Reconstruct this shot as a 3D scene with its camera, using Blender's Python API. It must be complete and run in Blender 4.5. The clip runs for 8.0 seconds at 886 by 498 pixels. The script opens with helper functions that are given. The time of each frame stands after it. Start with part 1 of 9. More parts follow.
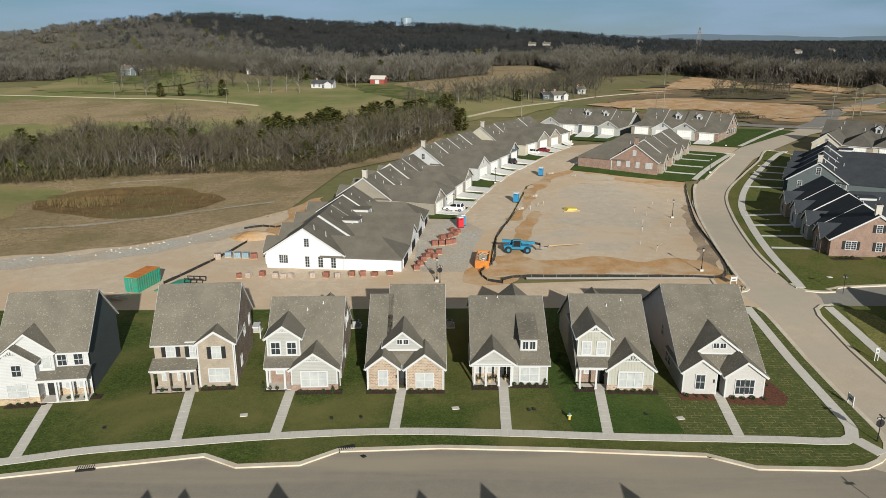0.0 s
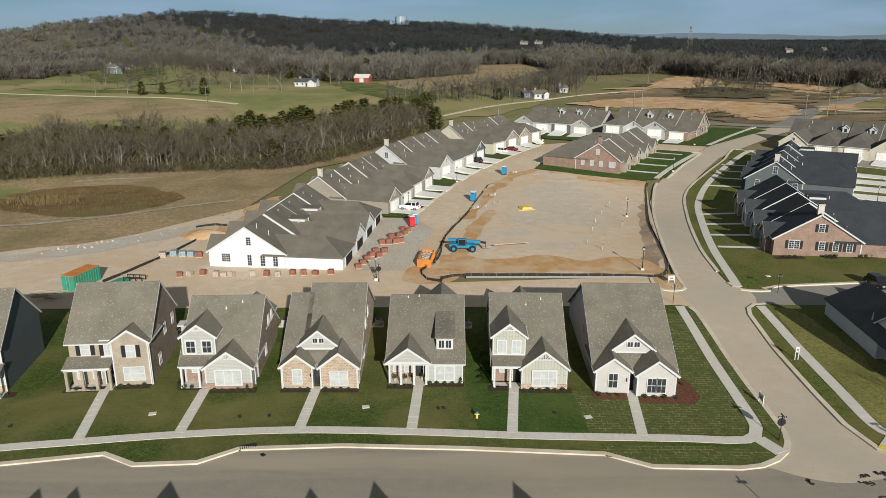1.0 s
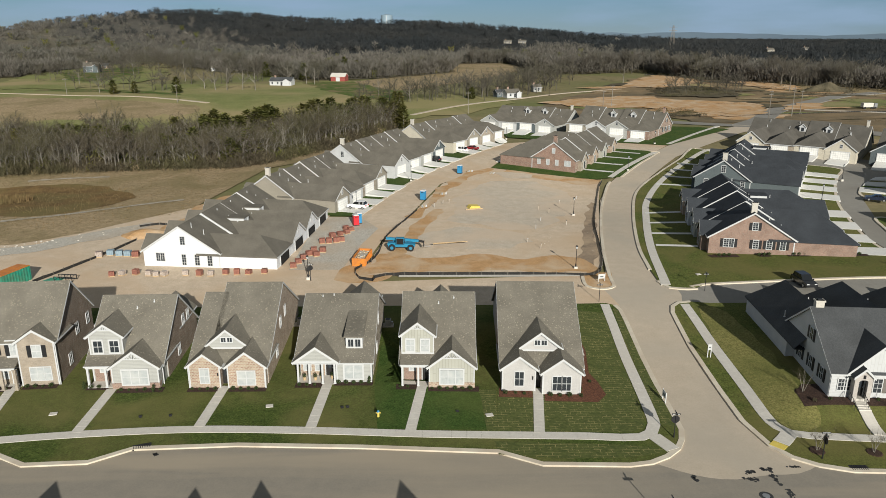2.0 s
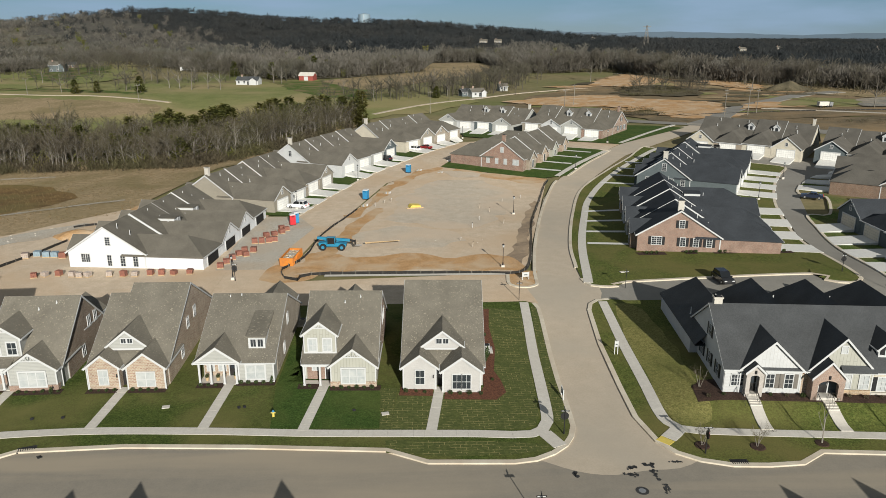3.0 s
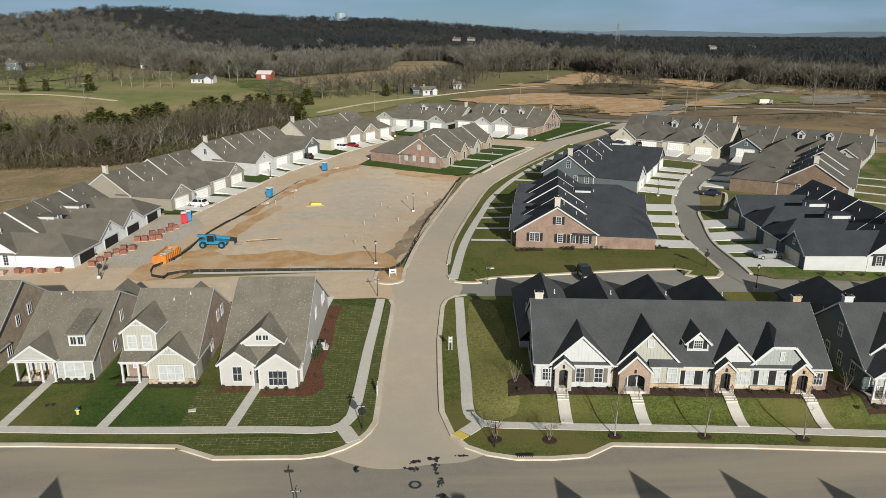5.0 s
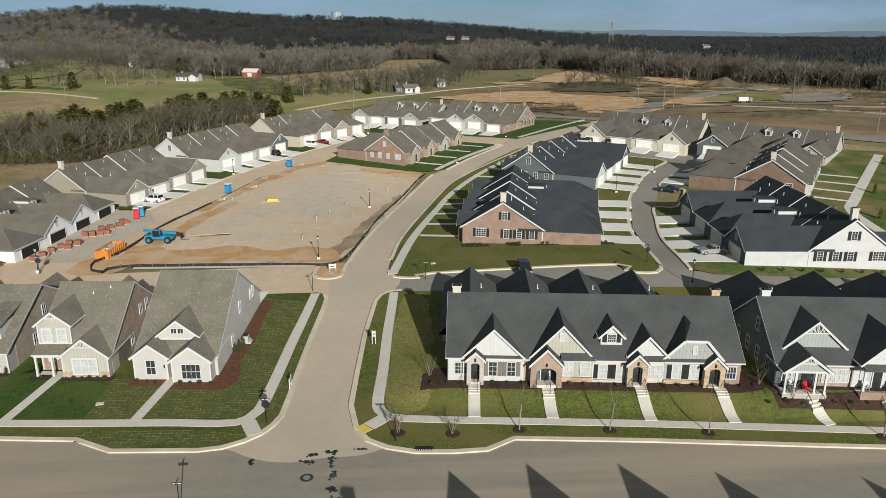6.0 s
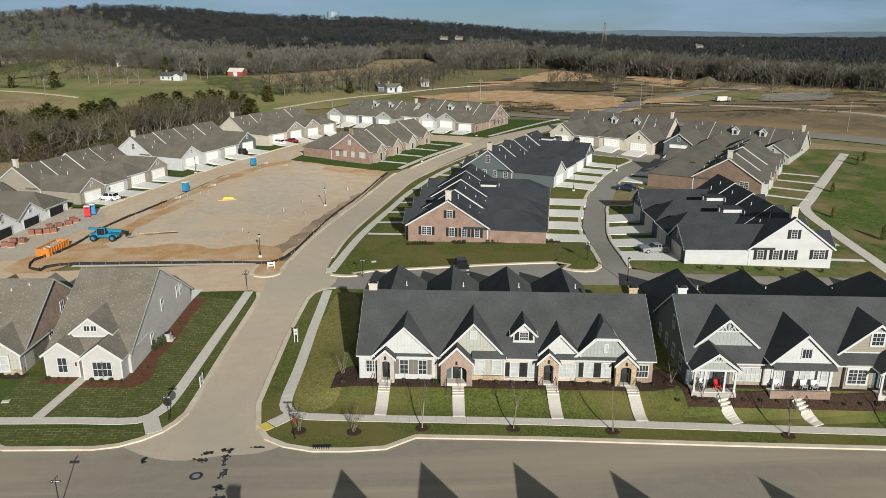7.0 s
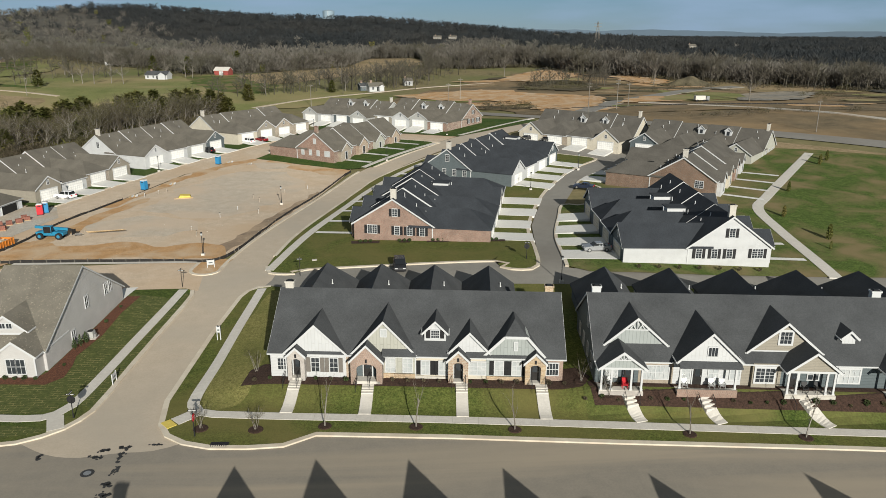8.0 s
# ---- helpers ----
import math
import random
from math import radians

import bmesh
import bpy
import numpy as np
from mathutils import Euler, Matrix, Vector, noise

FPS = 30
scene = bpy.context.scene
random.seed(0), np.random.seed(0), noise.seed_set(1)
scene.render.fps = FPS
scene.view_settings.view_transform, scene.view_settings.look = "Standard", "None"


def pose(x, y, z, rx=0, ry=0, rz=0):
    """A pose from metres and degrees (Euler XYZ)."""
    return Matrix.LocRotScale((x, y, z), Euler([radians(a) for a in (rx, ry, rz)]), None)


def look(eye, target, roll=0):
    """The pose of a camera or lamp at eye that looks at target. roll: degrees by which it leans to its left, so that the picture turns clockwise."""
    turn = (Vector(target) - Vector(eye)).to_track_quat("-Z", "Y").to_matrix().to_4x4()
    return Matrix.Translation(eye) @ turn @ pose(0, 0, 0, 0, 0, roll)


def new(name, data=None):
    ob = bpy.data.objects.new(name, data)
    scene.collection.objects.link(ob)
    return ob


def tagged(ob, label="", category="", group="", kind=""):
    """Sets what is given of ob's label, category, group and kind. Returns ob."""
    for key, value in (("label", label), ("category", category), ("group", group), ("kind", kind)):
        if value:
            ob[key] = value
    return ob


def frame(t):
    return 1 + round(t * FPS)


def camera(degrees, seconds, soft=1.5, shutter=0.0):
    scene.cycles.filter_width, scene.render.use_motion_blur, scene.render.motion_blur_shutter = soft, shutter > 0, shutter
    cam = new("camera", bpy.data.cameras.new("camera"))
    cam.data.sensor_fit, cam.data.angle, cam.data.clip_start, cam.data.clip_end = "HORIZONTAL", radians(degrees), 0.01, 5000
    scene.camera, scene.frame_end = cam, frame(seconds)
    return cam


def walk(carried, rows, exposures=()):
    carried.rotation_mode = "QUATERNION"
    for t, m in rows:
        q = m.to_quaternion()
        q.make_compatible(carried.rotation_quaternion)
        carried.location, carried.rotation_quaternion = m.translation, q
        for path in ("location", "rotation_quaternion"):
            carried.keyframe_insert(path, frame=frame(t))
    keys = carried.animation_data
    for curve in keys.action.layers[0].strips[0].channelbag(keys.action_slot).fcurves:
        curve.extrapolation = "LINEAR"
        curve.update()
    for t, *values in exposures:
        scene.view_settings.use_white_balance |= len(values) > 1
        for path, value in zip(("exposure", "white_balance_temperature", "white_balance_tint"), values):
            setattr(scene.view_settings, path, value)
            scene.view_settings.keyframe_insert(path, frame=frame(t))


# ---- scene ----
# ---------- the camera's flight ----------
cam = camera(63.3, 8.0, soft=0.6)
METRES, EYE, TILT, LEAN, TURN = 80.0, 40.4, -16.5, 0.0, 0.0
ROWS = [
    (0.0, 0.0, 0.0, 0.0, 0.0, -0.0, 0.0),
    (0.5, 0.0626, -0.0, 0.0001, 0.02, -0.04, -0.03),
    (1.0, 0.1248, -0.0007, 0.0003, -0.07, -0.11, -0.04),
    (1.5, 0.1873, -0.0017, 0.0002, -0.33, -0.15, 0.0),
    (3.0, 0.3717, -0.0073, -0.001, -1.99, -0.25, 0.4),
    (3.5, 0.4346, -0.0106, -0.002, -2.72, -0.27, 0.61),
    (4.0, 0.4971, -0.0142, -0.003, -2.97, -0.32, 0.66),
    (4.5, 0.5598, -0.0173, -0.004, -2.93, -0.34, 0.66),
    (6.0, 0.7482, -0.0196, -0.0178, -2.78, -0.4, 0.58),
    (6.5, 0.811, -0.0186, -0.0212, -2.76, -0.39, 0.55),
    (7.0, 0.8739, -0.0182, -0.0235, -2.72, -0.38, 0.53),
    (7.5, 0.9364, -0.0203, -0.0254, -2.69, -0.4, 0.49),
    (8.0, 0.9987, -0.0237, -0.0267, -2.66, -0.42, 0.46),
]
walk(cam, [(t, pose(0, 0, EYE, TILT, LEAN, TURN) @ pose(METRES * x, METRES * y, METRES * z, 90 + pitch, roll, yaw)) for t, x, y, z, yaw, pitch, roll in ROWS])

# ---------- daylight: low sun behind the camera, thin cloud over the hills ----------
SUN_ELEV = 20.5
SUN_AZ = 14.5       # degrees by which the sun stands to the east of straight behind the camera
world = bpy.data.worlds.new("sky")
scene.world = world
world.use_nodes = True
wn, wl = world.node_tree.nodes, world.node_tree.links
wn.clear()
sky = wn.new("ShaderNodeTexSky")
sky.sky_type = "NISHITA"
sky.sun_disc = False
sky.sun_elevation = radians(SUN_ELEV)
sky.sun_rotation = radians(180 - SUN_AZ)
sky.air_density, sky.dust_density, sky.ozone_density = 1.0, 0.0, 3.0
wtc = wn.new("ShaderNodeTexCoord")
wmap = wn.new("ShaderNodeMapping")
wmap.inputs["Scale"].default_value = (3.0, 3.0, 16.0)
wnoise = wn.new("ShaderNodeTexNoise")
wnoise.inputs["Scale"].default_value = 1.3
wnoise.inputs["Detail"].default_value = 6.0
wramp = wn.new("ShaderNodeValToRGB")
wramp.color_ramp.elements[0].position, wramp.color_ramp.elements[1].position = 0.42, 0.62
wmix = wn.new("ShaderNodeMix")
wmix.data_type = "RGBA"
wmix.inputs["B"].default_value = (6.6, 7.0, 7.1, 1)
wmul = wn.new("ShaderNodeMath")
wmul.operation = "MULTIPLY"
wmul.inputs[1].default_value = 0.75
wbg = wn.new("ShaderNodeBackground")
wbg.inputs["Strength"].default_value = 0.051
wout = wn.new("ShaderNodeOutputWorld")
wl.new(wtc.outputs["Generated"], wmap.inputs["Vector"])
wl.new(wmap.outputs["Vector"], wnoise.inputs["Vector"])
wl.new(wnoise.outputs["Fac"], wramp.inputs["Fac"])
wl.new(wramp.outputs["Color"], wmul.inputs[0])
wl.new(wmul.outputs[0], wmix.inputs["Factor"])
wtint = wn.new("ShaderNodeMix")
wtint.data_type, wtint.blend_type = "RGBA", "MULTIPLY"
wtint.inputs["Factor"].default_value = 1.0
wtint.inputs["B"].default_value = (0.56, 0.75, 1.02, 1)
whaze = wn.new("ShaderNodeMix")
whaze.data_type = "RGBA"
whaze.inputs["Factor"].default_value = 0.6
whaze.inputs["B"].default_value = (2.8, 3.75, 4.3, 1)
wl.new(sky.outputs["Color"], whaze.inputs["A"])
wl.new(whaze.outputs["Result"], wmix.inputs["A"])
wl.new(wmix.outputs["Result"], wtint.inputs["A"])
# a veil of thin neutral cloud high overhead
wsep = wn.new("ShaderNodeSeparateXYZ")
wl.new(wtc.outputs["Generated"], wsep.inputs[0])
wup = wn.new("ShaderNodeMapRange")
wup.interpolation_type = "SMOOTHSTEP"
wup.inputs["From Min"].default_value, wup.inputs["From Max"].default_value = 0.12, 0.45
wup.inputs["To Max"].default_value = 0.9
wl.new(wsep.outputs["Z"], wup.inputs["Value"])
wveil = wn.new("ShaderNodeMix")
wveil.data_type = "RGBA"
wveil.inputs["B"].default_value = (2.3, 2.47, 2.52, 1)
wl.new(wup.outputs["Result"], wveil.inputs["Factor"])
wl.new(wtint.outputs["Result"], wveil.inputs["A"])
wl.new(wveil.outputs["Result"], wbg.inputs["Color"])
wl.new(wbg.outputs["Background"], wout.inputs["Surface"])
sun_dir = Vector((math.sin(radians(SUN_AZ)) * math.cos(radians(SUN_ELEV)), -math.cos(radians(SUN_AZ)) * math.cos(radians(SUN_ELEV)), math.sin(radians(SUN_ELEV))))
sun_data = bpy.data.lights.new("sun", "SUN")
sun_data.energy, sun_data.angle, sun_data.color = 3.9, radians(0.6), (1.0, 0.97, 0.885)
sun = new("sun", sun_data)
sun.matrix_world = look(sun_dir * 200, (0, 0, 0))
scene.view_settings.exposure = 0.60


# ---------- materials ----------
def material(name, base, dark=None, scale=1.0, rough=0.85, bump=0.0, bump_scale=None, stain=None, stain_scale=0.08, stain_amount=0.5, metal=0.0, per_object=0.0, spec=0.3, island=0.0, stretch=None, thin=False, crisp=0.0):
    """Paint, stone, soil and the like: two colours mixed by fine noise, a third by broad noise, and a fine relief."""
    m = bpy.data.materials.new(name)
    m.use_nodes = True
    nt = m.node_tree
    n, l = nt.nodes, nt.links
    b = n["Principled BSDF"]
    b.inputs["Roughness"].default_value = rough
    b.inputs["Metallic"].default_value = metal
    b.inputs["Specular IOR Level"].default_value = spec
    geo = n.new("ShaderNodeNewGeometry")
    fine = n.new("ShaderNodeTexNoise")
    fine.inputs["Scale"].default_value = scale
    fine.inputs["Detail"].default_value = 5.0
    fine.inputs["Roughness"].default_value = 0.65
    l.new(geo.outputs["Position"], fine.inputs["Vector"])
    r1 = n.new("ShaderNodeMapRange")
    r1.inputs["From Min"].default_value, r1.inputs["From Max"].default_value = 0.32, 0.68
    l.new(fine.outputs["Fac"], r1.inputs["Value"])
    mix = n.new("ShaderNodeMix")
    mix.data_type = "RGBA"
    mix.inputs["A"].default_value = (*(dark or [c * 0.8 for c in base]), 1)
    mix.inputs["B"].default_value = (*base, 1)
    l.new(r1.outputs["Result"], mix.inputs["Factor"])
    out = mix.outputs["Result"]
    if crisp:
        # blades, grit and tufts a hand or two across
        grit = n.new("ShaderNodeTexNoise")
        grit.inputs["Scale"].default_value = 4.5
        grit.inputs["Detail"].default_value = 8.0
        grit.inputs["Roughness"].default_value = 0.75
        l.new(geo.outputs["Position"], grit.inputs["Vector"])
        r5 = n.new("ShaderNodeMapRange")
        r5.inputs["From Min"].default_value, r5.inputs["From Max"].default_value = 0.38, 0.62
        r5.inputs["To Min"].default_value, r5.inputs["To Max"].default_value = 1 - crisp, 1 + crisp
        l.new(grit.outputs["Fac"], r5.inputs["Value"])
        hs5 = n.new("ShaderNodeHueSaturation")
        l.new(r5.outputs["Result"], hs5.inputs["Value"])
        l.new(out, hs5.inputs["Color"])
        out = hs5.outputs["Color"]
    if stain:
        broad = n.new("ShaderNodeTexNoise")
        broad.inputs["Scale"].default_value = stain_scale
        broad.inputs["Detail"].default_value = 4.0
        broad.inputs["Distortion"].default_value = 0.6
        if stretch:
            mp = n.new("ShaderNodeMapping")
            mp.inputs["Scale"].default_value = (*stretch, 1.0)
            l.new(geo.outputs["Position"], mp.inputs["Vector"])
            l.new(mp.outputs["Vector"], broad.inputs["Vector"])
        else:
            l.new(geo.outputs["Position"], broad.inputs["Vector"])
        r2 = n.new("ShaderNodeMapRange")
        r2.inputs["From Min"].default_value, r2.inputs["From Max"].default_value = 0.42, 0.66
        r2.inputs["To Max"].default_value = stain_amount
        l.new(broad.outputs["Fac"], r2.inputs["Value"])
        mix2 = n.new("ShaderNodeMix")
        mix2.data_type = "RGBA"
        mix2.inputs["B"].default_value = (*stain, 1)
        l.new(r2.outputs["Result"], mix2.inputs["Factor"])
        l.new(out, mix2.inputs["A"])
        out = mix2.outputs["Result"]
    if island:
        r4 = n.new("ShaderNodeMapRange")
        r4.inputs["To Min"].default_value, r4.inputs["To Max"].default_value = 1 - island, 1 + island
        l.new(geo.outputs["Random Per Island"], r4.inputs["Value"])
        hs2 = n.new("ShaderNodeHueSaturation")
        l.new(r4.outputs["Result"], hs2.inputs["Value"])
        l.new(out, hs2.inputs["Color"])
        out = hs2.outputs["Color"]
    if per_object:
        info = n.new("ShaderNodeObjectInfo")
        r3 = n.new("ShaderNodeMapRange")
        r3.inputs["To Min"].default_value, r3.inputs["To Max"].default_value = 1 - per_object, 1 + per_object
        l.new(info.outputs["Random"], r3.inputs["Value"])
        hsv = n.new("ShaderNodeHueSaturation")
        l.new(r3.outputs["Result"], hsv.inputs["Value"])
        l.new(out, hsv.inputs["Color"])
        out = hsv.outputs["Color"]
    l.new(out, b.inputs["Base Color"])
    if thin:
        # thin twigs and leaves let light through to their far side
        tr = n.new("ShaderNodeBsdfTranslucent")
        l.new(out, tr.inputs["Color"])
        ms = n.new("ShaderNodeMixShader")
        ms.inputs["Fac"].default_value = 0.4
        l.new(b.outputs["BSDF"], ms.inputs[1])
        l.new(tr.outputs["BSDF"], ms.inputs[2])
        l.new(ms.outputs["Shader"], n["Material Output"].inputs["Surface"])
    if bump:
        tex = fine
        if bump_scale:
            tex = n.new("ShaderNodeTexNoise")
            tex.inputs["Scale"].default_value = bump_scale
            tex.inputs["Detail"].default_value = 4.0
            l.new(geo.outputs["Position"], tex.inputs["Vector"])
        bm_ = n.new("ShaderNodeBump")
        bm_.inputs["Strength"].default_value = min(1.0, bump)
        bm_.inputs["Distance"].default_value = 0.05 * max(1.0, bump)
        l.new(tex.outputs["Fac"], bm_.inputs["Height"])
        l.new(bm_.outputs["Normal"], b.inputs["Normal"])
    return m


def coursed(name, c1, c2, mortar, width, height, gap, offset=0.5, rough=0.9, bump=0.6, wobble=0.0, vertical=False, flat=False, mottle=0.16):
    """Brick, ledge stone, lap boards or shingle courses laid in object space on upright or sloping faces."""
    m = bpy.data.materials.new(name)
    m.use_nodes = True
    n, l = m.node_tree.nodes, m.node_tree.links
    b = n["Principled BSDF"]
    b.inputs["Roughness"].default_value = rough
    b.inputs["Specular IOR Level"].default_value = 0.25
    tc = n.new("ShaderNodeTexCoord")
    sep = n.new("ShaderNodeSeparateXYZ")
    l.new(tc.outputs["Object"], sep.inputs[0])
    add = n.new("ShaderNodeMath")
    add.operation = "ADD"
    l.new(sep.outputs["X"], add.inputs[0])
    l.new(sep.outputs["Y"], add.inputs[1])
    com = n.new("ShaderNodeCombineXYZ")
    if flat:
        l.new(sep.outputs["X"], com.inputs["X"])
        l.new(sep.outputs["Y"], com.inputs["Y"])
    elif vertical:
        l.new(sep.outputs["Z"], com.inputs["X"])
        l.new(add.outputs[0], com.inputs["Y"])
    else:
        l.new(add.outputs[0], com.inputs["X"])
        l.new(sep.outputs["Z"], com.inputs["Y"])
    vec = com.outputs[0]
    br = n.new("ShaderNodeTexBrick")
    br.inputs["Scale"].default_value = 1.0
    br.inputs["Brick Width"].default_value = width
    br.inputs["Row Height"].default_value = height
    br.inputs["Mortar Size"].default_value = gap
    br.inputs["Mortar Smooth"].default_value = 0.2
    br.inputs["Color1"].default_value = (*c1, 1)
    br.inputs["Color2"].default_value = (*c2, 1)
    br.inputs["Mortar"].default_value = (*mortar, 1)
    br.offset = offset
    if wobble:
        nz = n.new("ShaderNodeTexNoise")
        nz.inputs["Scale"].default_value = 1.5
        l.new(vec, nz.inputs["Vector"])
        ad = n.new("ShaderNodeMix")
        ad.data_type = "RGBA"
        ad.blend_type = "ADD"
        ad.inputs["Factor"].default_value = wobble
        l.new(vec, ad.inputs["A"])
        l.new(nz.outputs["Color"], ad.inputs["B"])
        vec = ad.outputs["Result"]
    l.new(vec, br.inputs["Vector"])
    geo = n.new("ShaderNodeNewGeometry")
    nz2 = n.new("ShaderNodeTexNoise")
    nz2.inputs["Scale"].default_value = 0.7
    nz2.inputs["Detail"].default_value = 6.0
    l.new(geo.outputs["Position"], nz2.inputs["Vector"])
    hsv = n.new("ShaderNodeHueSaturation")
    mr = n.new("ShaderNodeMapRange")
    mr.inputs["From Min"].default_value, mr.inputs["From Max"].default_value = 0.3, 0.7
    mr.inputs["To Min"].default_value, mr.inputs["To Max"].default_value = 1 - mottle, 1 + mottle
    l.new(nz2.outputs["Fac"], mr.inputs["Value"])
    l.new(mr.outputs["Result"], hsv.inputs["Value"])
    l.new(br.outputs["Color"], hsv.inputs["Color"])
    l.new(hsv.outputs["Color"], b.inputs["Base Color"])
    bu = n.new("ShaderNodeBump")
    bu.inputs["Strength"].default_value = bump
    bu.inputs["Distance"].default_value = 0.03
    inv = n.new("ShaderNodeMath")
    inv.operation = "SUBTRACT"
    inv.inputs[0].default_value = 1.0
    l.new(br.outputs["Fac"], inv.inputs[1])
    l.new(inv.outputs[0], bu.inputs["Height"])
    l.new(bu.outputs["Normal"], b.inputs["Normal"])
    return m


def shingles(name, base, dark, light, fleck=0.0):
    """Asphalt shingles: fine grain, mottled tabs, and pale tabs scattered here and there."""
    m = bpy.data.materials.new(name)
    m.use_nodes = True
    n, l = m.node_tree.nodes, m.node_tree.links
    b = n["Principled BSDF"]
    b.inputs["Roughness"].default_value = 0.95
    b.inputs["Specular IOR Level"].default_value = 0.15
    tc = n.new("ShaderNodeTexCoord")
    mp = n.new("ShaderNodeMapping")
    mp.inputs["Scale"].default_value = (5.5, 9.0, 15.0)
    l.new(tc.outputs["Object"], mp.inputs["Vector"])
    vor = n.new("ShaderNodeTexVoronoi")
    vor.inputs["Scale"].default_value = 1.0
    l.new(mp.outputs["Vector"], vor.inputs["Vector"])
    sep = n.new("ShaderNodeSeparateColor")
    l.new(vor.outputs["Color"], sep.inputs["Color"])
    mix = n.new("ShaderNodeMix")
    mix.data_type = "RGBA"
    mix.inputs["A"].default_value, mix.inputs["B"].default_value = (*dark, 1), (*base, 1)
    l.new(sep.outputs["Red"], mix.inputs["Factor"])
    geo = n.new("ShaderNodeNewGeometry")
    nz = n.new("ShaderNodeTexNoise")
    nz.inputs["Scale"].default_value = 0.35
    nz.inputs["Detail"].default_value = 7.0
    l.new(geo.outputs["Position"], nz.inputs["Vector"])
    mr = n.new("ShaderNodeMapRange")
    mr.inputs["From Min"].default_value, mr.inputs["From Max"].default_value = 0.3, 0.7
    mr.inputs["To Min"].default_value, mr.inputs["To Max"].default_value = 0.85, 1.15
    l.new(nz.outputs["Fac"], mr.inputs["Value"])
    hsv = n.new("ShaderNodeHueSaturation")
    l.new(mr.outputs["Result"], hsv.inputs["Value"])
    l.new(mix.outputs["Result"], hsv.inputs["Color"])
    out = hsv.outputs["Color"]
    if fleck:
        th = n.new("ShaderNodeMath")
        th.operation = "GREATER_THAN"
        th.inputs[1].default_value = 1 - fleck
        l.new(sep.outputs["Green"], th.inputs[0])
        mx = n.new("ShaderNodeMix")
        mx.data_type = "RGBA"
        mx.inputs["B"].default_value = (*light, 1)
        l.new(th.outputs[0], mx.inputs["Factor"])
        l.new(out, mx.inputs["A"])
        out = mx.outputs["Result"]
    l.new(out, b.inputs["Base Color"])
    bu = n.new("ShaderNodeBump")
    bu.inputs["Strength"].default_value = 0.5
    bu.inputs["Distance"].default_value = 0.02
    l.new(sep.outputs["Blue"], bu.inputs["Height"])
    l.new(bu.outputs["Normal"], b.inputs["Normal"])
    return m


def turf(name):
    """Newly laid turf: mottled green rolls with short yellow seams that come and go."""
    m = coursed(name, (0.088, 0.105, 0.028), (0.062, 0.08, 0.021), (0.30, 0.255, 0.10), 1.1, 0.5, 0.028, rough=1.0, bump=0.5, wobble=0.3, flat=True)
    n, l = m.node_tree.nodes, m.node_tree.links
    b = n["Principled BSDF"]
    br = [q for q in n if q.type == "TEX_BRICK"][0]
    geo = n.new("ShaderNodeNewGeometry")
    nz = n.new("ShaderNodeTexNoise")
    nz.inputs["Scale"].default_value = 0.9
    nz.inputs["Detail"].default_value = 3.0
    l.new(geo.outputs["Position"], nz.inputs["Vector"])
    gate = n.new("ShaderNodeMapRange")
    gate.inputs["From Min"].default_value, gate.inputs["From Max"].default_value = 0.44, 0.54
    l.new(nz.outputs["Fac"], gate.inputs["Value"])
    mul = n.new("ShaderNodeMath")
    mul.operation = "MULTIPLY"
    l.new(gate.outputs["Result"], mul.inputs[0])
    l.new(br.outputs["Fac"], mul.inputs[1])
    nz2 = n.new("ShaderNodeTexNoise")
    nz2.inputs["Scale"].default_value = 3.0
    nz2.inputs["Detail"].default_value = 8.0
    l.new(geo.outputs["Position"], nz2.inputs["Vector"])
    ramp = n.new("ShaderNodeMix")
    ramp.data_type = "RGBA"
    ramp.inputs["A"].default_value, ramp.inputs["B"].default_value = (0.02, 0.036, 0.008, 1), (0.135, 0.148, 0.042, 1)
    l.new(nz2.outputs["Fac"], ramp.inputs["Factor"])
    mix = n.new("ShaderNodeMix")
    mix.data_type = "RGBA"
    mix.inputs["B"].default_value = (0.28, 0.24, 0.10, 1)
    l.new(mul.outputs[0], mix.inputs["Factor"])
    l.new(ramp.outputs["Result"], mix.inputs["A"])
    l.new(mix.outputs["Result"], b.inputs["Base Color"])
    return m


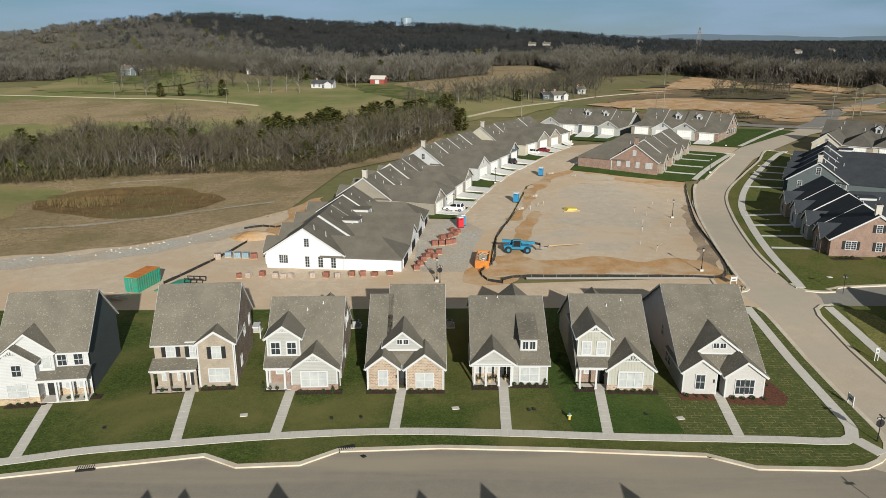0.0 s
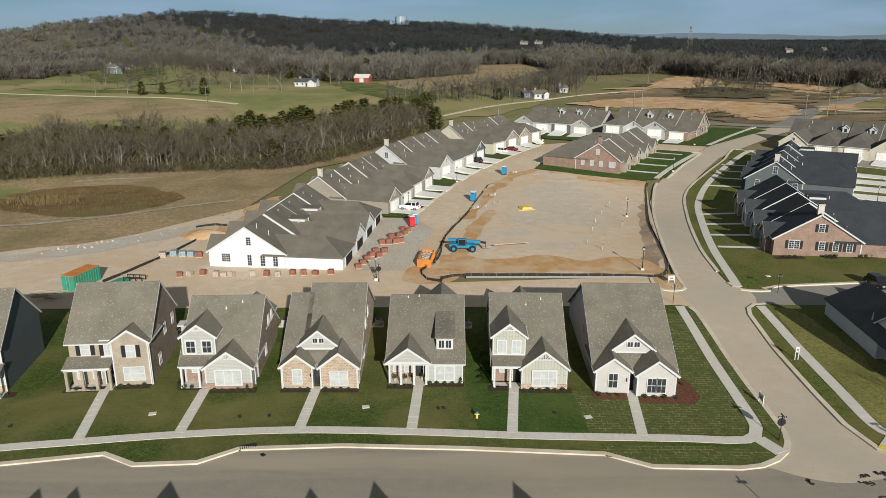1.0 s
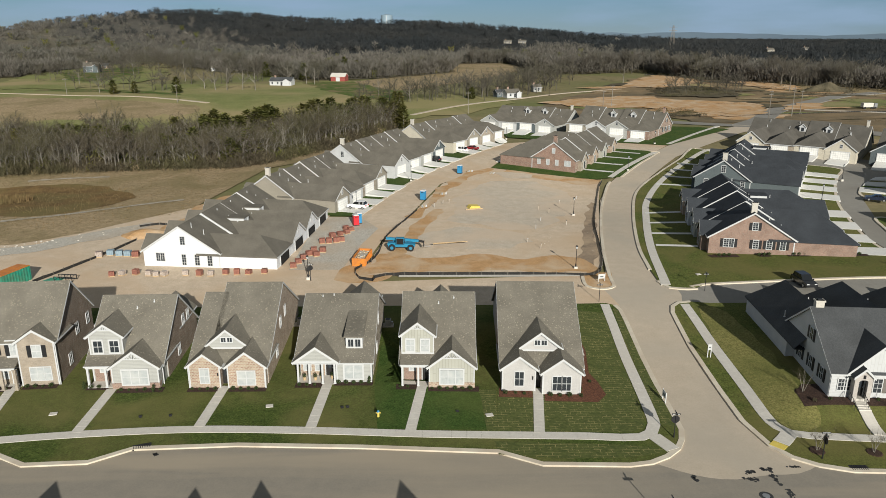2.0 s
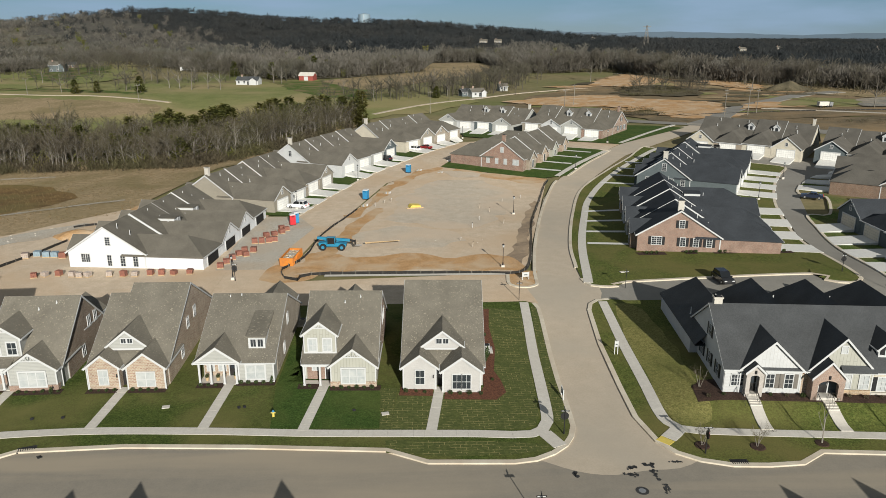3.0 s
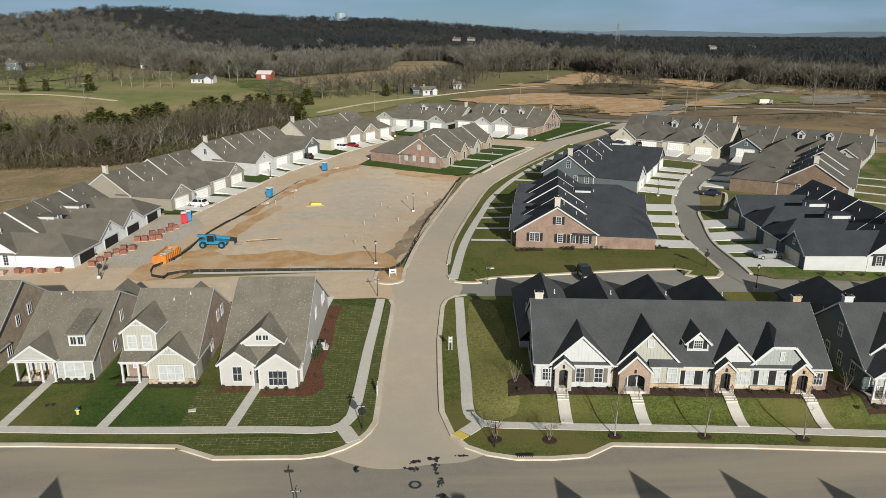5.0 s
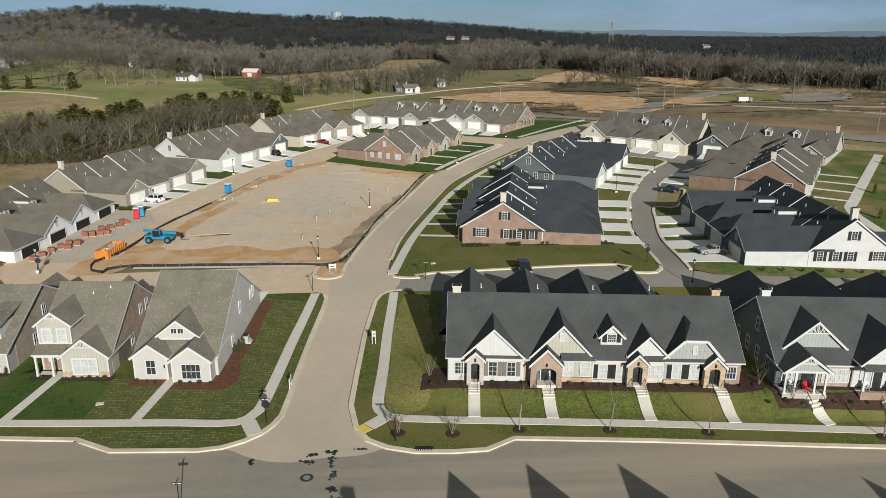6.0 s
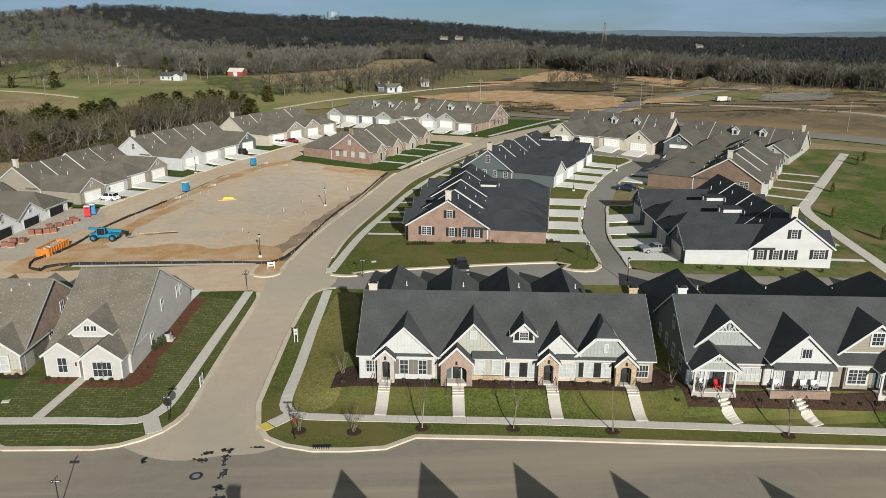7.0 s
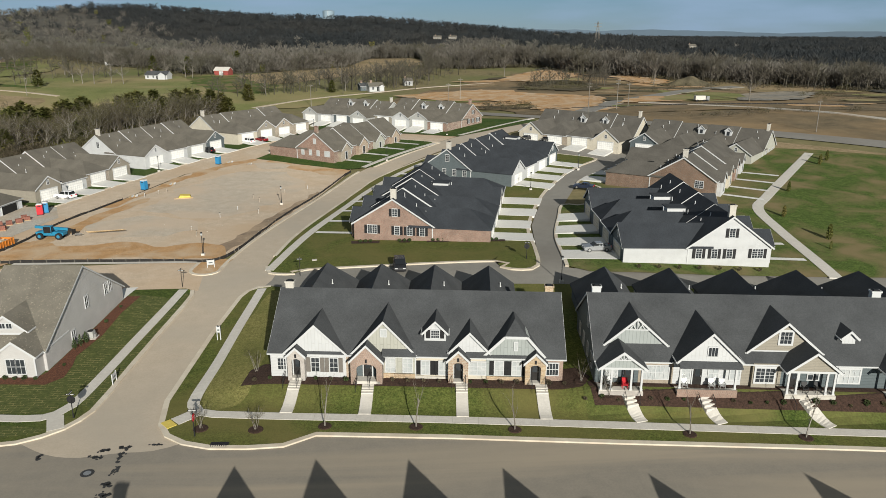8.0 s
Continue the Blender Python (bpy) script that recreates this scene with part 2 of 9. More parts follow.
MAT = {
    "asphalt": material("dusty_asphalt", (0.262, 0.233, 0.189), (0.232, 0.208, 0.171), 0.6, 0.9, 0.12, 40, (0.345, 0.292, 0.22), 0.05, 0.85, stretch=(0.5, 5.0), crisp=0.05),
    "asphalt_dust": material("dirt_dusted_asphalt", (0.50, 0.42, 0.325), (0.45, 0.377, 0.288), 0.5, 0.95, 0.12, 40, (0.41, 0.36, 0.29), 0.07, 0.7, crisp=0.06),
    "asphalt_grey": material("grey_asphalt", (0.255, 0.24, 0.21), (0.225, 0.212, 0.187), 0.6, 0.9, 0.12, 40, (0.195, 0.178, 0.152), 0.05, 0.6, crisp=0.06),
    "patch": material("tar_patch", (0.05, 0.05, 0.05), (0.03, 0.03, 0.03), 2.0, 0.7),
    "concrete": material("pale_concrete", (0.58, 0.55, 0.495), (0.51, 0.48, 0.43), 1.5, 0.9, 0.1, 20, (0.5, 0.46, 0.4), 0.15, 0.4, crisp=0.06),
    "concrete_new": material("new_white_concrete", (0.665, 0.655, 0.622), (0.598, 0.589, 0.556), 1.5, 0.9, 0.1, 20, (0.57, 0.541, 0.494), 0.15, 0.4, crisp=0.05),
    # the blue is distance haze painted as a surface colour
    "distance": material("haze_blue_hills", (0.115, 0.155, 0.195), (0.10, 0.135, 0.17), 0.002, 1.0, spec=0.0),
    "kerb": material("kerb_concrete", (0.62, 0.56, 0.45), (0.53, 0.47, 0.38), 1.2, 0.9, 0.1, 20, (0.42, 0.33, 0.24), 0.2, 0.5),
    "lawn": material("lawn_grass", (0.083, 0.108, 0.026), (0.042, 0.064, 0.0145), 1.6, 1.0, 1.0, 14, (0.165, 0.15, 0.055), 0.085, 0.8, spec=0.1, crisp=0.45),
    "lawn_dry": material("sun_dried_lawn", (0.122, 0.136, 0.036), (0.066, 0.087, 0.021), 1.6, 1.0, 1.0, 14, (0.16, 0.14, 0.0506), 0.085, 0.8, spec=0.1, crisp=0.45),
    "sod": turf("new_sod"),
    "meadow": material("green_meadow", (0.098, 0.138, 0.034), (0.055, 0.084, 0.02), 0.9, 1.0, 0.8, 6, (0.205, 0.16, 0.082), 0.11, 0.95, spec=0.1, crisp=0.5),
    "pasture": material("grazed_pasture", (0.215, 0.215, 0.088), (0.14, 0.165, 0.058), 0.25, 1.0, 0.8, 4, (0.31, 0.245, 0.12), 0.012, 0.95, spec=0.1, stretch=(0.6, 1.6)),
    "slope": material("upland_pasture", (0.215, 0.218, 0.085), (0.155, 0.172, 0.06), 0.12, 1.0, 0.8, 4, (0.31, 0.25, 0.13), 0.018, 0.95, spec=0.1, crisp=0.25),
    "straw": material("straw_coloured_lawn", (0.245, 0.22, 0.08), (0.155, 0.15, 0.048), 1.6, 1.0, 1.0, 14, (0.125, 0.135, 0.04), 0.12, 0.6, spec=0.1, crisp=0.4),
    "worn_gravel": material("grassed_gravel", (0.43, 0.395, 0.34), (0.30, 0.265, 0.21), 0.9, 1.0, 0.8, 8, (0.27, 0.22, 0.13), 0.35, 0.85, spec=0.1, crisp=0.5),
    "rubblefield": material("broken_grey_stone", (0.30, 0.285, 0.25), (0.15, 0.135, 0.11), 0.35, 1.0, 1.0, 3, (0.36, 0.3, 0.22), 0.06, 0.7, spec=0.1, crisp=0.4),
    "scrubland": material("dark_scrub_ground", (0.12, 0.10, 0.065), (0.07, 0.062, 0.04), 0.3, 1.0, 1.0, 3, (0.18, 0.15, 0.085), 0.05, 0.6, spec=0.1, crisp=0.4),
    "cleared": material("cleared_earth", (0.205, 0.158, 0.096), (0.12, 0.097, 0.062), 0.22, 1.0, 1.0, 3, (0.31, 0.215, 0.118), 0.03, 0.75, spec=0.1, crisp=0.3),
    "field": material("winter_field", (0.25, 0.205, 0.11), (0.165, 0.145, 0.075), 0.3, 1.0, 0.8, 4, (0.125, 0.15, 0.05), 0.0075, 0.95, spec=0.1),
    "drygrass": material("dry_grass", (0.375, 0.285, 0.172), (0.235, 0.178, 0.103), 0.8, 1.0, 1.0, 5, (0.175, 0.145, 0.068), 0.06, 0.65, spec=0.1, crisp=0.35),
    "bog": material("russet_bog", (0.21, 0.135, 0.058), (0.115, 0.075, 0.036), 0.3, 1.0, 1.0, 5, (0.15, 0.13, 0.055), 0.08, 0.7, spec=0.1, crisp=0.4),
    "reeds": material("russet_reeds", (0.20, 0.135, 0.065), (0.125, 0.085, 0.042), 0.6, 1.0, 1.0, 5, (0.145, 0.125, 0.055), 0.1, 0.6, spec=0.1),
    "dirt": material("packed_dirt", (0.60, 0.49, 0.372), (0.49, 0.395, 0.292), 0.5, 1.0, 0.7, 6, (0.52, 0.385, 0.258), 0.06, 0.85, spec=0.1, crisp=0.13),
    "greydirt": material("grey_dirt", (0.53, 0.46, 0.37), (0.44, 0.375, 0.295), 0.5, 1.0, 0.7, 6, (0.56, 0.445, 0.33), 0.09, 0.8, spec=0.1, crisp=0.12),
    "wetdirt": material("damp_dirt", (0.30, 0.225, 0.155), (0.21, 0.16, 0.115), 0.8, 1.0, 0.7, 6, (0.44, 0.33, 0.22), 0.2, 0.8, spec=0.2, crisp=0.2),
    "clay": material("orange_clay", (0.50, 0.305, 0.15), (0.40, 0.24, 0.115), 0.6, 1.0, 1.0, 4, (0.53, 0.415, 0.29), 0.16, 0.85, spec=0.1, crisp=0.2),
    "gravel": material("pale_gravel", (0.50, 0.47, 0.41), (0.38, 0.35, 0.30), 2.0, 1.0, 0.7, 10, (0.44, 0.34, 0.24), 0.08, 0.6, spec=0.1, crisp=0.3),
    "mulch": material("brown_mulch", (0.06, 0.034, 0.024), (0.034, 0.02, 0.014), 6.0, 1.0, 1.0, 14, crisp=0.4),
    "redmulch": material("red_mulch", (0.155, 0.062, 0.034), (0.085, 0.036, 0.021), 6.0, 1.0, 1.0, 14, crisp=0.4),
    "roof": shingles("weathered_shingles", (0.177, 0.161, 0.131), (0.145, 0.132, 0.107), (0.267, 0.239, 0.184), 0.05),
    "roof_plain": shingles("brown_shingles", (0.144, 0.131, 0.108), (0.119, 0.108, 0.0889), (0.216, 0.194, 0.144), 0.0),
    "roof_dark": shingles("charcoal_shingles", (0.076, 0.079, 0.081), (0.060, 0.063, 0.065), (0.11, 0.11, 0.11), 0.0),
    "roof_coal": shingles("coal_shingles", (0.046, 0.051, 0.058), (0.034, 0.038, 0.043), (0.1, 0.1, 0.1), 0.0),
    "roof_umber": shingles("umber_shingles", (0.116, 0.107, 0.092), (0.094, 0.087, 0.075), (0.2, 0.18, 0.14), 0.0),
    "brick": coursed("brown_red_brick", (0.285, 0.172, 0.128), (0.205, 0.122, 0.094), (0.37, 0.32, 0.265), 0.21, 0.075, 0.012),
    "brick_dark": coursed("umber_brick", (0.20, 0.125, 0.085), (0.14, 0.09, 0.065), (0.30, 0.26, 0.21), 0.21, 0.075, 0.012),
    "brick_tan": coursed("tan_brick", (0.34, 0.28, 0.215), (0.27, 0.22, 0.165), (0.38, 0.34, 0.285), 0.21, 0.075, 0.012),
    "brick_rose": coursed("rose_brick", (0.32, 0.205, 0.155), (0.225, 0.145, 0.115), (0.42, 0.37, 0.31), 0.21, 0.075, 0.012),
    "brick_wash": coursed("limewashed_brick", (0.46, 0.42, 0.385), (0.37, 0.33, 0.30), (0.46, 0.43, 0.39), 0.21, 0.075, 0.012),
    "lush": material("lush_turf", (0.062, 0.1, 0.023), (0.034, 0.066, 0.014), 1.8, 1.0, 1.0, 14, (0.095, 0.115, 0.032), 0.2, 0.5, spec=0.1, crisp=0.4),
    "stone": coursed("tan_ledge_stone", (0.46, 0.345, 0.215), (0.28, 0.195, 0.125), (0.5, 0.42, 0.32), 0.45, 0.16, 0.02, wobble=0.12),
    "stone_mix": coursed("mixed_rubble_stone", (0.38, 0.30, 0.22), (0.27, 0.175, 0.13), (0.42, 0.365, 0.29), 0.36, 0.2, 0.03, wobble=0.2),
    "white": coursed("white_board_batten", (0.482, 0.487, 0.482), (0.473, 0.478, 0.473), (0.434, 0.434, 0.426), 4.0, 0.40, 0.03, vertical=True, bump=0.4, mottle=0.05),
    "white_brick": coursed("white_painted_brick", (0.50, 0.485, 0.465), (0.465, 0.45, 0.43), (0.43, 0.415, 0.395), 0.21, 0.075, 0.012, mottle=0.05),
    "white_lap": coursed("white_lap_siding", (0.487, 0.491, 0.487), (0.478, 0.482, 0.478), (0.421, 0.421, 0.413), 4.0, 0.18, 0.014, bump=0.5, mottle=0.05),
    "cream": coursed("cream_lap_siding", (0.52, 0.475, 0.385), (0.51, 0.465, 0.375), (0.4, 0.365, 0.3), 4.0, 0.18, 0.014, bump=0.5, mottle=0.05),
    "tan": coursed("tan_siding", (0.285, 0.258, 0.208), (0.275, 0.248, 0.2), (0.215, 0.195, 0.16), 4.0, 0.18, 0.014, bump=0.5, mottle=0.05),
    "sage": coursed("sage_board_batten", (0.37, 0.365, 0.315), (0.36, 0.355, 0.305), (0.29, 0.285, 0.245), 4.0, 0.40, 0.03, vertical=True, bump=0.4, mottle=0.05),
    "grey": coursed("grey_board_batten", (0.30, 0.32, 0.305), (0.29, 0.31, 0.295), (0.23, 0.245, 0.235), 4.0, 0.40, 0.03, vertical=True, bump=0.4, mottle=0.05),
    "grey_lap": coursed("grey_lap_siding", (0.37, 0.37, 0.345), (0.36, 0.36, 0.335), (0.28, 0.28, 0.265), 4.0, 0.18, 0.014, bump=0.5, mottle=0.05),
    "slate": coursed("slate_lap_siding", (0.105, 0.125, 0.13), (0.10, 0.12, 0.125), (0.07, 0.083, 0.088), 4.0, 0.18, 0.014, bump=0.5, mottle=0.05),
    "wrap": coursed("white_house_wrap", (0.66, 0.665, 0.67), (0.63, 0.64, 0.65), (0.52, 0.57, 0.62), 1.25, 0.7, 0.022, rough=0.6, bump=0.1, mottle=0.05),
    "trim": material("white_trim_paint", (0.505, 0.51, 0.505), (0.478, 0.482, 0.478), 2.0, 0.6),
    "blind": material("window_with_blind", (0.40, 0.42, 0.42), (0.34, 0.36, 0.36), 3.0, 0.25, 0, None, (0.5, 0.5, 0.48), 0.9, 0.6, spec=0.6),
    "black": material("black_paint", (0.02, 0.02, 0.021), (0.014, 0.014, 0.015), 3.0, 0.5),
    "brownpaint": material("taupe_shutter_paint", (0.16, 0.145, 0.125), (0.14, 0.125, 0.11), 3.0, 0.6),
    "garage": coursed("white_garage_door", (0.76, 0.75, 0.71), (0.75, 0.74, 0.70), (0.55, 0.54, 0.52), 0.62, 0.53, 0.03, offset=0.0, bump=0.5, mottle=0.05),
    "garage_tan": coursed("almond_garage_door", (0.60, 0.55, 0.45), (0.59, 0.54, 0.44), (0.42, 0.38, 0.32), 0.62, 0.53, 0.03, offset=0.0, bump=0.5, mottle=0.05),
    "door": material("dark_door_paint", (0.03, 0.028, 0.027), (0.02, 0.019, 0.018), 3.0, 0.4),
    "door_red": material("maroon_door_paint", (0.16, 0.035, 0.03), (0.11, 0.025, 0.02), 3.0, 0.45),
    "metal": material("galvanised_metal", (0.55, 0.55, 0.54), (0.45, 0.45, 0.45), 4.0, 0.4, metal=0.8),
    "wood": material("raw_lumber", (0.52, 0.38, 0.22), (0.42, 0.30, 0.17), 4.0, 0.8),
    "chimney": material("pale_chimney_stone", (0.52, 0.49, 0.43), (0.42, 0.39, 0.34), 3.0, 0.9, 0.3, 8),
    # near-black paint for the shade inside open garages
    "dark": material("open_garage_shade", (0.018, 0.017, 0.016), (0.012, 0.012, 0.012), 1.0, 0.9),
    "green": material("green_steel", (0.03, 0.30, 0.20), (0.02, 0.22, 0.15), 2.0, 0.5, 0, None, (0.16, 0.10, 0.05), 0.8, 0.4),
    "orange": material("orange_steel", (0.62, 0.22, 0.03), (0.50, 0.16, 0.025), 2.0, 0.5, 0, None, (0.24, 0.12, 0.06), 0.8, 0.4),
    "blue": material("blue_paint", (0.02, 0.22, 0.36), (0.015, 0.17, 0.30), 2.0, 0.45, 0, None, (0.10, 0.15, 0.18), 0.8, 0.3),
    "toilet_blue": material("blue_plastic", (0.03, 0.22, 0.42), (0.025, 0.18, 0.36), 2.0, 0.5),
    "red": material("red_plastic", (0.55, 0.025, 0.035), (0.45, 0.02, 0.03), 2.0, 0.5),
    "yellow": material("yellow_paint", (0.66, 0.52, 0.12), (0.56, 0.43, 0.09), 2.0, 0.7),
    "brickpile": coursed("palletised_brick", (0.37, 0.14, 0.095), (0.27, 0.11, 0.08), (0.2, 0.11, 0.085), 0.21, 0.075, 0.012),
    "blockpile": coursed("pale_block", (0.52, 0.46, 0.40), (0.42, 0.34, 0.29), (0.28, 0.22, 0.19), 0.3, 0.15, 0.02),
    "bluewrap": material("blue_grey_wrap", (0.25, 0.33, 0.38), (0.19, 0.25, 0.29), 2.0, 0.5),
    "rubber": material("black_rubber", (0.02, 0.02, 0.02), (0.015, 0.015, 0.015), 3.0, 0.8),
    "carwhite": material("white_car_paint", (0.78, 0.78, 0.78), (0.77, 0.77, 0.77), 1.0, 0.25, spec=0.6),
    "carblack": material("black_car_paint", (0.012, 0.012, 0.013), (0.01, 0.01, 0.011), 1.0, 0.2, spec=0.6),
    "carsilver": material("silver_car_paint", (0.42, 0.43, 0.44), (0.40, 0.41, 0.42), 1.0, 0.25, metal=0.6, spec=0.6),
    "carred": material("dark_red_car_paint", (0.18, 0.012, 0.015), (0.16, 0.01, 0.012), 1.0, 0.25, spec=0.6),
    "carblue": material("dark_blue_car_paint", (0.02, 0.028, 0.05), (0.016, 0.022, 0.04), 1.0, 0.2, spec=0.6),
    "bark": material("grey_bark", (0.195, 0.175, 0.148), (0.12, 0.106, 0.088), 2.0, 1.0, 0, None, (0.36, 0.335, 0.29), 0.08, 0.5, spec=0.1),
    "twig": material("bare_twigs", (0.152, 0.128, 0.086), (0.096, 0.082, 0.056), 0.35, 1.0, 0, None, (0.132, 0.128, 0.058), 0.04, 0.7, spec=0.05, island=0.35, thin=True),
    # paler and less red than near twigs, with haze put into the colour
    "fartwig": material("hazed_bare_woods", (0.215, 0.195, 0.165), (0.158, 0.145, 0.124), 0.03, 1.0, 0, None, (0.145, 0.143, 0.118), 0.004, 0.7, spec=0.0, island=0.16, thin=True),
    "litter": material("leaf_litter", (0.185, 0.16, 0.122), (0.085, 0.075, 0.06), 0.11, 1.0, 1.0, 2, (0.11, 0.105, 0.07), 0.02, 0.7, spec=0.05, crisp=0.3),
    # litter at the soft edge of the cloud shadow, half darkened in its colour
    "half_shadow": material("half_shaded_litter", (0.118, 0.108, 0.09), (0.07, 0.066, 0.058), 0.09, 1.0, 1.0, 2, (0.09, 0.088, 0.075), 0.015, 0.7, spec=0.05, crisp=0.3),
    "hazel": material("pale_bare_twigs", (0.165, 0.147, 0.118), (0.105, 0.094, 0.076), 0.1, 1.0, 0, None, (0.125, 0.12, 0.08), 0.02, 0.6, spec=0.05, island=0.25, thin=True),
    # ridge woods with the cloud's shadow put into their colour
    "shadow_woods": material("cloud_shaded_woods", (0.064, 0.070, 0.072), (0.044, 0.050, 0.052), 0.03, 1.0, 0, None, (0.088, 0.084, 0.076), 0.006, 0.6, spec=0.0, island=0.15, thin=True),
    "cedar": material("cedar_needles", (0.185, 0.195, 0.057), (0.09, 0.105, 0.031), 0.9, 1.0, 0, None, (0.27, 0.21, 0.078), 0.08, 0.45, spec=0.1, island=0.35, thin=True),
    "shrub": material("shrub_leaves", (0.06, 0.08, 0.03), (0.03, 0.045, 0.018), 5.0, 1.0, spec=0.1),
    "redbarn": material("red_barn_boards", (0.30, 0.075, 0.06), (0.23, 0.055, 0.045), 1.0, 0.9),
    "siltcloth": material("black_silt_fence", (0.03, 0.028, 0.026), (0.018, 0.017, 0.016), 2.0, 0.9),
    "cloth_red": material("red_cushion", (0.45, 0.02, 0.03), (0.38, 0.02, 0.025), 3.0, 0.9),
}


def glass(name, tint):
    m = bpy.data.materials.new(name)
    m.use_nodes = True
    b = m.node_tree.nodes["Principled BSDF"]
    b.inputs["Base Color"].default_value = (*tint, 1)
    b.inputs["Roughness"].default_value = 0.06
    b.inputs["Specular IOR Level"].default_value = 0.6
    return m


MAT["glass"] = glass("window_glass", (0.03, 0.035, 0.04))
MAT["carglass"] = glass("car_glass", (0.012, 0.014, 0.016))


# ---------- mesh tools ----------
class Geo:
    def __init__(self):
        self.v, self.f = [], []

    def add(self, verts, faces):
        o = len(self.v)
        self.v += [tuple(p) for p in verts]
        self.f += [tuple(i + o for i in f) for f in faces]
        return self

    def box(self, x0, y0, z0, x1, y1, z1):
        return self.add([(x0, y0, z0), (x1, y0, z0), (x1, y1, z0), (x0, y1, z0), (x0, y0, z1), (x1, y0, z1), (x1, y1, z1), (x0, y1, z1)],
                        [(3, 2, 1, 0), (4, 5, 6, 7), (0, 1, 5, 4), (1, 2, 6, 5), (2, 3, 7, 6), (3, 0, 4, 7)])

    def prism(self, pts, a, b, axis):
        """A profile pushed from a to b along an axis; pts are in the two other axes."""
        def put(p, q, d):
            return {"x": (d, p, q), "y": (p, d, q), "z": (p, q, d)}[axis]
        n = len(pts)
        vs = [put(*p, a) for p in pts] + [put(*p, b) for p in pts]
        return self.add(vs, [tuple(range(n)), tuple(range(2 * n - 1, n - 1, -1))] + [(i, i + n, (i + 1) % n + n, (i + 1) % n) for i in range(n)])

    def lattice(self, xs, zs, full, y0, y1):
        """A pierced plate in one piece: cells of the grid for which full(i, j) holds, y0 to y1 deep."""
        n, o = len(zs), len(self.v)
        self.v += [(x, y, z) for y in (y0, y1) for x in xs for z in zs]
        m = len(xs) * n
        at = lambda i, j, k: o + k * m + i * n + j
        ok = lambda i, j: 0 <= i < len(xs) - 1 and 0 <= j < n - 1 and full(i, j)
        for i in range(len(xs) - 1):
            for j in range(n - 1):
                if not full(i, j):
                    continue
                self.f += [(at(i, j, 0), at(i + 1, j, 0), at(i + 1, j + 1, 0), at(i, j + 1, 0))]
                for di, dj, a, b in ((-1, 0, (0, 1), (0, 0)), (1, 0, (1, 0), (1, 1)), (0, -1, (0, 0), (1, 0)), (0, 1, (1, 1), (0, 1))):
                    if not ok(i + di, j + dj):
                        p, q = (i + a[0], j + a[1]), (i + b[0], j + b[1])
                        self.f += [(at(*p, 0), at(*p, 1), at(*q, 1), at(*q, 0))]
        return self

    def tube(self, p, q, r0, r1, n=8, caps=True):
        p, q = Vector(p), Vector(q)
        w = (q - p).normalized()
        s = w.orthogonal().normalized()
        t = w.cross(s)
        ring = [(math.cos(2 * math.pi * k / n), math.sin(2 * math.pi * k / n)) for k in range(n)]
        vs = [p + (s * c + t * d) * r0 for c, d in ring] + [q + (s * c + t * d) * r1 for c, d in ring]
        fs = [(k, (k + 1) % n, (k + 1) % n + n, k + n) for k in range(n)]
        if caps:
            fs += [tuple(range(n - 1, -1, -1)), tuple(range(n, 2 * n))]
        return self.add(vs, fs)

    def beam(self, p, q, w, d):
        """A squared stick from p to q, w wide in plan and d deep."""
        p, q = Vector(p), Vector(q)
        a = (q - p).normalized()
        s = a.cross(Vector((0, 0, 1)))
        s = (s if s.length > 1e-4 else Vector((1, 0, 0))).normalized()
        t = s.cross(a)
        vs = [e + s * i * w / 2 + t * j * d / 2 for e in (p, q) for i, j in ((-1, -1), (1, -1), (1, 1), (-1, 1))]
        return self.add(vs, [(3, 2, 1, 0), (4, 5, 6, 7), (0, 1, 5, 4), (1, 2, 6, 5), (2, 3, 7, 6), (3, 0, 4, 7)])

    def mesh(self, name, mat):
        me = bpy.data.meshes.new(name)
        me.from_pydata(self.v, [], self.f)
        b = bmesh.new()
        b.from_mesh(me)
        bmesh.ops.recalc_face_normals(b, faces=b.faces)
        b.to_mesh(me)
        b.free()
        me.materials.append(MAT[mat] if isinstance(mat, str) else mat)
        return me


def part(name, geo, mat, parent, label="", m=None):
    """ONE mesh object under a thing or a part; geo is a Geo or a finished mesh."""
    data = geo.mesh(name, mat) if isinstance(geo, Geo) else geo
    ob = new(name, data)
    ob.parent = parent
    if m is not None:
        ob.matrix_basis = m
    if label:
        ob["label"] = label
    return ob


def thing(name, m, label, category, group="", kind=""):
    ob = new(name)
    ob.matrix_basis = m
    return tagged(ob, label, category, group, kind)


def solid(name, geo, mat, label, category="", kind="structure", m=None):
    ob = new(name, geo.mesh(name, mat))
    if m is not None:
        ob.matrix_basis = m
    return tagged(ob, label, category, "", kind)


# ---------- the lie of the land ----------
def soft(e0, e1, x):
    t = min(1.0, max(0.0, (x - e0) / (e1 - e0)))
    return t * t * (3 - 2 * t)


def bell(x, y, a, b, sx, sy):
    return math.exp(-((x - a) / sx) ** 2 - ((y - b) / sy) ** 2)


def street_line(x):
    """The far edge of the front pavement east of the crossing."""
    return 66.5 - 0.0915 * (x - 57)


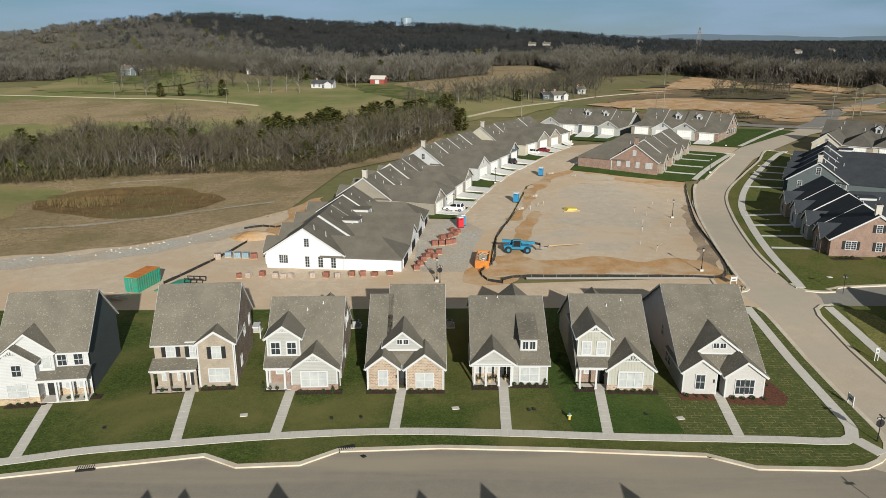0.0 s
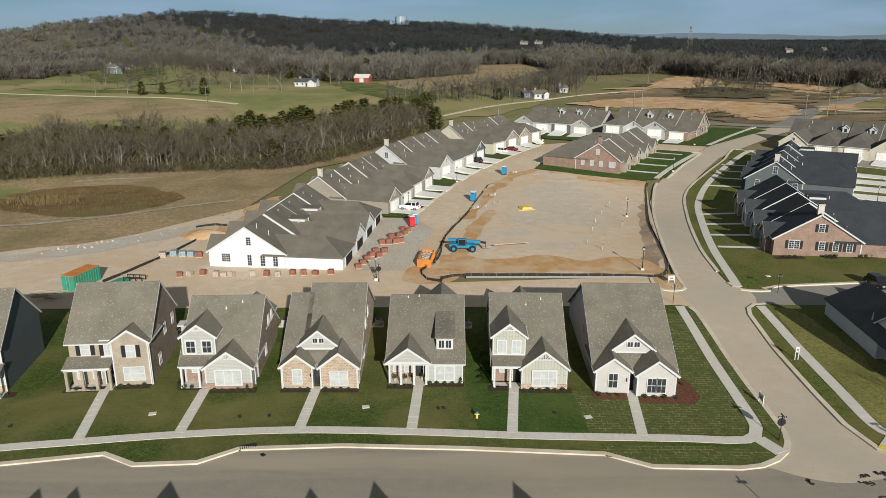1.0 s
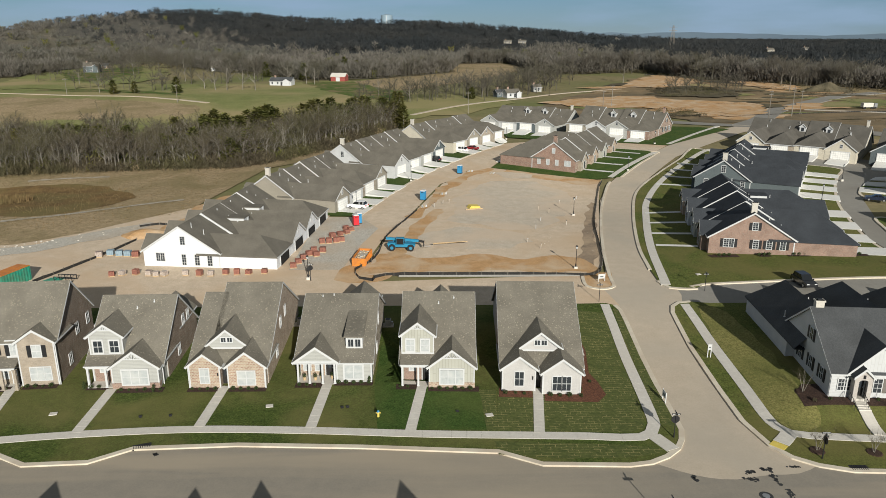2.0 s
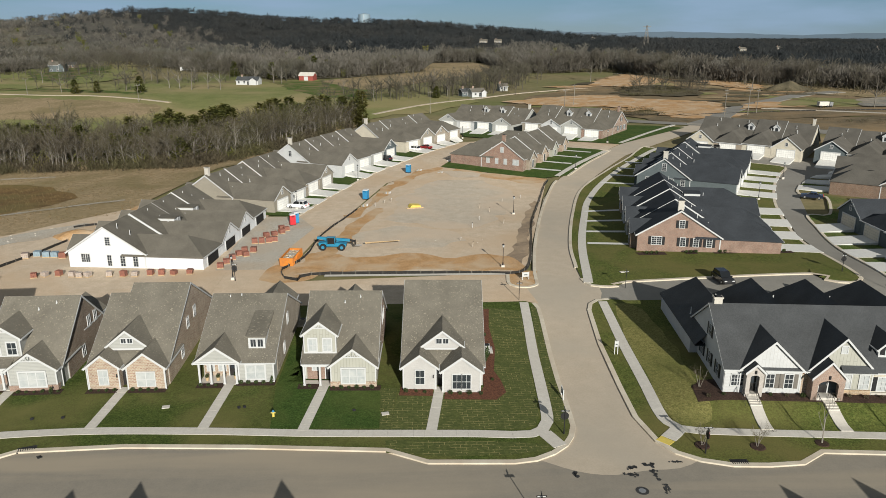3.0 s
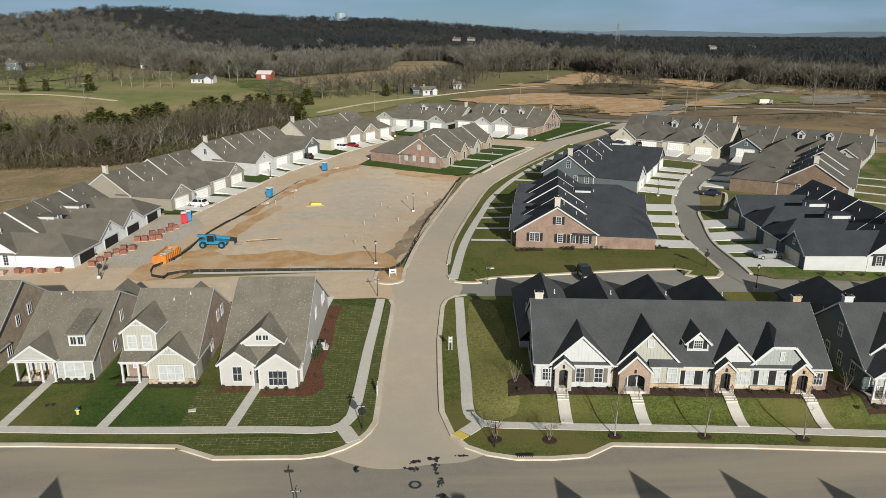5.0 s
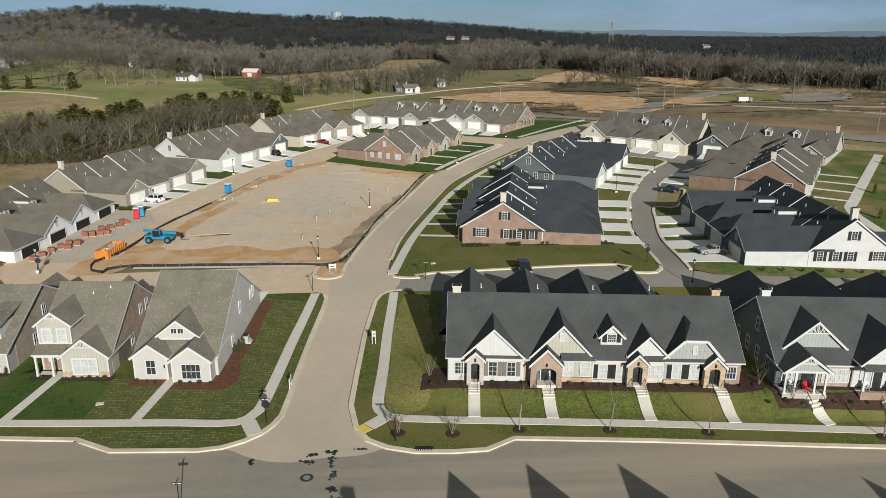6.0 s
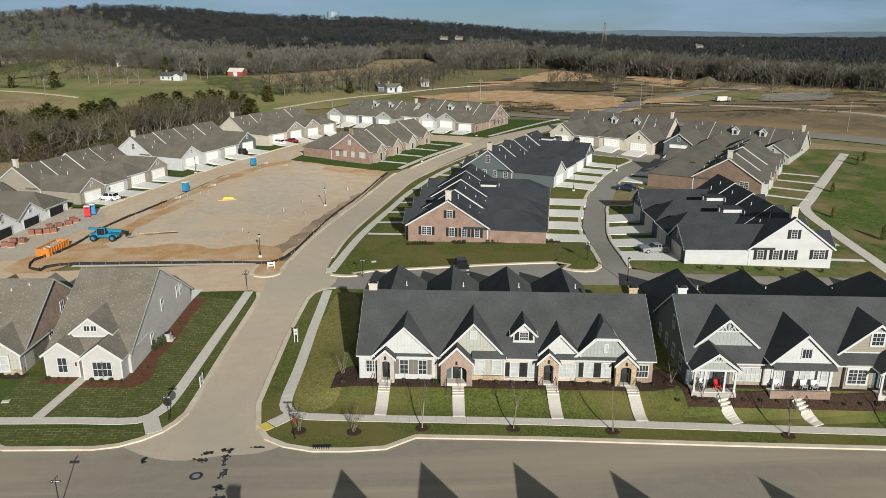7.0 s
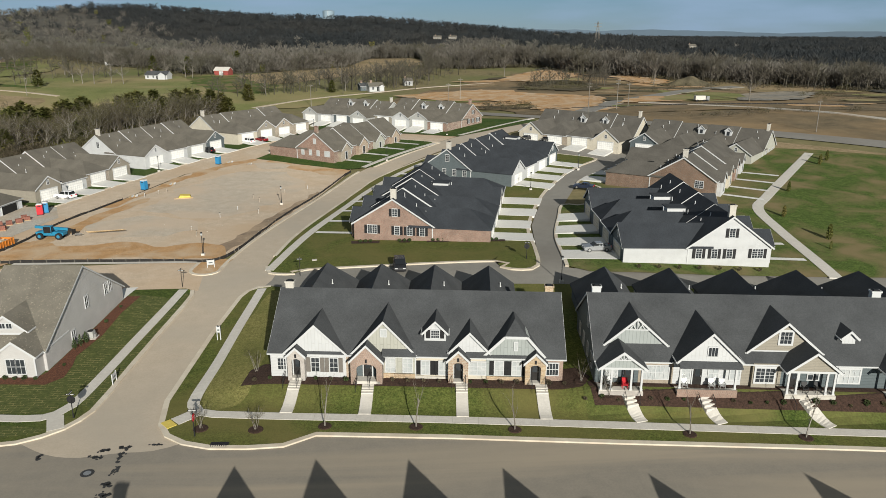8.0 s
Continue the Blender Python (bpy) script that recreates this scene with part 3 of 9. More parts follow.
def land(x, y):
    yy = min(y, 250)
    u = 0.08 * math.log1p(math.exp((yy - 80) / 8.0))
    v = min(2.3, max(-0.6, x / 100))
    z = 3.87 * u + 2.45 * u * v - 1.56 * u * u - 2.04 * bell(x, y, 56, 168, 22, 32) + 1.76 * bell(x, y, 105, 104, 38, 16) + 0.73 * bell(x, y, 40, 225, 40, 22)
    # the bank on which the front terraces stand
    d = y - street_line(x)
    if 0 < d < 45 and x > 54:
        rise = (1.15 + 0.0065 * min(33, max(0, x - 63)) + 0.62 * soft(96, 101, x)) * soft(55, 65, x)
        z += rise * soft(0.8, 5.6 - 1.2 * soft(95, 100, x), d) * (1 - soft(14, 38, d))
    z -= 1.8 * bell(x, y, 146, 200, 24, 22)
    # the pond's hollow
    z -= 1.6 * bell(x, y, -92, 186, 24, 16)
    f = soft(230, 400, y)
    if f:
        far = 0.0195 * y + 2.2 * soft(60, 200, x) * (1 - soft(500, 800, y))
        far += 3.2 * noise.noise(Vector((x * 0.006, y * 0.006, 0.0))) * soft(420, 800, y)
        # the wooded ridge and its shoulders
        ridge = 63 * bell(x, 0, -460, 0, 300, 1) + 38 * bell(x, 0, 20, 0, 270, 1) + 12 * bell(x, 0, 420, 0, 300, 1)
        far += (ridge - 8) * soft(760, 1400, y) * (1 - 0.55 * soft(1500, 2300, y))
        far -= 0.0195 * max(0, y - 900) * 1.0
        z = z * (1 - f) + far * f
    return z


# ---------- ground, roads, pavements ----------
def spread(lo, hi, step, far_lo, far_hi, growth=1.28):
    a = [lo + i * step for i in range(int((hi - lo) / step) + 1)]
    s, x = step, a[-1]
    while x < far_hi:
        s *= growth
        x += s
        a.append(x)
    s, x, left = step, lo, []
    while x > far_lo:
        s *= growth
        x -= s
        left.append(x)
    return left[::-1] + a


def ground_sheet():
    xs = spread(-160, 240, 4, -4200, 4200, 1.13)
    ys = spread(-60, 340, 4, -1500, 4900, 1.07)
    n = len(xs)
    verts = [(x, y, land(x, y) - (0.9 if 52 < x < 195 and 50 < y < 104 else 0.22)) for y in ys for x in xs]
    faces = [(j * n + i, j * n + i + 1, (j + 1) * n + i + 1, (j + 1) * n + i) for j in range(len(ys) - 1) for i in range(n - 1)]
    return Geo().add(verts, faces)


def drape(poly, lift, cell=3.0):
    """A flat piece of ground of any outline, cut into cells and laid on the land."""
    b = bmesh.new()
    f = b.faces.new([b.verts.new((x, y, 0)) for x, y in poly])
    bmesh.ops.triangulate(b, faces=[f])
    xs, ys = [p[0] for p in poly], [p[1] for p in poly]
    for lo, hi, no in ((min(xs), max(xs), (1, 0, 0)), (min(ys), max(ys), (0, 1, 0))):
        k = math.floor(lo / cell) + 1
        while k * cell < hi:
            bmesh.ops.bisect_plane(b, geom=b.verts[:] + b.edges[:] + b.faces[:], plane_co=(no[0] * k * cell, no[1] * k * cell, 0), plane_no=no)
            k += 1
    b.verts.index_update()
    g = Geo()
    g.v = [(v.co.x, v.co.y, land(v.co.x, v.co.y) + lift) for v in b.verts]
    for fc in b.faces:
        ids = [v.index for v in fc.verts]
        g.f.append(tuple(ids if fc.normal.z > 0 else ids[::-1]))
    b.free()
    return g


def smooth(points, step=2.0):
    """A line of points led through the given ones in soft bends."""
    p = [Vector(q) for q in points]
    p = [p[0] * 2 - p[1]] + p + [p[-1] * 2 - p[-2]]
    out = []
    for i in range(1, len(p) - 2):
        k = max(1, round((p[i + 1] - p[i]).length / step))
        for j in range(k):
            t = j / k
            a, b, c, d = p[i - 1], p[i], p[i + 1], p[i + 2]
            out.append(0.5 * ((2 * b) + (c - a) * t + (2 * a - 5 * b + 4 * c - d) * t * t + (3 * b - a - 3 * c + d) * t ** 3))
    return [tuple(q) for q in out + [p[-2]]]


def rough_edge(poly, step=2.5, amount=1.6):
    """The same outline with an uneven, natural edge."""
    p = smooth(list(poly) + [poly[0]], step)[:-1]
    return [(x + amount * noise.noise(Vector((x * 0.21, y * 0.21, 2.0))), y + amount * noise.noise(Vector((x * 0.21, y * 0.21, 9.0)))) for x, y in p]


def along(points, half_left, half_right):
    """The two edges of a ribbon that follows a line."""
    a, b = [], []
    n = len(points)
    for i, (x, y) in enumerate(points):
        x0, y0 = points[max(0, i - 1)]
        x1, y1 = points[min(n - 1, i + 1)]
        s = math.hypot(x1 - x0, y1 - y0) or 1
        nx, ny = -(y1 - y0) / s, (x1 - x0) / s
        a.append((x + nx * half_left, y + ny * half_left))
        b.append((x - nx * half_right, y - ny * half_right))
    return a, b


def band(points, half):
    """The closed outline of a ribbon that follows a line in soft bends."""
    a, b = along(smooth(points, 3.0), half, half)
    return a + b[::-1]


def ribbon(points, half_left, half_right, lift, depth=0.25):
    """A kerb or pavement: a raised band with real sides that follows a line over the land."""
    a, b = along(points, half_left, half_right)
    g = Geo()
    for (ax, ay), (bx, by) in zip(a, b):
        za, zb = land(ax, ay) + lift, land(bx, by) + lift
        g.v += [(ax, ay, za), (bx, by, zb), (ax, ay, za - depth), (bx, by, zb - depth)]
    for i in range(len(a) - 1):
        o, q = 4 * i, 4 * i + 4
        g.f += [(o, o + 1, q + 1, q), (o + 2, o, q, q + 2), (o + 1, o + 3, q + 3, q + 1)]
    e = 4 * len(a) - 4
    g.f += [(0, 2, 3, 1), (e, e + 1, e + 3, e + 2)]
    return g


ground = solid("ground", ground_sheet(), "field", "brown and green winter fields rising to far hills", "ground")

# outlines of the kerbs, from the west along the front street and up the side roads
KERB_A = [(-150, 30), (-118, 40.5), (-90, 48.5), (-64, 55), (-42.3, 59.6), (-35.4, 61.0), (-23.9, 63.2), (-20.2, 61.3), (-14.1, 61.7), (-10.6, 64.1), (-0.2, 64.7), (12.4, 64.2), (26.4, 63.2), (30.6, 61.0),
          (39.1, 60.75), (41.3, 61.15), (43.2, 62.2), (44.7, 63.6), (45.6, 65.2), (46.2, 67.1), (46.4, 71.5), (46.5, 77.7), (46.8, 84.5), (47.5, 95.7), (47.6, 99.0), (47.2, 100.9), (46.0, 101.7), (20, 101.6), (-150, 101.6)]
KERB_B = [(58.8, 101.5), (57.0, 101.3), (55.7, 100.05), (55.0, 97.8), (54.7, 94.7), (54.0, 87), (53.6, 75.7), (53.45, 68.8), (53.8, 66.9), (54.35, 64.0), (55.6, 61.9), (57.6, 60.5), (60.4, 59.6), (64, 59.45), (67.4, 59.7), (70.4, 61.6), (84.0, 60.6), (100.6, 59.0), (122.4, 57.1), (190, 50.5),
          (190, 92), (128, 95.6), (94.7, 98.3), (61.6, 100.6)]
KERB_C = [(56.6, 110.5), (57.6, 107.4), (61.5, 106.6), (63.6, 108.4), (93.6, 108.0), (94.4, 105.0), (97.4, 103.6), (100.2, 105.2), (101.4, 115), (102.8, 130.6), (109.6, 153.3), (118.1, 171.4), (125, 183), (131.4, 192.6), (131, 196), (122, 200.5), (112, 207), (106, 216),
          (101.5, 224.5), (92.2, 208.5), (81.5, 192.5), (70.9, 175.8), (64.7, 155.8), (58.9, 130.7), (56.9, 116)]
KERB_D = [(104.8, 104.6), (106.6, 122.6), (109.8, 136.0), (112.5, 144.8), (117.2, 144.8), (123.9, 158.5), (119.8, 160.2), (119.8, 163.5), (123.4, 169.5), (134, 181.5), (150, 182), (175, 200), (192, 192), (260, 150), (260, 97), (155, 101.2), (125, 101.2), (108, 102.2)]
KERB_E = [(-4, 154), (3.6, 152.5), (9.1, 172.6), (18.4, 199.3), (28.6, 217.9), (44, 246), (38, 264), (22, 268), (6, 244), (-14, 206), (-28.5, 166), (-29, 158)]
KERB_F = [(36.5, 203.5), (63.5, 189.5), (70.5, 190.3), (78.8, 203.5), (88.0, 218.0), (86.5, 222.5), (56, 241), (50, 238)]
KERB_G = [(47, 262), (62, 250), (79.5, 241.0), (95.6, 231.0), (128, 262), (118, 272), (60, 300), (44, 290)]
ROAD_EDGE = [(-150, 12), (-60, 40), (0, 50), (60, 50), (190, 36)]

solid("road", drape([(-150, 31), (-90, 49), (-42, 60.5), (-23, 64.5), (0, 66), (26, 64.5), (40, 63), (47, 66), (52, 67), (58, 63), (70, 62.5), (122, 58), (190, 52), (190, 34), (60, 46), (0, 47), (-60, 37), (-150, 10)], 0.0), "asphalt", "wide tan dusty asphalt street with parking bays", "road")
solid("road", drape(rough_edge([(41, 61.5), (46, 58.6), (52, 59.0), (58, 61.0), (54.6, 66), (54.6, 80), (56, 96), (58, 102), (58, 112), (40, 114), (40, 101), (46, 101), (46, 92), (45.5, 82), (45, 68), (43, 63.5)], 1.2, 0.8), 0.006), "asphalt_dust", "side street dusted with tan dirt", "road")
solid("road", drape([(48.5, 111.9), (52, 131), (60.3, 170), (65.9, 184.7), (77, 203.9), (95.6, 231), (124, 262), (140, 275), (150, 270), (128, 252), (106, 228), (92.2, 212), (77, 187.1), (71.6, 171.8), (66.5, 150), (62, 130), (58.4, 110)], 0.003), "asphalt_dust", "tan asphalt road that bends away uphill", "road")
solid("road", drape([(57, 111), (64, 109.5), (95, 109), (102, 117), (103.5, 131), (110, 154), (118, 172), (112, 196), (108, 210), (125, 222), (150, 205), (152, 186), (131, 178), (118, 159), (109.6, 137), (106, 122), (105, 104), (125, 102), (190, 102), (190, 91), (128, 95), (94, 98), (60, 99.6), (55, 99)], -0.03), "asphalt_grey", "grey asphalt lane between the terraces", "road")
solid("road", drape([(-3, 108), (-3, 139), (1, 147), (8, 172), (17, 199), (28, 218), (44, 247), (62, 252), (96, 232), (88, 220), (56, 242), (49.5, 237.5), (36, 203.5), (21.6, 184.7), (15.2, 155.8), (10.3, 138), (8.5, 126), (8, 112), (46, 114.5), (48, 101), (-3, 101)], 0.012), "dirt", "dirt-covered lane through the building site", "road")
solid("road", drape([(96, 300), (139, 263), (182, 220.4), (213, 192), (280, 130), (286, 138), (219, 200.5), (186, 229), (140, 271), (100, 308)], 0.02, 6), "asphalt_grey", "two lane country road behind the estate", "road")
solid("road", ribbon(smooth([(136, 270), (150, 286), (170, 316), (200, 346), (232, 378), (262, 396)], 4), 4.2, 4.2, 0.32, 0.4), "asphalt_grey", "new asphalt road through cleared land", "road")
solid("gravel_edge", ribbon(smooth([(168, 322), (186, 312), (214, 284), (238, 240), (270, 200), (310, 160)], 4), 1.3, 1.3, 0.3, 0.4), "gravel", "pale gravel strip edging the cleared land", "gravel")

solid("lawn", drape(KERB_A, 0.14), "lawn", "mown lawn in front of the detached houses", "lawn")
solid("lawn", drape(KERB_B, 0.14, 0.9), "lawn_dry", "mown lawn banked up to the front terraces", "lawn")
solid("lawn", drape(KERB_C, 0.14), "lawn_dry", "mown lawn round the dark roofed terraces", "lawn")
solid("lawn", drape(KERB_D, 0.14), "meadow", "green open meadow with a footpath", "lawn")
solid("lawn", drape(KERB_E, 0.10), "lush", "grass strips between driveways", "lawn")
solid("lawn", drape(KERB_F, 0.14), "lush", "dark green turf round the brick terrace", "lawn")
solid("lawn", drape(KERB_G, 0.14), "lush", "turf round the far terraces", "lawn")
solid("lawn", drape([(-170, 8), (-60, 36), (0, 46), (60, 45), (190, 33), (190, -30), (-170, -30)], 0.14, 6), "lawn", "mown lawn on the near side of the street", "lawn")
for ob in [o for o in bpy.data.objects if o.name.startswith("lawn")]:
    ob.data.polygons.foreach_set("use_smooth", [True] * len(ob.data.polygons))
solid("dirt_lot", drape([(8.6, 115.2), (47, 115), (49.5, 119), (51.8, 132), (59.8, 169), (63.8, 186), (62, 190), (36, 203.8), (22.2, 184.7), (15.6, 155.8), (10.8, 138), (9, 126)], 0.08), "dirt", "bare building plot of packed tan dirt", "bare plot")
solid("dirt_yard", drape([(-170, 101.6), (-3, 101.6), (-3, 154), (-30, 157), (-36, 164), (-48, 150), (-62, 137), (-86, 128), (-170, 110)], 0.03), "dirt", "churned tan dirt of the building yard", "bare ground")
solid("meadow", drape([(-170, 109), (-100, 124), (-86, 127.4), (-80, 129.6), (-74, 130.2), (-68, 133.6), (-62, 135.2), (-57, 139), (-52, 143.4), (-48, 149), (-36, 164), (-30, 215), (10, 262), (-10, 290), (-34, 232), (-60, 222), (-110, 224), (-170, 222)], 0.07, 3), "drygrass", "rough dry grass round a drained pond", "dry grass")

for nm, line in (("A", KERB_A[:-3]), ("B", KERB_B[:20]), ("C", KERB_C[:]), ("D", KERB_D[:9]), ("E", KERB_E[1:6]), ("F", KERB_F[2:7])):
    solid("kerb", ribbon(smooth(line, 1.5) if nm in "CDEF" else line, 0.3, 0.3, 0.17), "kerb", "pale cast concrete kerb with gutter", "kerb")


# ---------- building parts ----------
CACHE = {}


def at_wall(x, y, z, face=0):
    """A place on a wall; face is the way it looks: 0 to the front, 90 to the east, -90 to the west, 180 to the back."""
    return pose(x, y, z, 0, 0, face)


def window(parent, x, y, z, w, h, face=0, cols=2, rows=2, pane="blind", shutters="", frame_mat="trim", trim=0.1, sill=True):
    """A hung window: frame with glazing bars, pane, and shutters where there are any. x, z: middle of its foot."""
    key = ("window", w, h, cols, rows, frame_mat, trim)
    if key not in CACHE:
        a = w / 2
        xs, zs = [-a - trim, -a], [-trim, 0]
        for i in range(1, cols):
            c, e = -a + w * i / cols, 0.05 if w / cols > 0.85 or (cols % 2 == 0 and i == cols // 2 and w > 1.3) else 0.02
            xs += [c - e, c + e]
        for j in range(1, rows):
            c, e = h * j / rows, 0.03 if rows == 2 else 0.02
            zs += [c - e, c + e]
        xs += [a, a + trim]
        zs += [h, h + trim * 1.3]
        g = Geo().lattice(xs, zs, lambda i, j: i % 2 == 0 or j % 2 == 0, -0.07, 0.02)
        CACHE[key] = g.mesh("window", frame_mat)
        CACHE[key + ("p",)] = Geo().box(-a, -0.03, 0, a, 0.01, h)
    ob = part("window", CACHE[key], None, parent, "", at_wall(x, y, z, face))
    pk = key + (pane,)
    if pk not in CACHE:
        if pane == "blind":
            CACHE[pk] = Geo().box(-w / 2, -0.03, 0, w / 2, 0.01, h * 0.97).mesh("blind", "blind")
        else:
            CACHE[pk] = CACHE[key + ("p",)].mesh("pane", pane)
    part("pane" if pane != "blind" else "blind", CACHE[pk], None, ob)
    if shutters:
        sk = ("shutter", h, shutters)
        if sk not in CACHE:
            g = Geo().box(-0.24, -0.06, -0.05, 0.24, 0.0, h + 0.05)
            for j in range(2):
                g.box(-0.16, -0.075, 0.06 + j * h / 2, 0.16, -0.06, h / 2 - 0.04 + j * h / 2)
            CACHE[sk] = g.mesh("shutter", shutters)
        for s in (-1, 1):
            m = at_wall(x, y, z, face) @ Matrix.Translation((s * (w / 2 + trim + 0.26), 0, 0))
            part("shutter", CACHE[sk], None, parent, "", m)
    return ob


def door(parent, x, y, z, face=0, mat="door", w=0.95, h=2.05, lite=True):
    key = ("door", mat, w, h, lite)
    if key not in CACHE:
        a = w / 2
        g = Geo().box(-a, -0.05, 0, a, 0.02, h)
        for i in (-1, 1):
            for z0, z1 in ((0.15, 0.75), (0.9, 1.5)):
                g.box(i * a / 2 - 0.16, -0.065, z0, i * a / 2 + 0.16, -0.05, z1)
        CACHE[key] = g.mesh("door", mat)
        CACHE[key + ("f",)] = Geo().box(-a - 0.12, -0.09, 0, -a, 0.02, h + 0.12).box(a, -0.09, 0, a + 0.12, 0.02, h + 0.12).box(-a, -0.09, h, a, 0.02, h + 0.12).mesh("door_frame", "trim")
        CACHE[key + ("l",)] = Geo().box(-a * 0.55, -0.075, 1.0, a * 0.55, -0.05, h - 0.15).mesh("door_light", "glass")
        CACHE[key + ("k",)] = Geo().box(a - 0.14, -0.11, 0.95, a - 0.08, -0.05, 1.15).mesh("door_handle", "metal")
    d = part("door", CACHE[key], None, parent, "", at_wall(x, y, z, face))
    part("door_frame", CACHE[key + ("f",)], None, d)
    part("door_handle", CACHE[key + ("k",)], None, d)
    if lite:
        part("door_light", CACHE[key + ("l",)], None, d)
    return d


def garage_door(parent, x, y, z, face, mat="garage", w=4.8, h=2.2):
    key = ("garage", mat, w, h)
    if key not in CACHE:
        a = w / 2
        g = Geo().box(-a, -0.04, 0, a, 0.02, h)
        for j in range(4):
            for i in range(8):
                g.box(-a + 0.06 + i * w / 8, -0.06, 0.05 + j * h / 4, -a - 0.06 + (i + 1) * w / 8, -0.04, h / 4 - 0.05 + j * h / 4)
        CACHE[key] = g.mesh("garage_door", mat)
        CACHE[key + ("f",)] = Geo().box(-a - 0.15, -0.09, 0, -a, 0.02, h + 0.2).box(a, -0.09, 0, a + 0.15, 0.02, h + 0.2).box(-a, -0.09, h, a, 0.02, h + 0.2).mesh("door_frame", "trim")
    d = part("garage_door", CACHE[key], None, parent, "", at_wall(x, y, z, face))
    part("door_frame", CACHE[key + ("f",)], None, d)
    return d


def chevron(half, ze, slope, oh, t, drop=0.0):
    """The section of a gable roof: (across, up), t thick."""
    zr = ze + slope * half - drop
    x, z = half + oh, ze - slope * oh - drop
    return [(-x, z), (0, zr), (x, z), (x, z - t), (0, zr - t), (-x, z - t)]


def gable_roof(parent, half, y0, y1, ze, slope, mat, m, oh=0.35, ends=(0.3, 0.3), rakes=(True, True), fascia=True, t=0.2, rake=0.3):
    """A two-sided roof with its ridge along the local y axis, white rake boards at its ends and gutters at its eaves."""
    a, b = y0 - ends[0], y1 + ends[1]
    up = t / 2
    part("roof", Geo().prism([(x, z + up) for x, z in chevron(half, ze, slope, oh, t)], a, b, "y"), mat, parent, "", m)
    for on, y in ((rakes[0], a), (rakes[1], b)):
        if on:
            d = 0.03 if y == a else -0.03
            part("rake_board", Geo().prism([(x, z + up - 0.03) for x, z in chevron(half, ze, slope, oh - 0.02, rake)], y - d, y + 2 * d, "y"), "trim", parent, "", m)
    if fascia:
        x, z = half + oh, ze - slope * oh + up
        for s in (-1, 1):
            part("gutter", Geo().box(min(s * x, s * (x + 0.11)), a, z - 0.2, max(s * x, s * (x + 0.11)), b, z - 0.06), "trim", parent, "", m)


def gable_block(parent, half, y0, y1, zb, ze, slope, wall_mat, m, low_mat="", low_h=0.0, gable_mat="", gable_z=0.0):
    """Walls under a gable roof: a five-sided block; the foot and the gable may be clad in something else, set proud."""
    zr = ze + slope * half
    part("wall", Geo().prism([(-half, zb), (half, zb), (half, ze), (0, zr), (-half, ze)], y0, y1, "y"), wall_mat, parent, "", m)
    if low_mat:
        part("wall_base", Geo().box(-half - 0.06, y0 - 0.06, zb, half + 0.06, y0 + 0.6, zb + low_h).box(-half - 0.08, y0 - 0.08, zb + low_h - 0.06, half + 0.08, y0 + 0.6, zb + low_h + 0.02), low_mat, parent, "", m)
    if gable_mat:
        gz = gable_z or ze
        w = (zr - gz) / slope
        part("gable_cladding", Geo().prism([(-w, gz), (w, gz), (0, zr)], y0 - 0.04, y0 + 0.3, "y"), gable_mat, parent, "", m)
        part("trim_band", Geo().box(-w, y0 - 0.07, gz - 0.1, w, y0 + 0.02, gz + 0.08), "trim", parent, "", m)


def truss(parent, half, z, slope, m, y):
    """The white decorative truss in a gable's peak; z is the peak under the roof."""
    g = Geo()
    k = half * 0.42
    g.beam((-k, y, z - slope * k), (k, y, z - slope * k), 0.07, 0.12)
    g.beam((0, y, z - slope * k), (0, y, z - 0.05), 0.07, 0.1)
    for s in (-1, 1):
        g.beam((s * k * 0.62, y, z - slope * k), (s * k * 0.3, y, z - slope * k * 0.42), 0.06, 0.08)
        g.beam((s * k * 0.1, y, z - slope * k), (s * k * 0.38, y, z - slope * k * 0.5), 0.06, 0.08)
    part("gable_truss", g, "trim", parent, "", m)


def posts(parent, xs, y, z0, z1, m, mat="trim", w=0.24):
    for x in xs:
        g = Geo().box(x - w / 2, y - w / 2, z0, x + w / 2, y + w / 2, z1)
        g.box(x - w * 0.7, y - w * 0.7, z0, x + w * 0.7, y + w * 0.7, z0 + 0.18).box(x - w * 0.7, y - w * 0.7, z1 - 0.12, x + w * 0.7, y + w * 0.7, z1)
        part("porch_post", g, mat, parent, "", m)


def chimney(parent, x, y, z0, z1, mat="chimney", m=None, w=1.0, d=0.7):
    c = part("chimney", Geo().box(x - w / 2, y - d / 2, z0, x + w / 2, y + d / 2, z1).box(x - w / 2 - 0.08, y - d / 2 - 0.08, z1 - 0.2, x + w / 2 + 0.08, y + d / 2 + 0.08, z1), mat, parent, "", m)
    part("flue_cap", Geo().box(x - 0.28, y - 0.2, z1, x + 0.28, y + 0.2, z1 + 0.12), "black", c)


def vent_pipe(parent, x, y, z, h, m=None):
    part("vent_pipe", Geo().tube((x, y, z - 0.3), (x, y, z + h), 0.07, 0.07, 7).tube((x, y, z - 0.02), (x, y, z + 0.12), 0.16, 0.1, 7), "trim", parent, "", m)


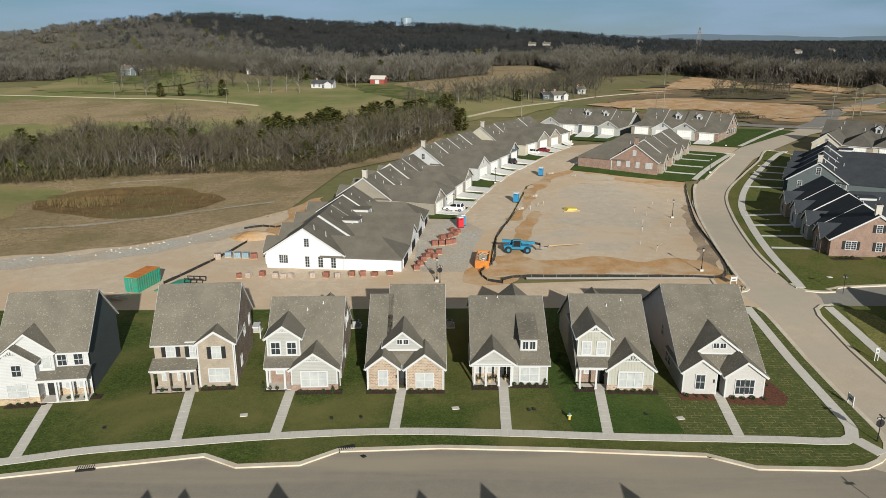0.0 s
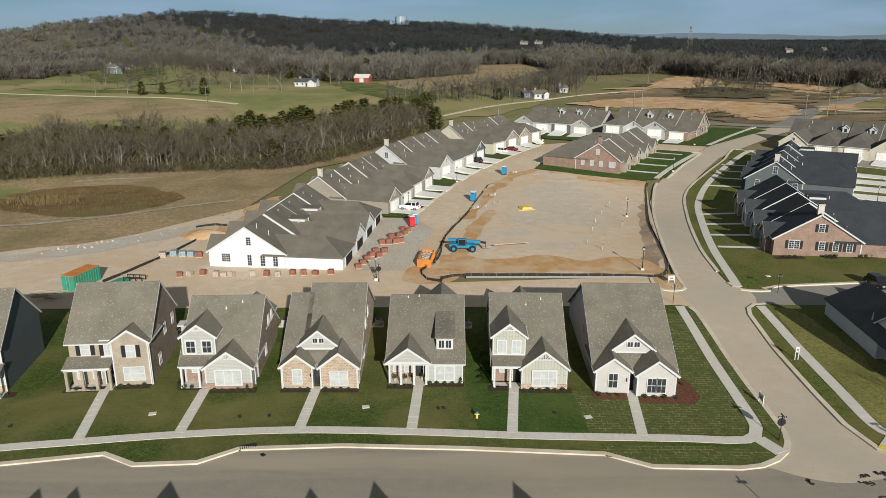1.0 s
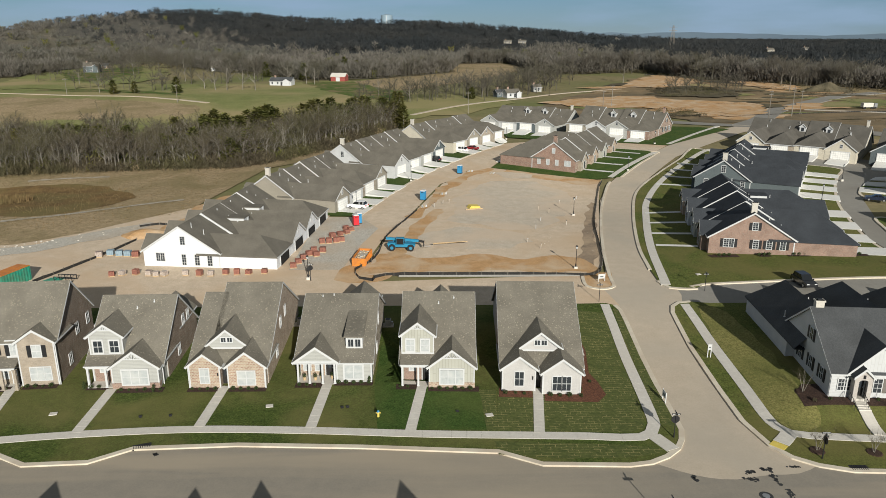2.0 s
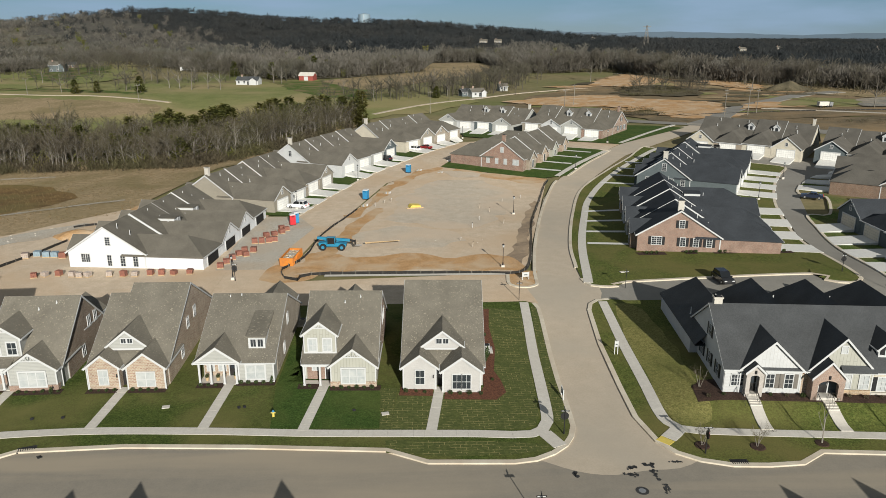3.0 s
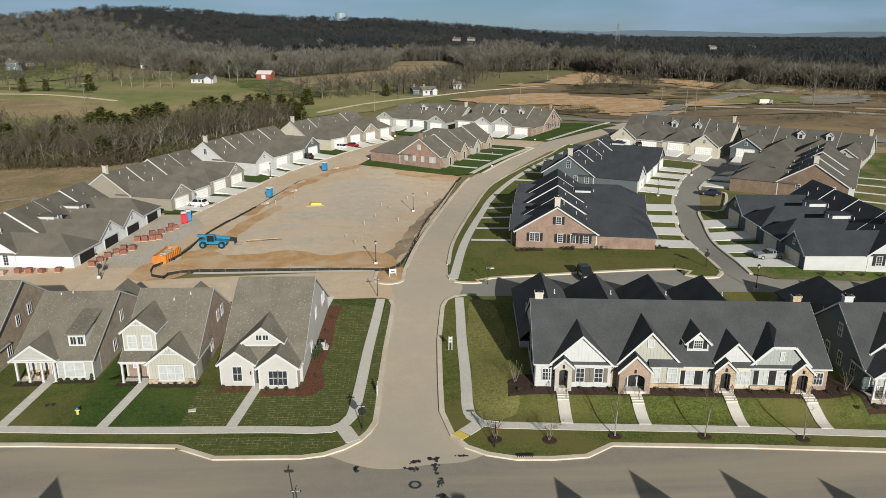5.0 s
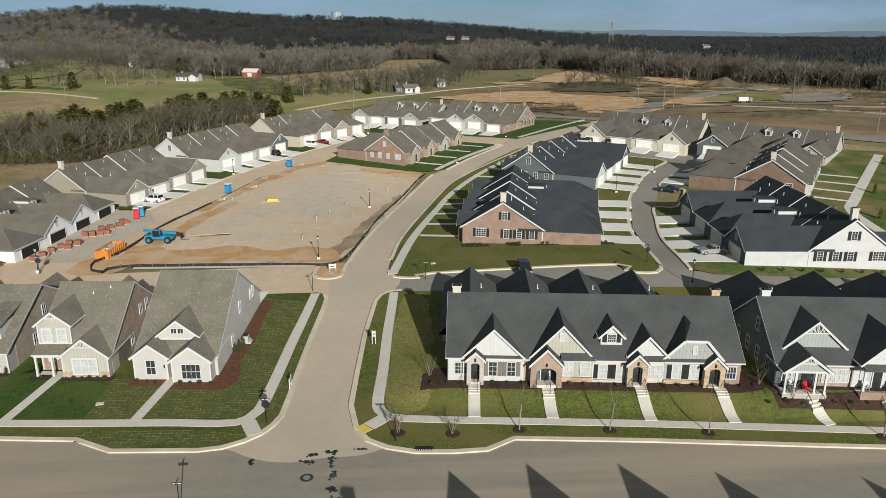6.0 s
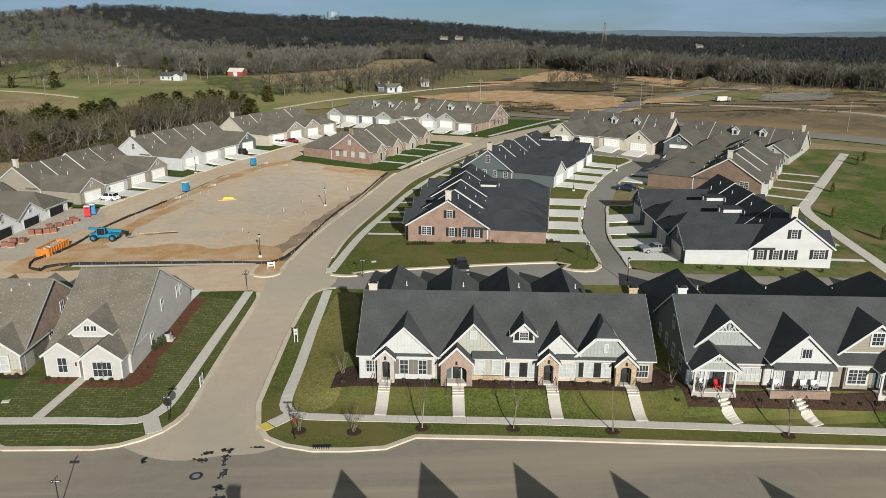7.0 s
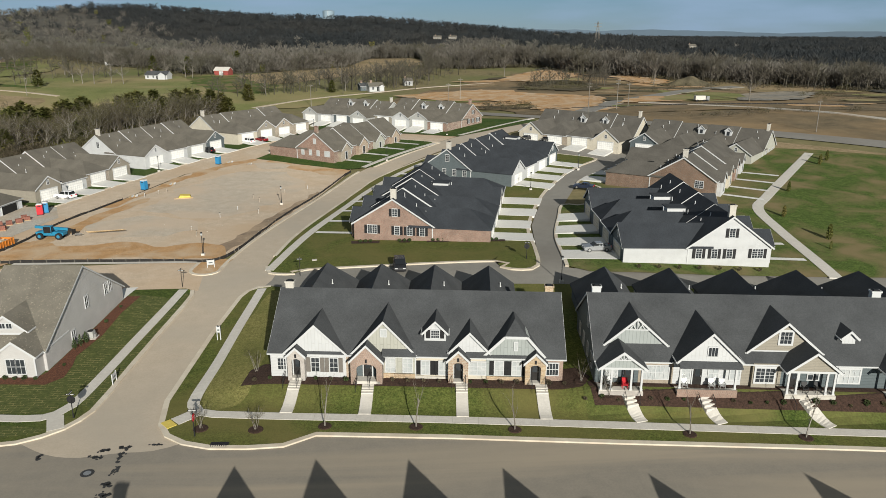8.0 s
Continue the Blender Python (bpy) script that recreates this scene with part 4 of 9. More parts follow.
def hip_end(half, y0, y1, ze, slope, oh=0.3):
    """A roof with its ridge along y, gabled (and buried) at y0 and hipped at y1."""
    h, z0, zr = half + oh, ze - slope * oh, ze + slope * half
    e = y1 + oh
    r = e - h
    vs = [(-h, y0, z0), (0, y0, zr), (h, y0, z0), (-h, e, z0), (h, e, z0), (0, r, zr)]
    vs += [(-h, y0, z0 - 0.2), (h, y0, z0 - 0.2), (-h, e, z0 - 0.2), (h, e, z0 - 0.2)]
    return Geo().add(vs, [(0, 3, 5, 1), (1, 5, 4, 2), (3, 4, 5), (0, 6, 8, 3), (3, 8, 9, 4), (4, 9, 7, 2), (6, 7, 9, 8)])


def terrace(label, x, y, heading, n, length, wm, ww, mir, z, roof, wing_mats, end_mat, doors, gables, front_mats, eave=2.9, slope=0.56, end_windows=(), shutters="black", end_peak="", chimney_mat="chimney", pane="glass", chimneys=(0,), group="terraces", wing_eave=2.75, far_mat="", category="terrace", rise=(0.0, 0.25, 0.5, 0.7), shift=(0.0, 0.0, 0.0, 0.0), bumps=()):
    """A row of dwellings one behind the other: a long main roof, a garage wing for each on one side, a small gabled porch on the other."""
    zb = -1.2
    root = thing("terrace_house", pose(x, y, z, 0, 0, heading), label, category, group)
    # the local frame: x across (garages on the side of mir), y along the row
    for k in range(n):
        u0, u1 = k * length, (k + 1) * length
        dz = rise[k]
        mm = pose(mir * (wm / 2 + shift[k]), 0, dz)
        wall = end_mat if k == 0 else wing_mats[k % len(wing_mats)]
        zr = eave + slope * wm / 2
        part("wall", Geo().prism([(-wm / 2, zb), (wm / 2, zb), (wm / 2, eave), (0, zr), (-wm / 2, eave)], u0 + (0.02 if k else 0), u1 - 0.01, "y"), wall, root, "", mm)
        gable_roof(root, wm / 2, u0, u1, eave, slope, roof, mm, 0.4, (0.3 if k == 0 else 0.12, 0.3 if k == n - 1 else 0.0), (True, k == n - 1))
        # garage wing, its ridge across the row
        half = length / 2
        side = pose(mir * wm, (u0 + u1) / 2, dz, 0, 0, -90 * mir)
        wmat = wing_mats[k % len(wing_mats)]
        if k == 0:
            wmat0 = end_mat
        wz = wing_eave + slope * half * 0.92
        part("wing_wall", Geo().prism([(-half + 0.02, zb), (half - 0.02, zb), (half - 0.02, wing_eave), (0, wz), (-half + 0.02, wing_eave)] if gables[k % len(gables)] else [(-half + 0.02, zb), (half - 0.02, zb), (half - 0.02, wing_eave), (-half + 0.02, wing_eave)], -1.0, ww, "y"), wall if k == 0 else wmat, root, "", side)
        inner = -wm * 0.3
        if gables[k % len(gables)]:
            gable_roof(root, half, inner, ww, wing_eave, slope * 0.92, roof, side, 0.2, (0.0, 0.35), (False, True), False)
            # clad the garage gable
            if k == 0 or wmat != wall:
                part("gable_cladding", Geo().prism([(-half + 0.05, zb), (half - 0.05, zb), (half - 0.05, wing_eave), (0, wz - 0.03), (-half + 0.05, wing_eave)], ww - 0.2, ww + 0.05, "y"), wmat, root, "", side)
            window(root, mir * (wm + ww + 0.05), (u0 + u1) / 2, dz + 3.35, 0.6, 0.9, 90 * mir, 2, 2, "glass")
        else:
            part("roof", hip_end(half, inner, ww, wing_eave, slope * 0.92, 0.25), roof, root, "", side)
            part("gutter", Geo().box(-half - 0.2, ww + 0.25, wing_eave - 0.3, half + 0.2, ww + 0.36, wing_eave - 0.14), "trim", root, "", side)
        if k in bumps:
            # a low shed-roofed box where two roofs meet, its face white
            bx, by, bz = wm * 0.76, (u0 + u1) / 2 - 0.2, dz + wz
            x0, x1 = sorted((mir * bx, mir * (bx + 3.2)))
            part("dormer_wall", Geo().box(x0, by, bz - 1.4, x1, by + 2.6, bz + 0.5), "trim", root)
            part("dormer_roof", Geo().box(x0 - 0.2, by - 0.25, bz + 0.5, x1 + 0.2, by + 2.8, bz + 0.62), roof, root)
            vent_pipe(root, mir * (bx + 3.8), by + 0.3, bz - 0.2, 0.9)
        garage_door(root, mir * (wm + ww + 0.06), (u0 + u1) / 2, dz, 90 * mir, doors[k % len(doors)])
        # porch gable on the street side
        ph, pm = length * 0.27, pose(0, u0 + length * 0.5, dz, 0, 0, -90 * mir)
        pe = eave - 0.2
        fm = front_mats[k % len(front_mats)]
        gable_block(root, ph, -1.0, 3.0, zb, pe, 0.85, fm, pose(0, u0 + length * 0.5, dz, 0, 0, -90 * mir))
        gable_roof(root, ph, -1.1, 3.6, pe, 0.85, roof, pose(0, u0 + length * 0.5, dz, 0, 0, -90 * mir), 0.25, (0.25, 0.0), (True, False), False)
        door(root, -mir * 1.04, u0 + length * 0.5, dz, -90 * mir)
        window(root, -mir * 0.02, u0 + length * 0.87, dz + 0.9, 1.2, 1.4, -90 * mir, 4, 2, pane, shutters)
        rnd = random.Random(int(x * 7 + k * 13))
        for j in range(3):
            v = wm * (0.58 + 0.14 * j + 0.05 * rnd.random())
            uu = u0 + length * (0.2 + 0.5 * rnd.random())
            vent_pipe(root, mir * v, uu, dz + max(eave + slope * (wm - v), wing_eave + slope * 0.92 * (half - abs(uu - (u0 + u1) / 2)) if v > wm * 0.9 else 0), 0.5 + 0.5 * rnd.random())
        if k in chimneys:
            chimney(root, mir * wm / 2, u0 + 0.9, dz + zr - 1.0, dz + zr + 1.7, chimney_mat)
    # the near end wall
    part("corner_board", Geo().box(mir * wm - 0.1, -0.05, zb, mir * wm + 0.1, 0.05, eave), "trim", root)
    for wx, wz, w, h in end_windows:
        window(root, mir * wx, -0.02, wz, w, h, 0, 4 if w > 1.2 else 2, 4, pane, shutters)
    if end_peak:
        hh = wm / 2 * 0.98
        part("gable_cladding", Geo().prism([(mir * wm / 2 - hh, eave), (mir * wm / 2 + hh, eave), (mir * wm / 2, eave + slope * hh)], -0.05, 0.05, "y"), end_peak, root)
    return root


def within(x, y, poly):
    """Whether a spot lies inside an outline."""
    hit = False
    for i in range(len(poly)):
        (x0, y0), (x1, y1) = poly[i - 1], poly[i]
        if (y0 > y) != (y1 > y) and x < (x1 - x0) * (y - y0) / (y1 - y0) + x0:
            hit = not hit
    return hit


def driveways(root, n, length, wm, ww, mir, reach, w=5.2, lift=0.19, kerb=None, rise=(0.0, 0.25, 0.5, 0.7)):
    """Concrete drives that slope from a terrace's garages down to the lane, ending at its kerb."""
    m = root.matrix_basis
    for k in range(n):
        c = (k + 0.5) * length
        g = Geo()
        for b in (c - w / 2, c, c + w / 2):
            far_end = reach
            if kerb:
                far_end = 2.0
                while far_end < 15:
                    p = m @ Vector((mir * (wm + ww + far_end), b, 0))
                    if not within(p.x, p.y, kerb):
                        break
                    far_end += 0.2
                far_end += 0.2
            for i in range(6):
                q = i / 5
                p = m @ Vector((mir * (wm + ww + 0.06 + (far_end - 0.06) * q), b, 0))
                low = land(p.x, p.y) + lift
                z = max(low, (m.translation.z + rise[k] - 0.02) * (1 - q) + low * q)
                g.v += [(p.x, p.y, z), (p.x, p.y, z - 0.5)]
        for j in range(2):
            for i in range(5):
                o = 12 * j + 2 * i
                g.f += [(o, o + 2, o + 14, o + 12)]
        for j in (0, 2):
            for i in range(5):
                o = 12 * j + 2 * i
                g.f += [(o, o + 1, o + 3, o + 2)]
        for j in range(2):
            o = 12 * j + 10
            g.f += [(o, o + 1, o + 13, o + 12)]
        solid("driveway", g, "concrete_new", "pale concrete driveway to a garage", "driveway")


def front_walks(root, n, length, mir, reach, lift=0.2):
    m = root.matrix_basis
    for k in range(n):
        c = (k + 0.5) * length
        pts = [(-1.1, c - 0.6), (-reach, c - 0.6), (-reach, c + 0.6), (-1.1, c + 0.6)]
        poly = [m @ Vector((mir * a, b, 0)) for a, b in pts]
        if mir > 0:
            poly = poly[::-1]
        solid("front_walk", drape([(p.x, p.y) for p in poly], lift), "concrete_new", "narrow concrete path to a front door", "path")


ENDW = ((3.4, 1.0, 1.7, 1.45), (8.0, 0.9, 0.85, 1.5), (10.3, 0.9, 0.85, 1.5), (12.6, 0.9, 0.85, 1.5), (7.6, 4.3, 0.85, 1.3))
b1 = terrace("brown brick terrace with charcoal shingle roofs and black shutters", 69.82, 124.44, -11.37, 4, 8.58, 14.47, 10.4, 1, 2.68, "roof_coal", ["brick", "slate", "white_lap", "brick"], "brick", ["garage"], [0, 0, 1, 0], ["brick", "sage", "white", "stone_mix"], end_windows=ENDW, slope=0.63, rise=(0.0, 0.24, 0.48, 0.62), shift=(0.0, 0.19, 0.15, 0.13), bumps=(2,))
b2 = terrace("slate blue sided terrace with charcoal shingle roofs", 83.6, 171.76, -29.41, 4, 8.37, 12.53, 10.41, 1, 4.56, "roof_coal", ["white_lap", "white_lap", "white_lap", "slate"], "slate", ["garage"], [1, 0, 0, 1], ["slate", "white", "stone_mix"], end_windows=((2.6, 1.0, 0.85, 1.4), (5.5, 1.0, 0.85, 1.4), (8.2, 1.0, 0.85, 1.4), (10.9, 1.0, 0.85, 1.4), (6.3, 4.3, 0.9, 1.6)), shutters="", slope=0.69, rise=(0.0, 0.26, 0.48, 0.87), shift=(0.0, 0.01, -0.01, 0.36), bumps=(3,))
w1 = terrace("white board sided terrace with charcoal roofs and black shutters", 137.6, 104.9, -2.6, 4, 8.3, 13.23, 10.3, -1, 3.3, "roof_coal", ["slate", "slate", "slate", "slate"], "white_lap", ["garage_tan"], [1, 0, 0, 1], ["white", "sage"], end_windows=((2.1, 1.0, 1.7, 1.45), (6.6, 0.9, 0.85, 1.5), (9.0, 0.9, 0.85, 1.5), (11.5, 0.9, 0.85, 1.5), (6.5, 4.4, 0.85, 1.4)), slope=0.74, rise=(0.0, 0.1, 0.3, 0.5), shift=(0.0, 0, 0, 0), bumps=(1, 2))
w2 = terrace("brown brick terrace with weathered brown shingle roofs", 145.98, 147.11, -33.57, 4, 7.85, 14.21, 10.18, -1, 5.31, "roof_umber", ["brick", "cream", "brick"], "brick_dark", ["garage"], [0, 0, 1, 0], ["white", "cream", "brick"], end_windows=((3.4, 1.0, 1.7, 1.45), (10.0, 0.9, 0.9, 1.4)), shutters="", slope=0.63, rise=(0.0, 0.18, 0.58, 0.65), shift=(0.0, -0.14, -0.22, 0))
# its garages are open: near-black door panels stand for the shade inside
l1 = terrace("unfinished terrace wrapped in white sheeting with brown shingle roofs", -31.15, 121.32, -6.79, 4, 8.5, 13.81, 10.28, 1, 0.87, "roof_plain", ["wrap"], "wrap", ["dark"], [0, 1, 1, 0], ["wrap"], end_windows=((3.1, 1.2, 1.5, 1.4), (7.4, 0.6, 0.7, 1.9), (9.8, 0.6, 0.8, 1.9), (12.1, 0.6, 0.8, 1.9), (7.4, 4.3, 0.8, 1.4)), shutters="", chimneys=(), eave=3.1, slope=0.65, rise=(0.0, 0.24, 0.29, 0.55), shift=(0.0, 0.46, 0.49, 0.6), bumps=(1, 2))
l2 = terrace("tan sided terrace with brown shingle roofs and white garage doors", -24.28, 163.17, -18.21, 4, 7.79, 12.98, 10.39, 1, 2.23, "roof_plain", ["tan", "white_lap", "brick_tan", "tan"], "tan", ["garage"], [1, 0, 0, 1], ["tan"], shutters="", slope=0.68, rise=(0.0, 0.16, 0.73, 0.73), shift=(0.0, 0.2, 0.16, 0.37))
l3 = terrace("white sided terrace with brown shingle roofs", -11.8, 202.2, -25.56, 4, 8.09, 13.05, 10.33, 1, 3.62, "roof_plain", ["white_lap", "white_lap", "grey_lap", "slate"], "white_lap", ["garage"], [1, 0, 0, 1], ["white"], end_windows=((7.0, 3.9, 0.9, 1.5),), shutters="", slope=0.67, rise=(0.0, 0.31, 0.48, 0.79), shift=(0.0, 0.19, 0.22, 0.48))
l4 = terrace("cream sided terrace with brown shingle roofs", 7.32, 240.18, -34.49, 4, 8.25, 12.34, 10.42, 1, 4.92, "roof_plain", ["cream", "tan", "brick_tan", "brick_tan"], "cream", ["garage"], [0, 1, 1, 0], ["cream"], shutters="", slope=0.67, rise=(0.0, 0.28, 0.22, 0.59), shift=(0.0, 0.17, 0.29, 0.41))
mb = terrace("red brick terrace with brown shingle roofs and stone gables", 59.19, 196.82, -31.38, 4, 8.62, 13.03, 10.04, -1, 4.18, "roof_plain", ["brick", "brick"], "brick", ["garage"], [0, 0, 0, 0], ["brick_tan", "stone_mix", "sage", "stone_mix"], end_windows=((2.3, 0.9, 1.7, 1.4), (5.5, 0.9, 0.85, 1.4), (8.2, 0.9, 0.85, 1.4), (10.9, 0.9, 0.85, 1.4), (6.6, 4.2, 0.8, 1.3)), shutters="", pane="blind", chimney_mat="brick", slope=0.67, rise=(0.0, 0.43, 0.49, 0.86), shift=(0.0, 0.08, -0.01, -0.15))

f1b = terrace("brick and white terrace with brown shingle roofs", 106.72, 262.79, 54.93, 4, 7.6, 14.3, 10.29, -1, 6.44, "roof_plain", ["brick", "grey_lap", "white_lap", "tan"], "brick", ["garage"], [0, 1, 1, 0], ["brick"], end_windows=((3.0, 0.9, 1.6, 1.4), (6.5, 0.9, 0.85, 1.4), (9.5, 0.9, 0.85, 1.4), (6.5, 4.0, 0.8, 1.2)), chimney_mat="brick", slope=0.63, rise=(0.0, 0.52, 0.1, 0.65), shift=(0.0, 0, 0, 0))
f1a = terrace("grey and white terrace with brown shingle roofs", 77.87, 285.21, 54.96, 4, 7.88, 13.33, 10.16, -1, 5.3, "roof_plain", ["grey_lap", "slate", "white_lap", "grey_lap"], "grey_lap", ["garage"], [1, 0, 0, 1], ["grey"], shutters="", slope=0.64, rise=(0.0, 0.45, 0.2, 0), shift=(0.0, 0, 0, 0))
r1 = terrace("cream sided terrace with brown shingle roofs and dormers", 155.22, 219.71, 49.98, 4, 8.39, 13.28, 9.67, -1, 5.82, "roof_umber", ["cream", "cream", "brick_tan", "cream"], "cream", ["garage"], [1, 0, 0, 1], ["cream"], shutters="", slope=0.82, rise=(0.0, 0.45, 0.2, 0.2), shift=(0.0, 0, 0, 0))
r2 = terrace("sage and slate terrace with brown shingle roofs and dormers", 183.66, 196.35, 49.79, 4, 8.34, 12.81, 10.74, -1, 5.74, "roof_umber", ["sage", "cream", "cream", "slate"], "sage", ["garage"], [1, 0, 0, 1], ["sage"], end_windows=((3.0, 0.9, 0.9, 1.4), (6.5, 0.9, 0.9, 1.4), (9.5, 0.9, 0.9, 1.4)), shutters="", slope=0.71, rise=(0.0, 0.23, 0.13, 0.55), shift=(0.0, 0, 0, 0))
for t, wm, sl in ((f1a, 13.33, 0.64), (f1b, 14.3, 0.63), (r1, 13.28, 0.82), (r2, 12.81, 0.71)):
    for u, v in ((10.5, 3.2), (18.0, 3.2)):
        # little roof dormers over the garages
        m = pose(-(wm - v), u, 2.9 + sl * v, 0, 0, -90)
        part("dormer_wall", Geo().prism([(-0.9, -0.6), (0.9, -0.6), (0.9, 1.7), (0, 2.5), (-0.9, 1.7)], -0.2, 2.8, "y"), "trim", t, "", m)
        part("dormer_window", Geo().box(-0.4, -0.24, 0.25, 0.4, -0.2, 1.35), "glass", t, "", m)
        gable_roof(t, 0.9, -0.2, 3.0, 1.7, 0.88, "roof_umber" if t in (r1, r2) else "roof_plain", m, 0.2, (0.2, 0.0), (True, False), False)
driveways(b1, 4, 8.58, 14.47, 10.4, 1, 5.2, kerb=KERB_C, rise=(0.0, 0.24, 0.48, 0.62))
driveways(b2, 4, 8.37, 12.53, 10.41, 1, 6.5, kerb=KERB_C, rise=(0.0, 0.26, 0.48, 0.87))
driveways(w1, 4, 8.3, 13.23, 10.3, -1, 9.0, kerb=KERB_D, rise=(0.0, 0.1, 0.3, 0.5))
driveways(w2, 4, 7.85, 14.21, 10.18, -1, 7.0, kerb=KERB_D, rise=(0.0, 0.18, 0.58, 0.65))
driveways(l2, 4, 7.79, 12.98, 10.39, 1, 8.0, kerb=KERB_E, rise=(0.0, 0.16, 0.73, 0.73))
driveways(l3, 4, 8.09, 13.05, 10.33, 1, 7.5, kerb=KERB_E, rise=(0.0, 0.31, 0.48, 0.79))
driveways(l4, 4, 8.25, 12.34, 10.42, 1, 7.0, kerb=KERB_E, rise=(0.0, 0.28, 0.22, 0.59))
driveways(mb, 4, 8.62, 13.03, 10.04, -1, 5.5, kerb=KERB_F, rise=(0.0, 0.43, 0.49, 0.86))
driveways(f1b, 4, 7.6, 14.3, 10.29, -1, 6.0, rise=(0.0, 0.52, 0.1, 0.65))
driveways(f1a, 4, 7.88, 13.33, 10.16, -1, 6.0, rise=(0.0, 0.45, 0.2, 0))
driveways(r1, 4, 8.39, 13.28, 9.67, -1, 6.0, rise=(0.0, 0.45, 0.2, 0.2))
driveways(r2, 4, 8.34, 12.81, 10.74, -1, 6.0, rise=(0.0, 0.23, 0.13, 0.55))
front_walks(b1, 4, 8.58, 1, 8.7)
front_walks(b2, 4, 8.37, 1, 10.0)
front_walks(mb, 4, 8.62, -1, 9.5)
front_walks(w1, 4, 8.3, -1, 8.0)
front_walks(w2, 4, 7.85, -1, 9.5)


# ---------- the detached houses along the front street ----------
def main_body(root, x0, x1, hd, y0, ze, slope, wall, roof, inset=0.0, front=None, zb=-0.6, rakes=(True, True), side=""):
    """The main block with its ridge along the street; inset: the depth of a porch under its front eave; side: cladding of the east gable wall."""
    d, zr = 2 * hd, ze + slope * hd
    m = pose(x0, y0, 0)
    part("wall", Geo().prism([(inset, zb), (d, zb), (d, ze), (hd, zr), (inset, ze + slope * inset)], 0, x1 - x0, "x"), wall, root, "", m)
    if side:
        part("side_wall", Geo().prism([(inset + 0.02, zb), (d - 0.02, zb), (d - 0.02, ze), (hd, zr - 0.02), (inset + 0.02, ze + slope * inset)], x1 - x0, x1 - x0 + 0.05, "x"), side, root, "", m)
    gable_roof(root, hd, 0, x1 - x0, ze, slope, roof, pose(x0, y0 + hd, 0, 0, 0, -90), 0.4, (0.3, 0.3), rakes, rake=0.22)


def rear_gable(root, xc, half, y0, y1, ze, slope, wall, roof):
    """A cross gable on the garden side, its ridge just under the main one."""
    m = pose(xc, 0, 0)
    gable_block(root, half, y0, y1, 0.0, ze, slope, wall, m)
    gable_roof(root, half, y0, y1, ze, slope, roof, m, 0.3, (0.0, 0.3), (False, True))


def fgable(root, xc, half, y0, depth, ze, slope, wall, roof, zb=-0.6, low="", low_h=0.8, gable="", gable_z=0.0, hung=False, trussed=False, oh=0.3):
    """A front gable: its wall, roof and trim; hung: the gable alone, over a porch or standing on the roof."""
    m = pose(xc, y0, 0)
    if hung:
        zr = ze + slope * half
        z0 = min(ze, zb) if zb > 0 else ze - 0.25
        part("gable_wall", Geo().prism([(-half, z0), (half, z0), (half, ze), (0, zr), (-half, ze)], 0, depth, "y"), wall, root, "", m)
        part("trim_band", Geo().box(-half, -0.05, z0 - 0.05, half, 0.02, z0 + 0.18), "trim", root, "", m)
    else:
        gable_block(root, half, 0, depth, zb, ze, slope, wall, m, low, low_h + 0.6 if low else 0, gable, gable_z)
        part("corner_board", Geo().box(-half - 0.03, -0.03, zb, -half + 0.12, 0.1, ze), "trim", root, "", m)
        part("corner_board", Geo().box(half - 0.12, -0.03, zb, half + 0.03, 0.1, ze), "trim", root, "", m)
    gable_roof(root, half, 0, depth, ze, slope, roof, m, oh, (0.3, 0.0), (True, False))
    if trussed:
        truss(root, half, ze + slope * half - 0.12, slope, m, -0.27)


def shed_roof(root, x0, x1, y0, y1, z0, z1, roof):
    part("porch_roof", Geo().prism([(y0, z0), (y1, z1), (y1, z1 - 0.15), (y0, z0 - 0.15)], x0, x1, "x"), roof, root)
    part("porch_beam", Geo().box(x0 + 0.1, y0 + 0.1, z0 - 0.4, x1 - 0.1, y0 + 0.3, z0 - 0.1), "trim", root)
    part("gutter", Geo().box(x0, y0 - 0.1, z0 - 0.16, x1, y0, z0 - 0.01), "trim", root)


def deck(root, x0, x1, y0, y1, z=0.22, mat="concrete", skirt=""):
    part("porch_floor", Geo().box(x0, y0, -0.5, x1, y1, z), mat, root)
    if skirt:
        part("porch_skirt", Geo().box(x0 - 0.04, y0 - 0.06, -0.5, x1 + 0.04, y0, z - 0.06), skirt, root)


def pair(root, xs, y, z, w, h, **kw):
    for x in xs:
        window(root, x, y, z, w, h, **kw)


def downpipe(root, x, y, z0, z1):
    part("downpipe", Geo().box(x - 0.05, y - 0.1, z0, x + 0.05, y, z1), "trim", root)


def roof_pipes(root, spots):
    for x, y, z in spots:
        vent_pipe(root, x, y, z, 0.35)


def side_windows(root, x, face, spots, pane="glass"):
    for y, z, w, h in spots:
        window(root, x, y, z, w, h, face, 2, 2, pane)


HOUSES = "detached houses in a row"
# white two-storey house with a porch
r = thing("house", pose(-50.5, 74.8, 0.1, 0, 0, 8), "white two-storey house with grey shingle roof and stone base", "house", HOUSES)
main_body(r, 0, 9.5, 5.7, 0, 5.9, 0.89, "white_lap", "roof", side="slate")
fgable(r, 2.1, 2.25, -1.7, 6, 5.3, 0.75, "white_lap", "roof", low="stone", low_h=0.9, trussed=True)
fgable(r, 3.3, 2.7, -0.5, 5, 6.0, 0.82, "white_lap", "roof", zb=3.6, hung=True)
window(r, 2.4, -1.72, 3.6, 0.95, 1.3, pane="glass")
pair(r, (1.6, 2.7), -1.72, 1.0, 0.95, 1.5, pane="blind")
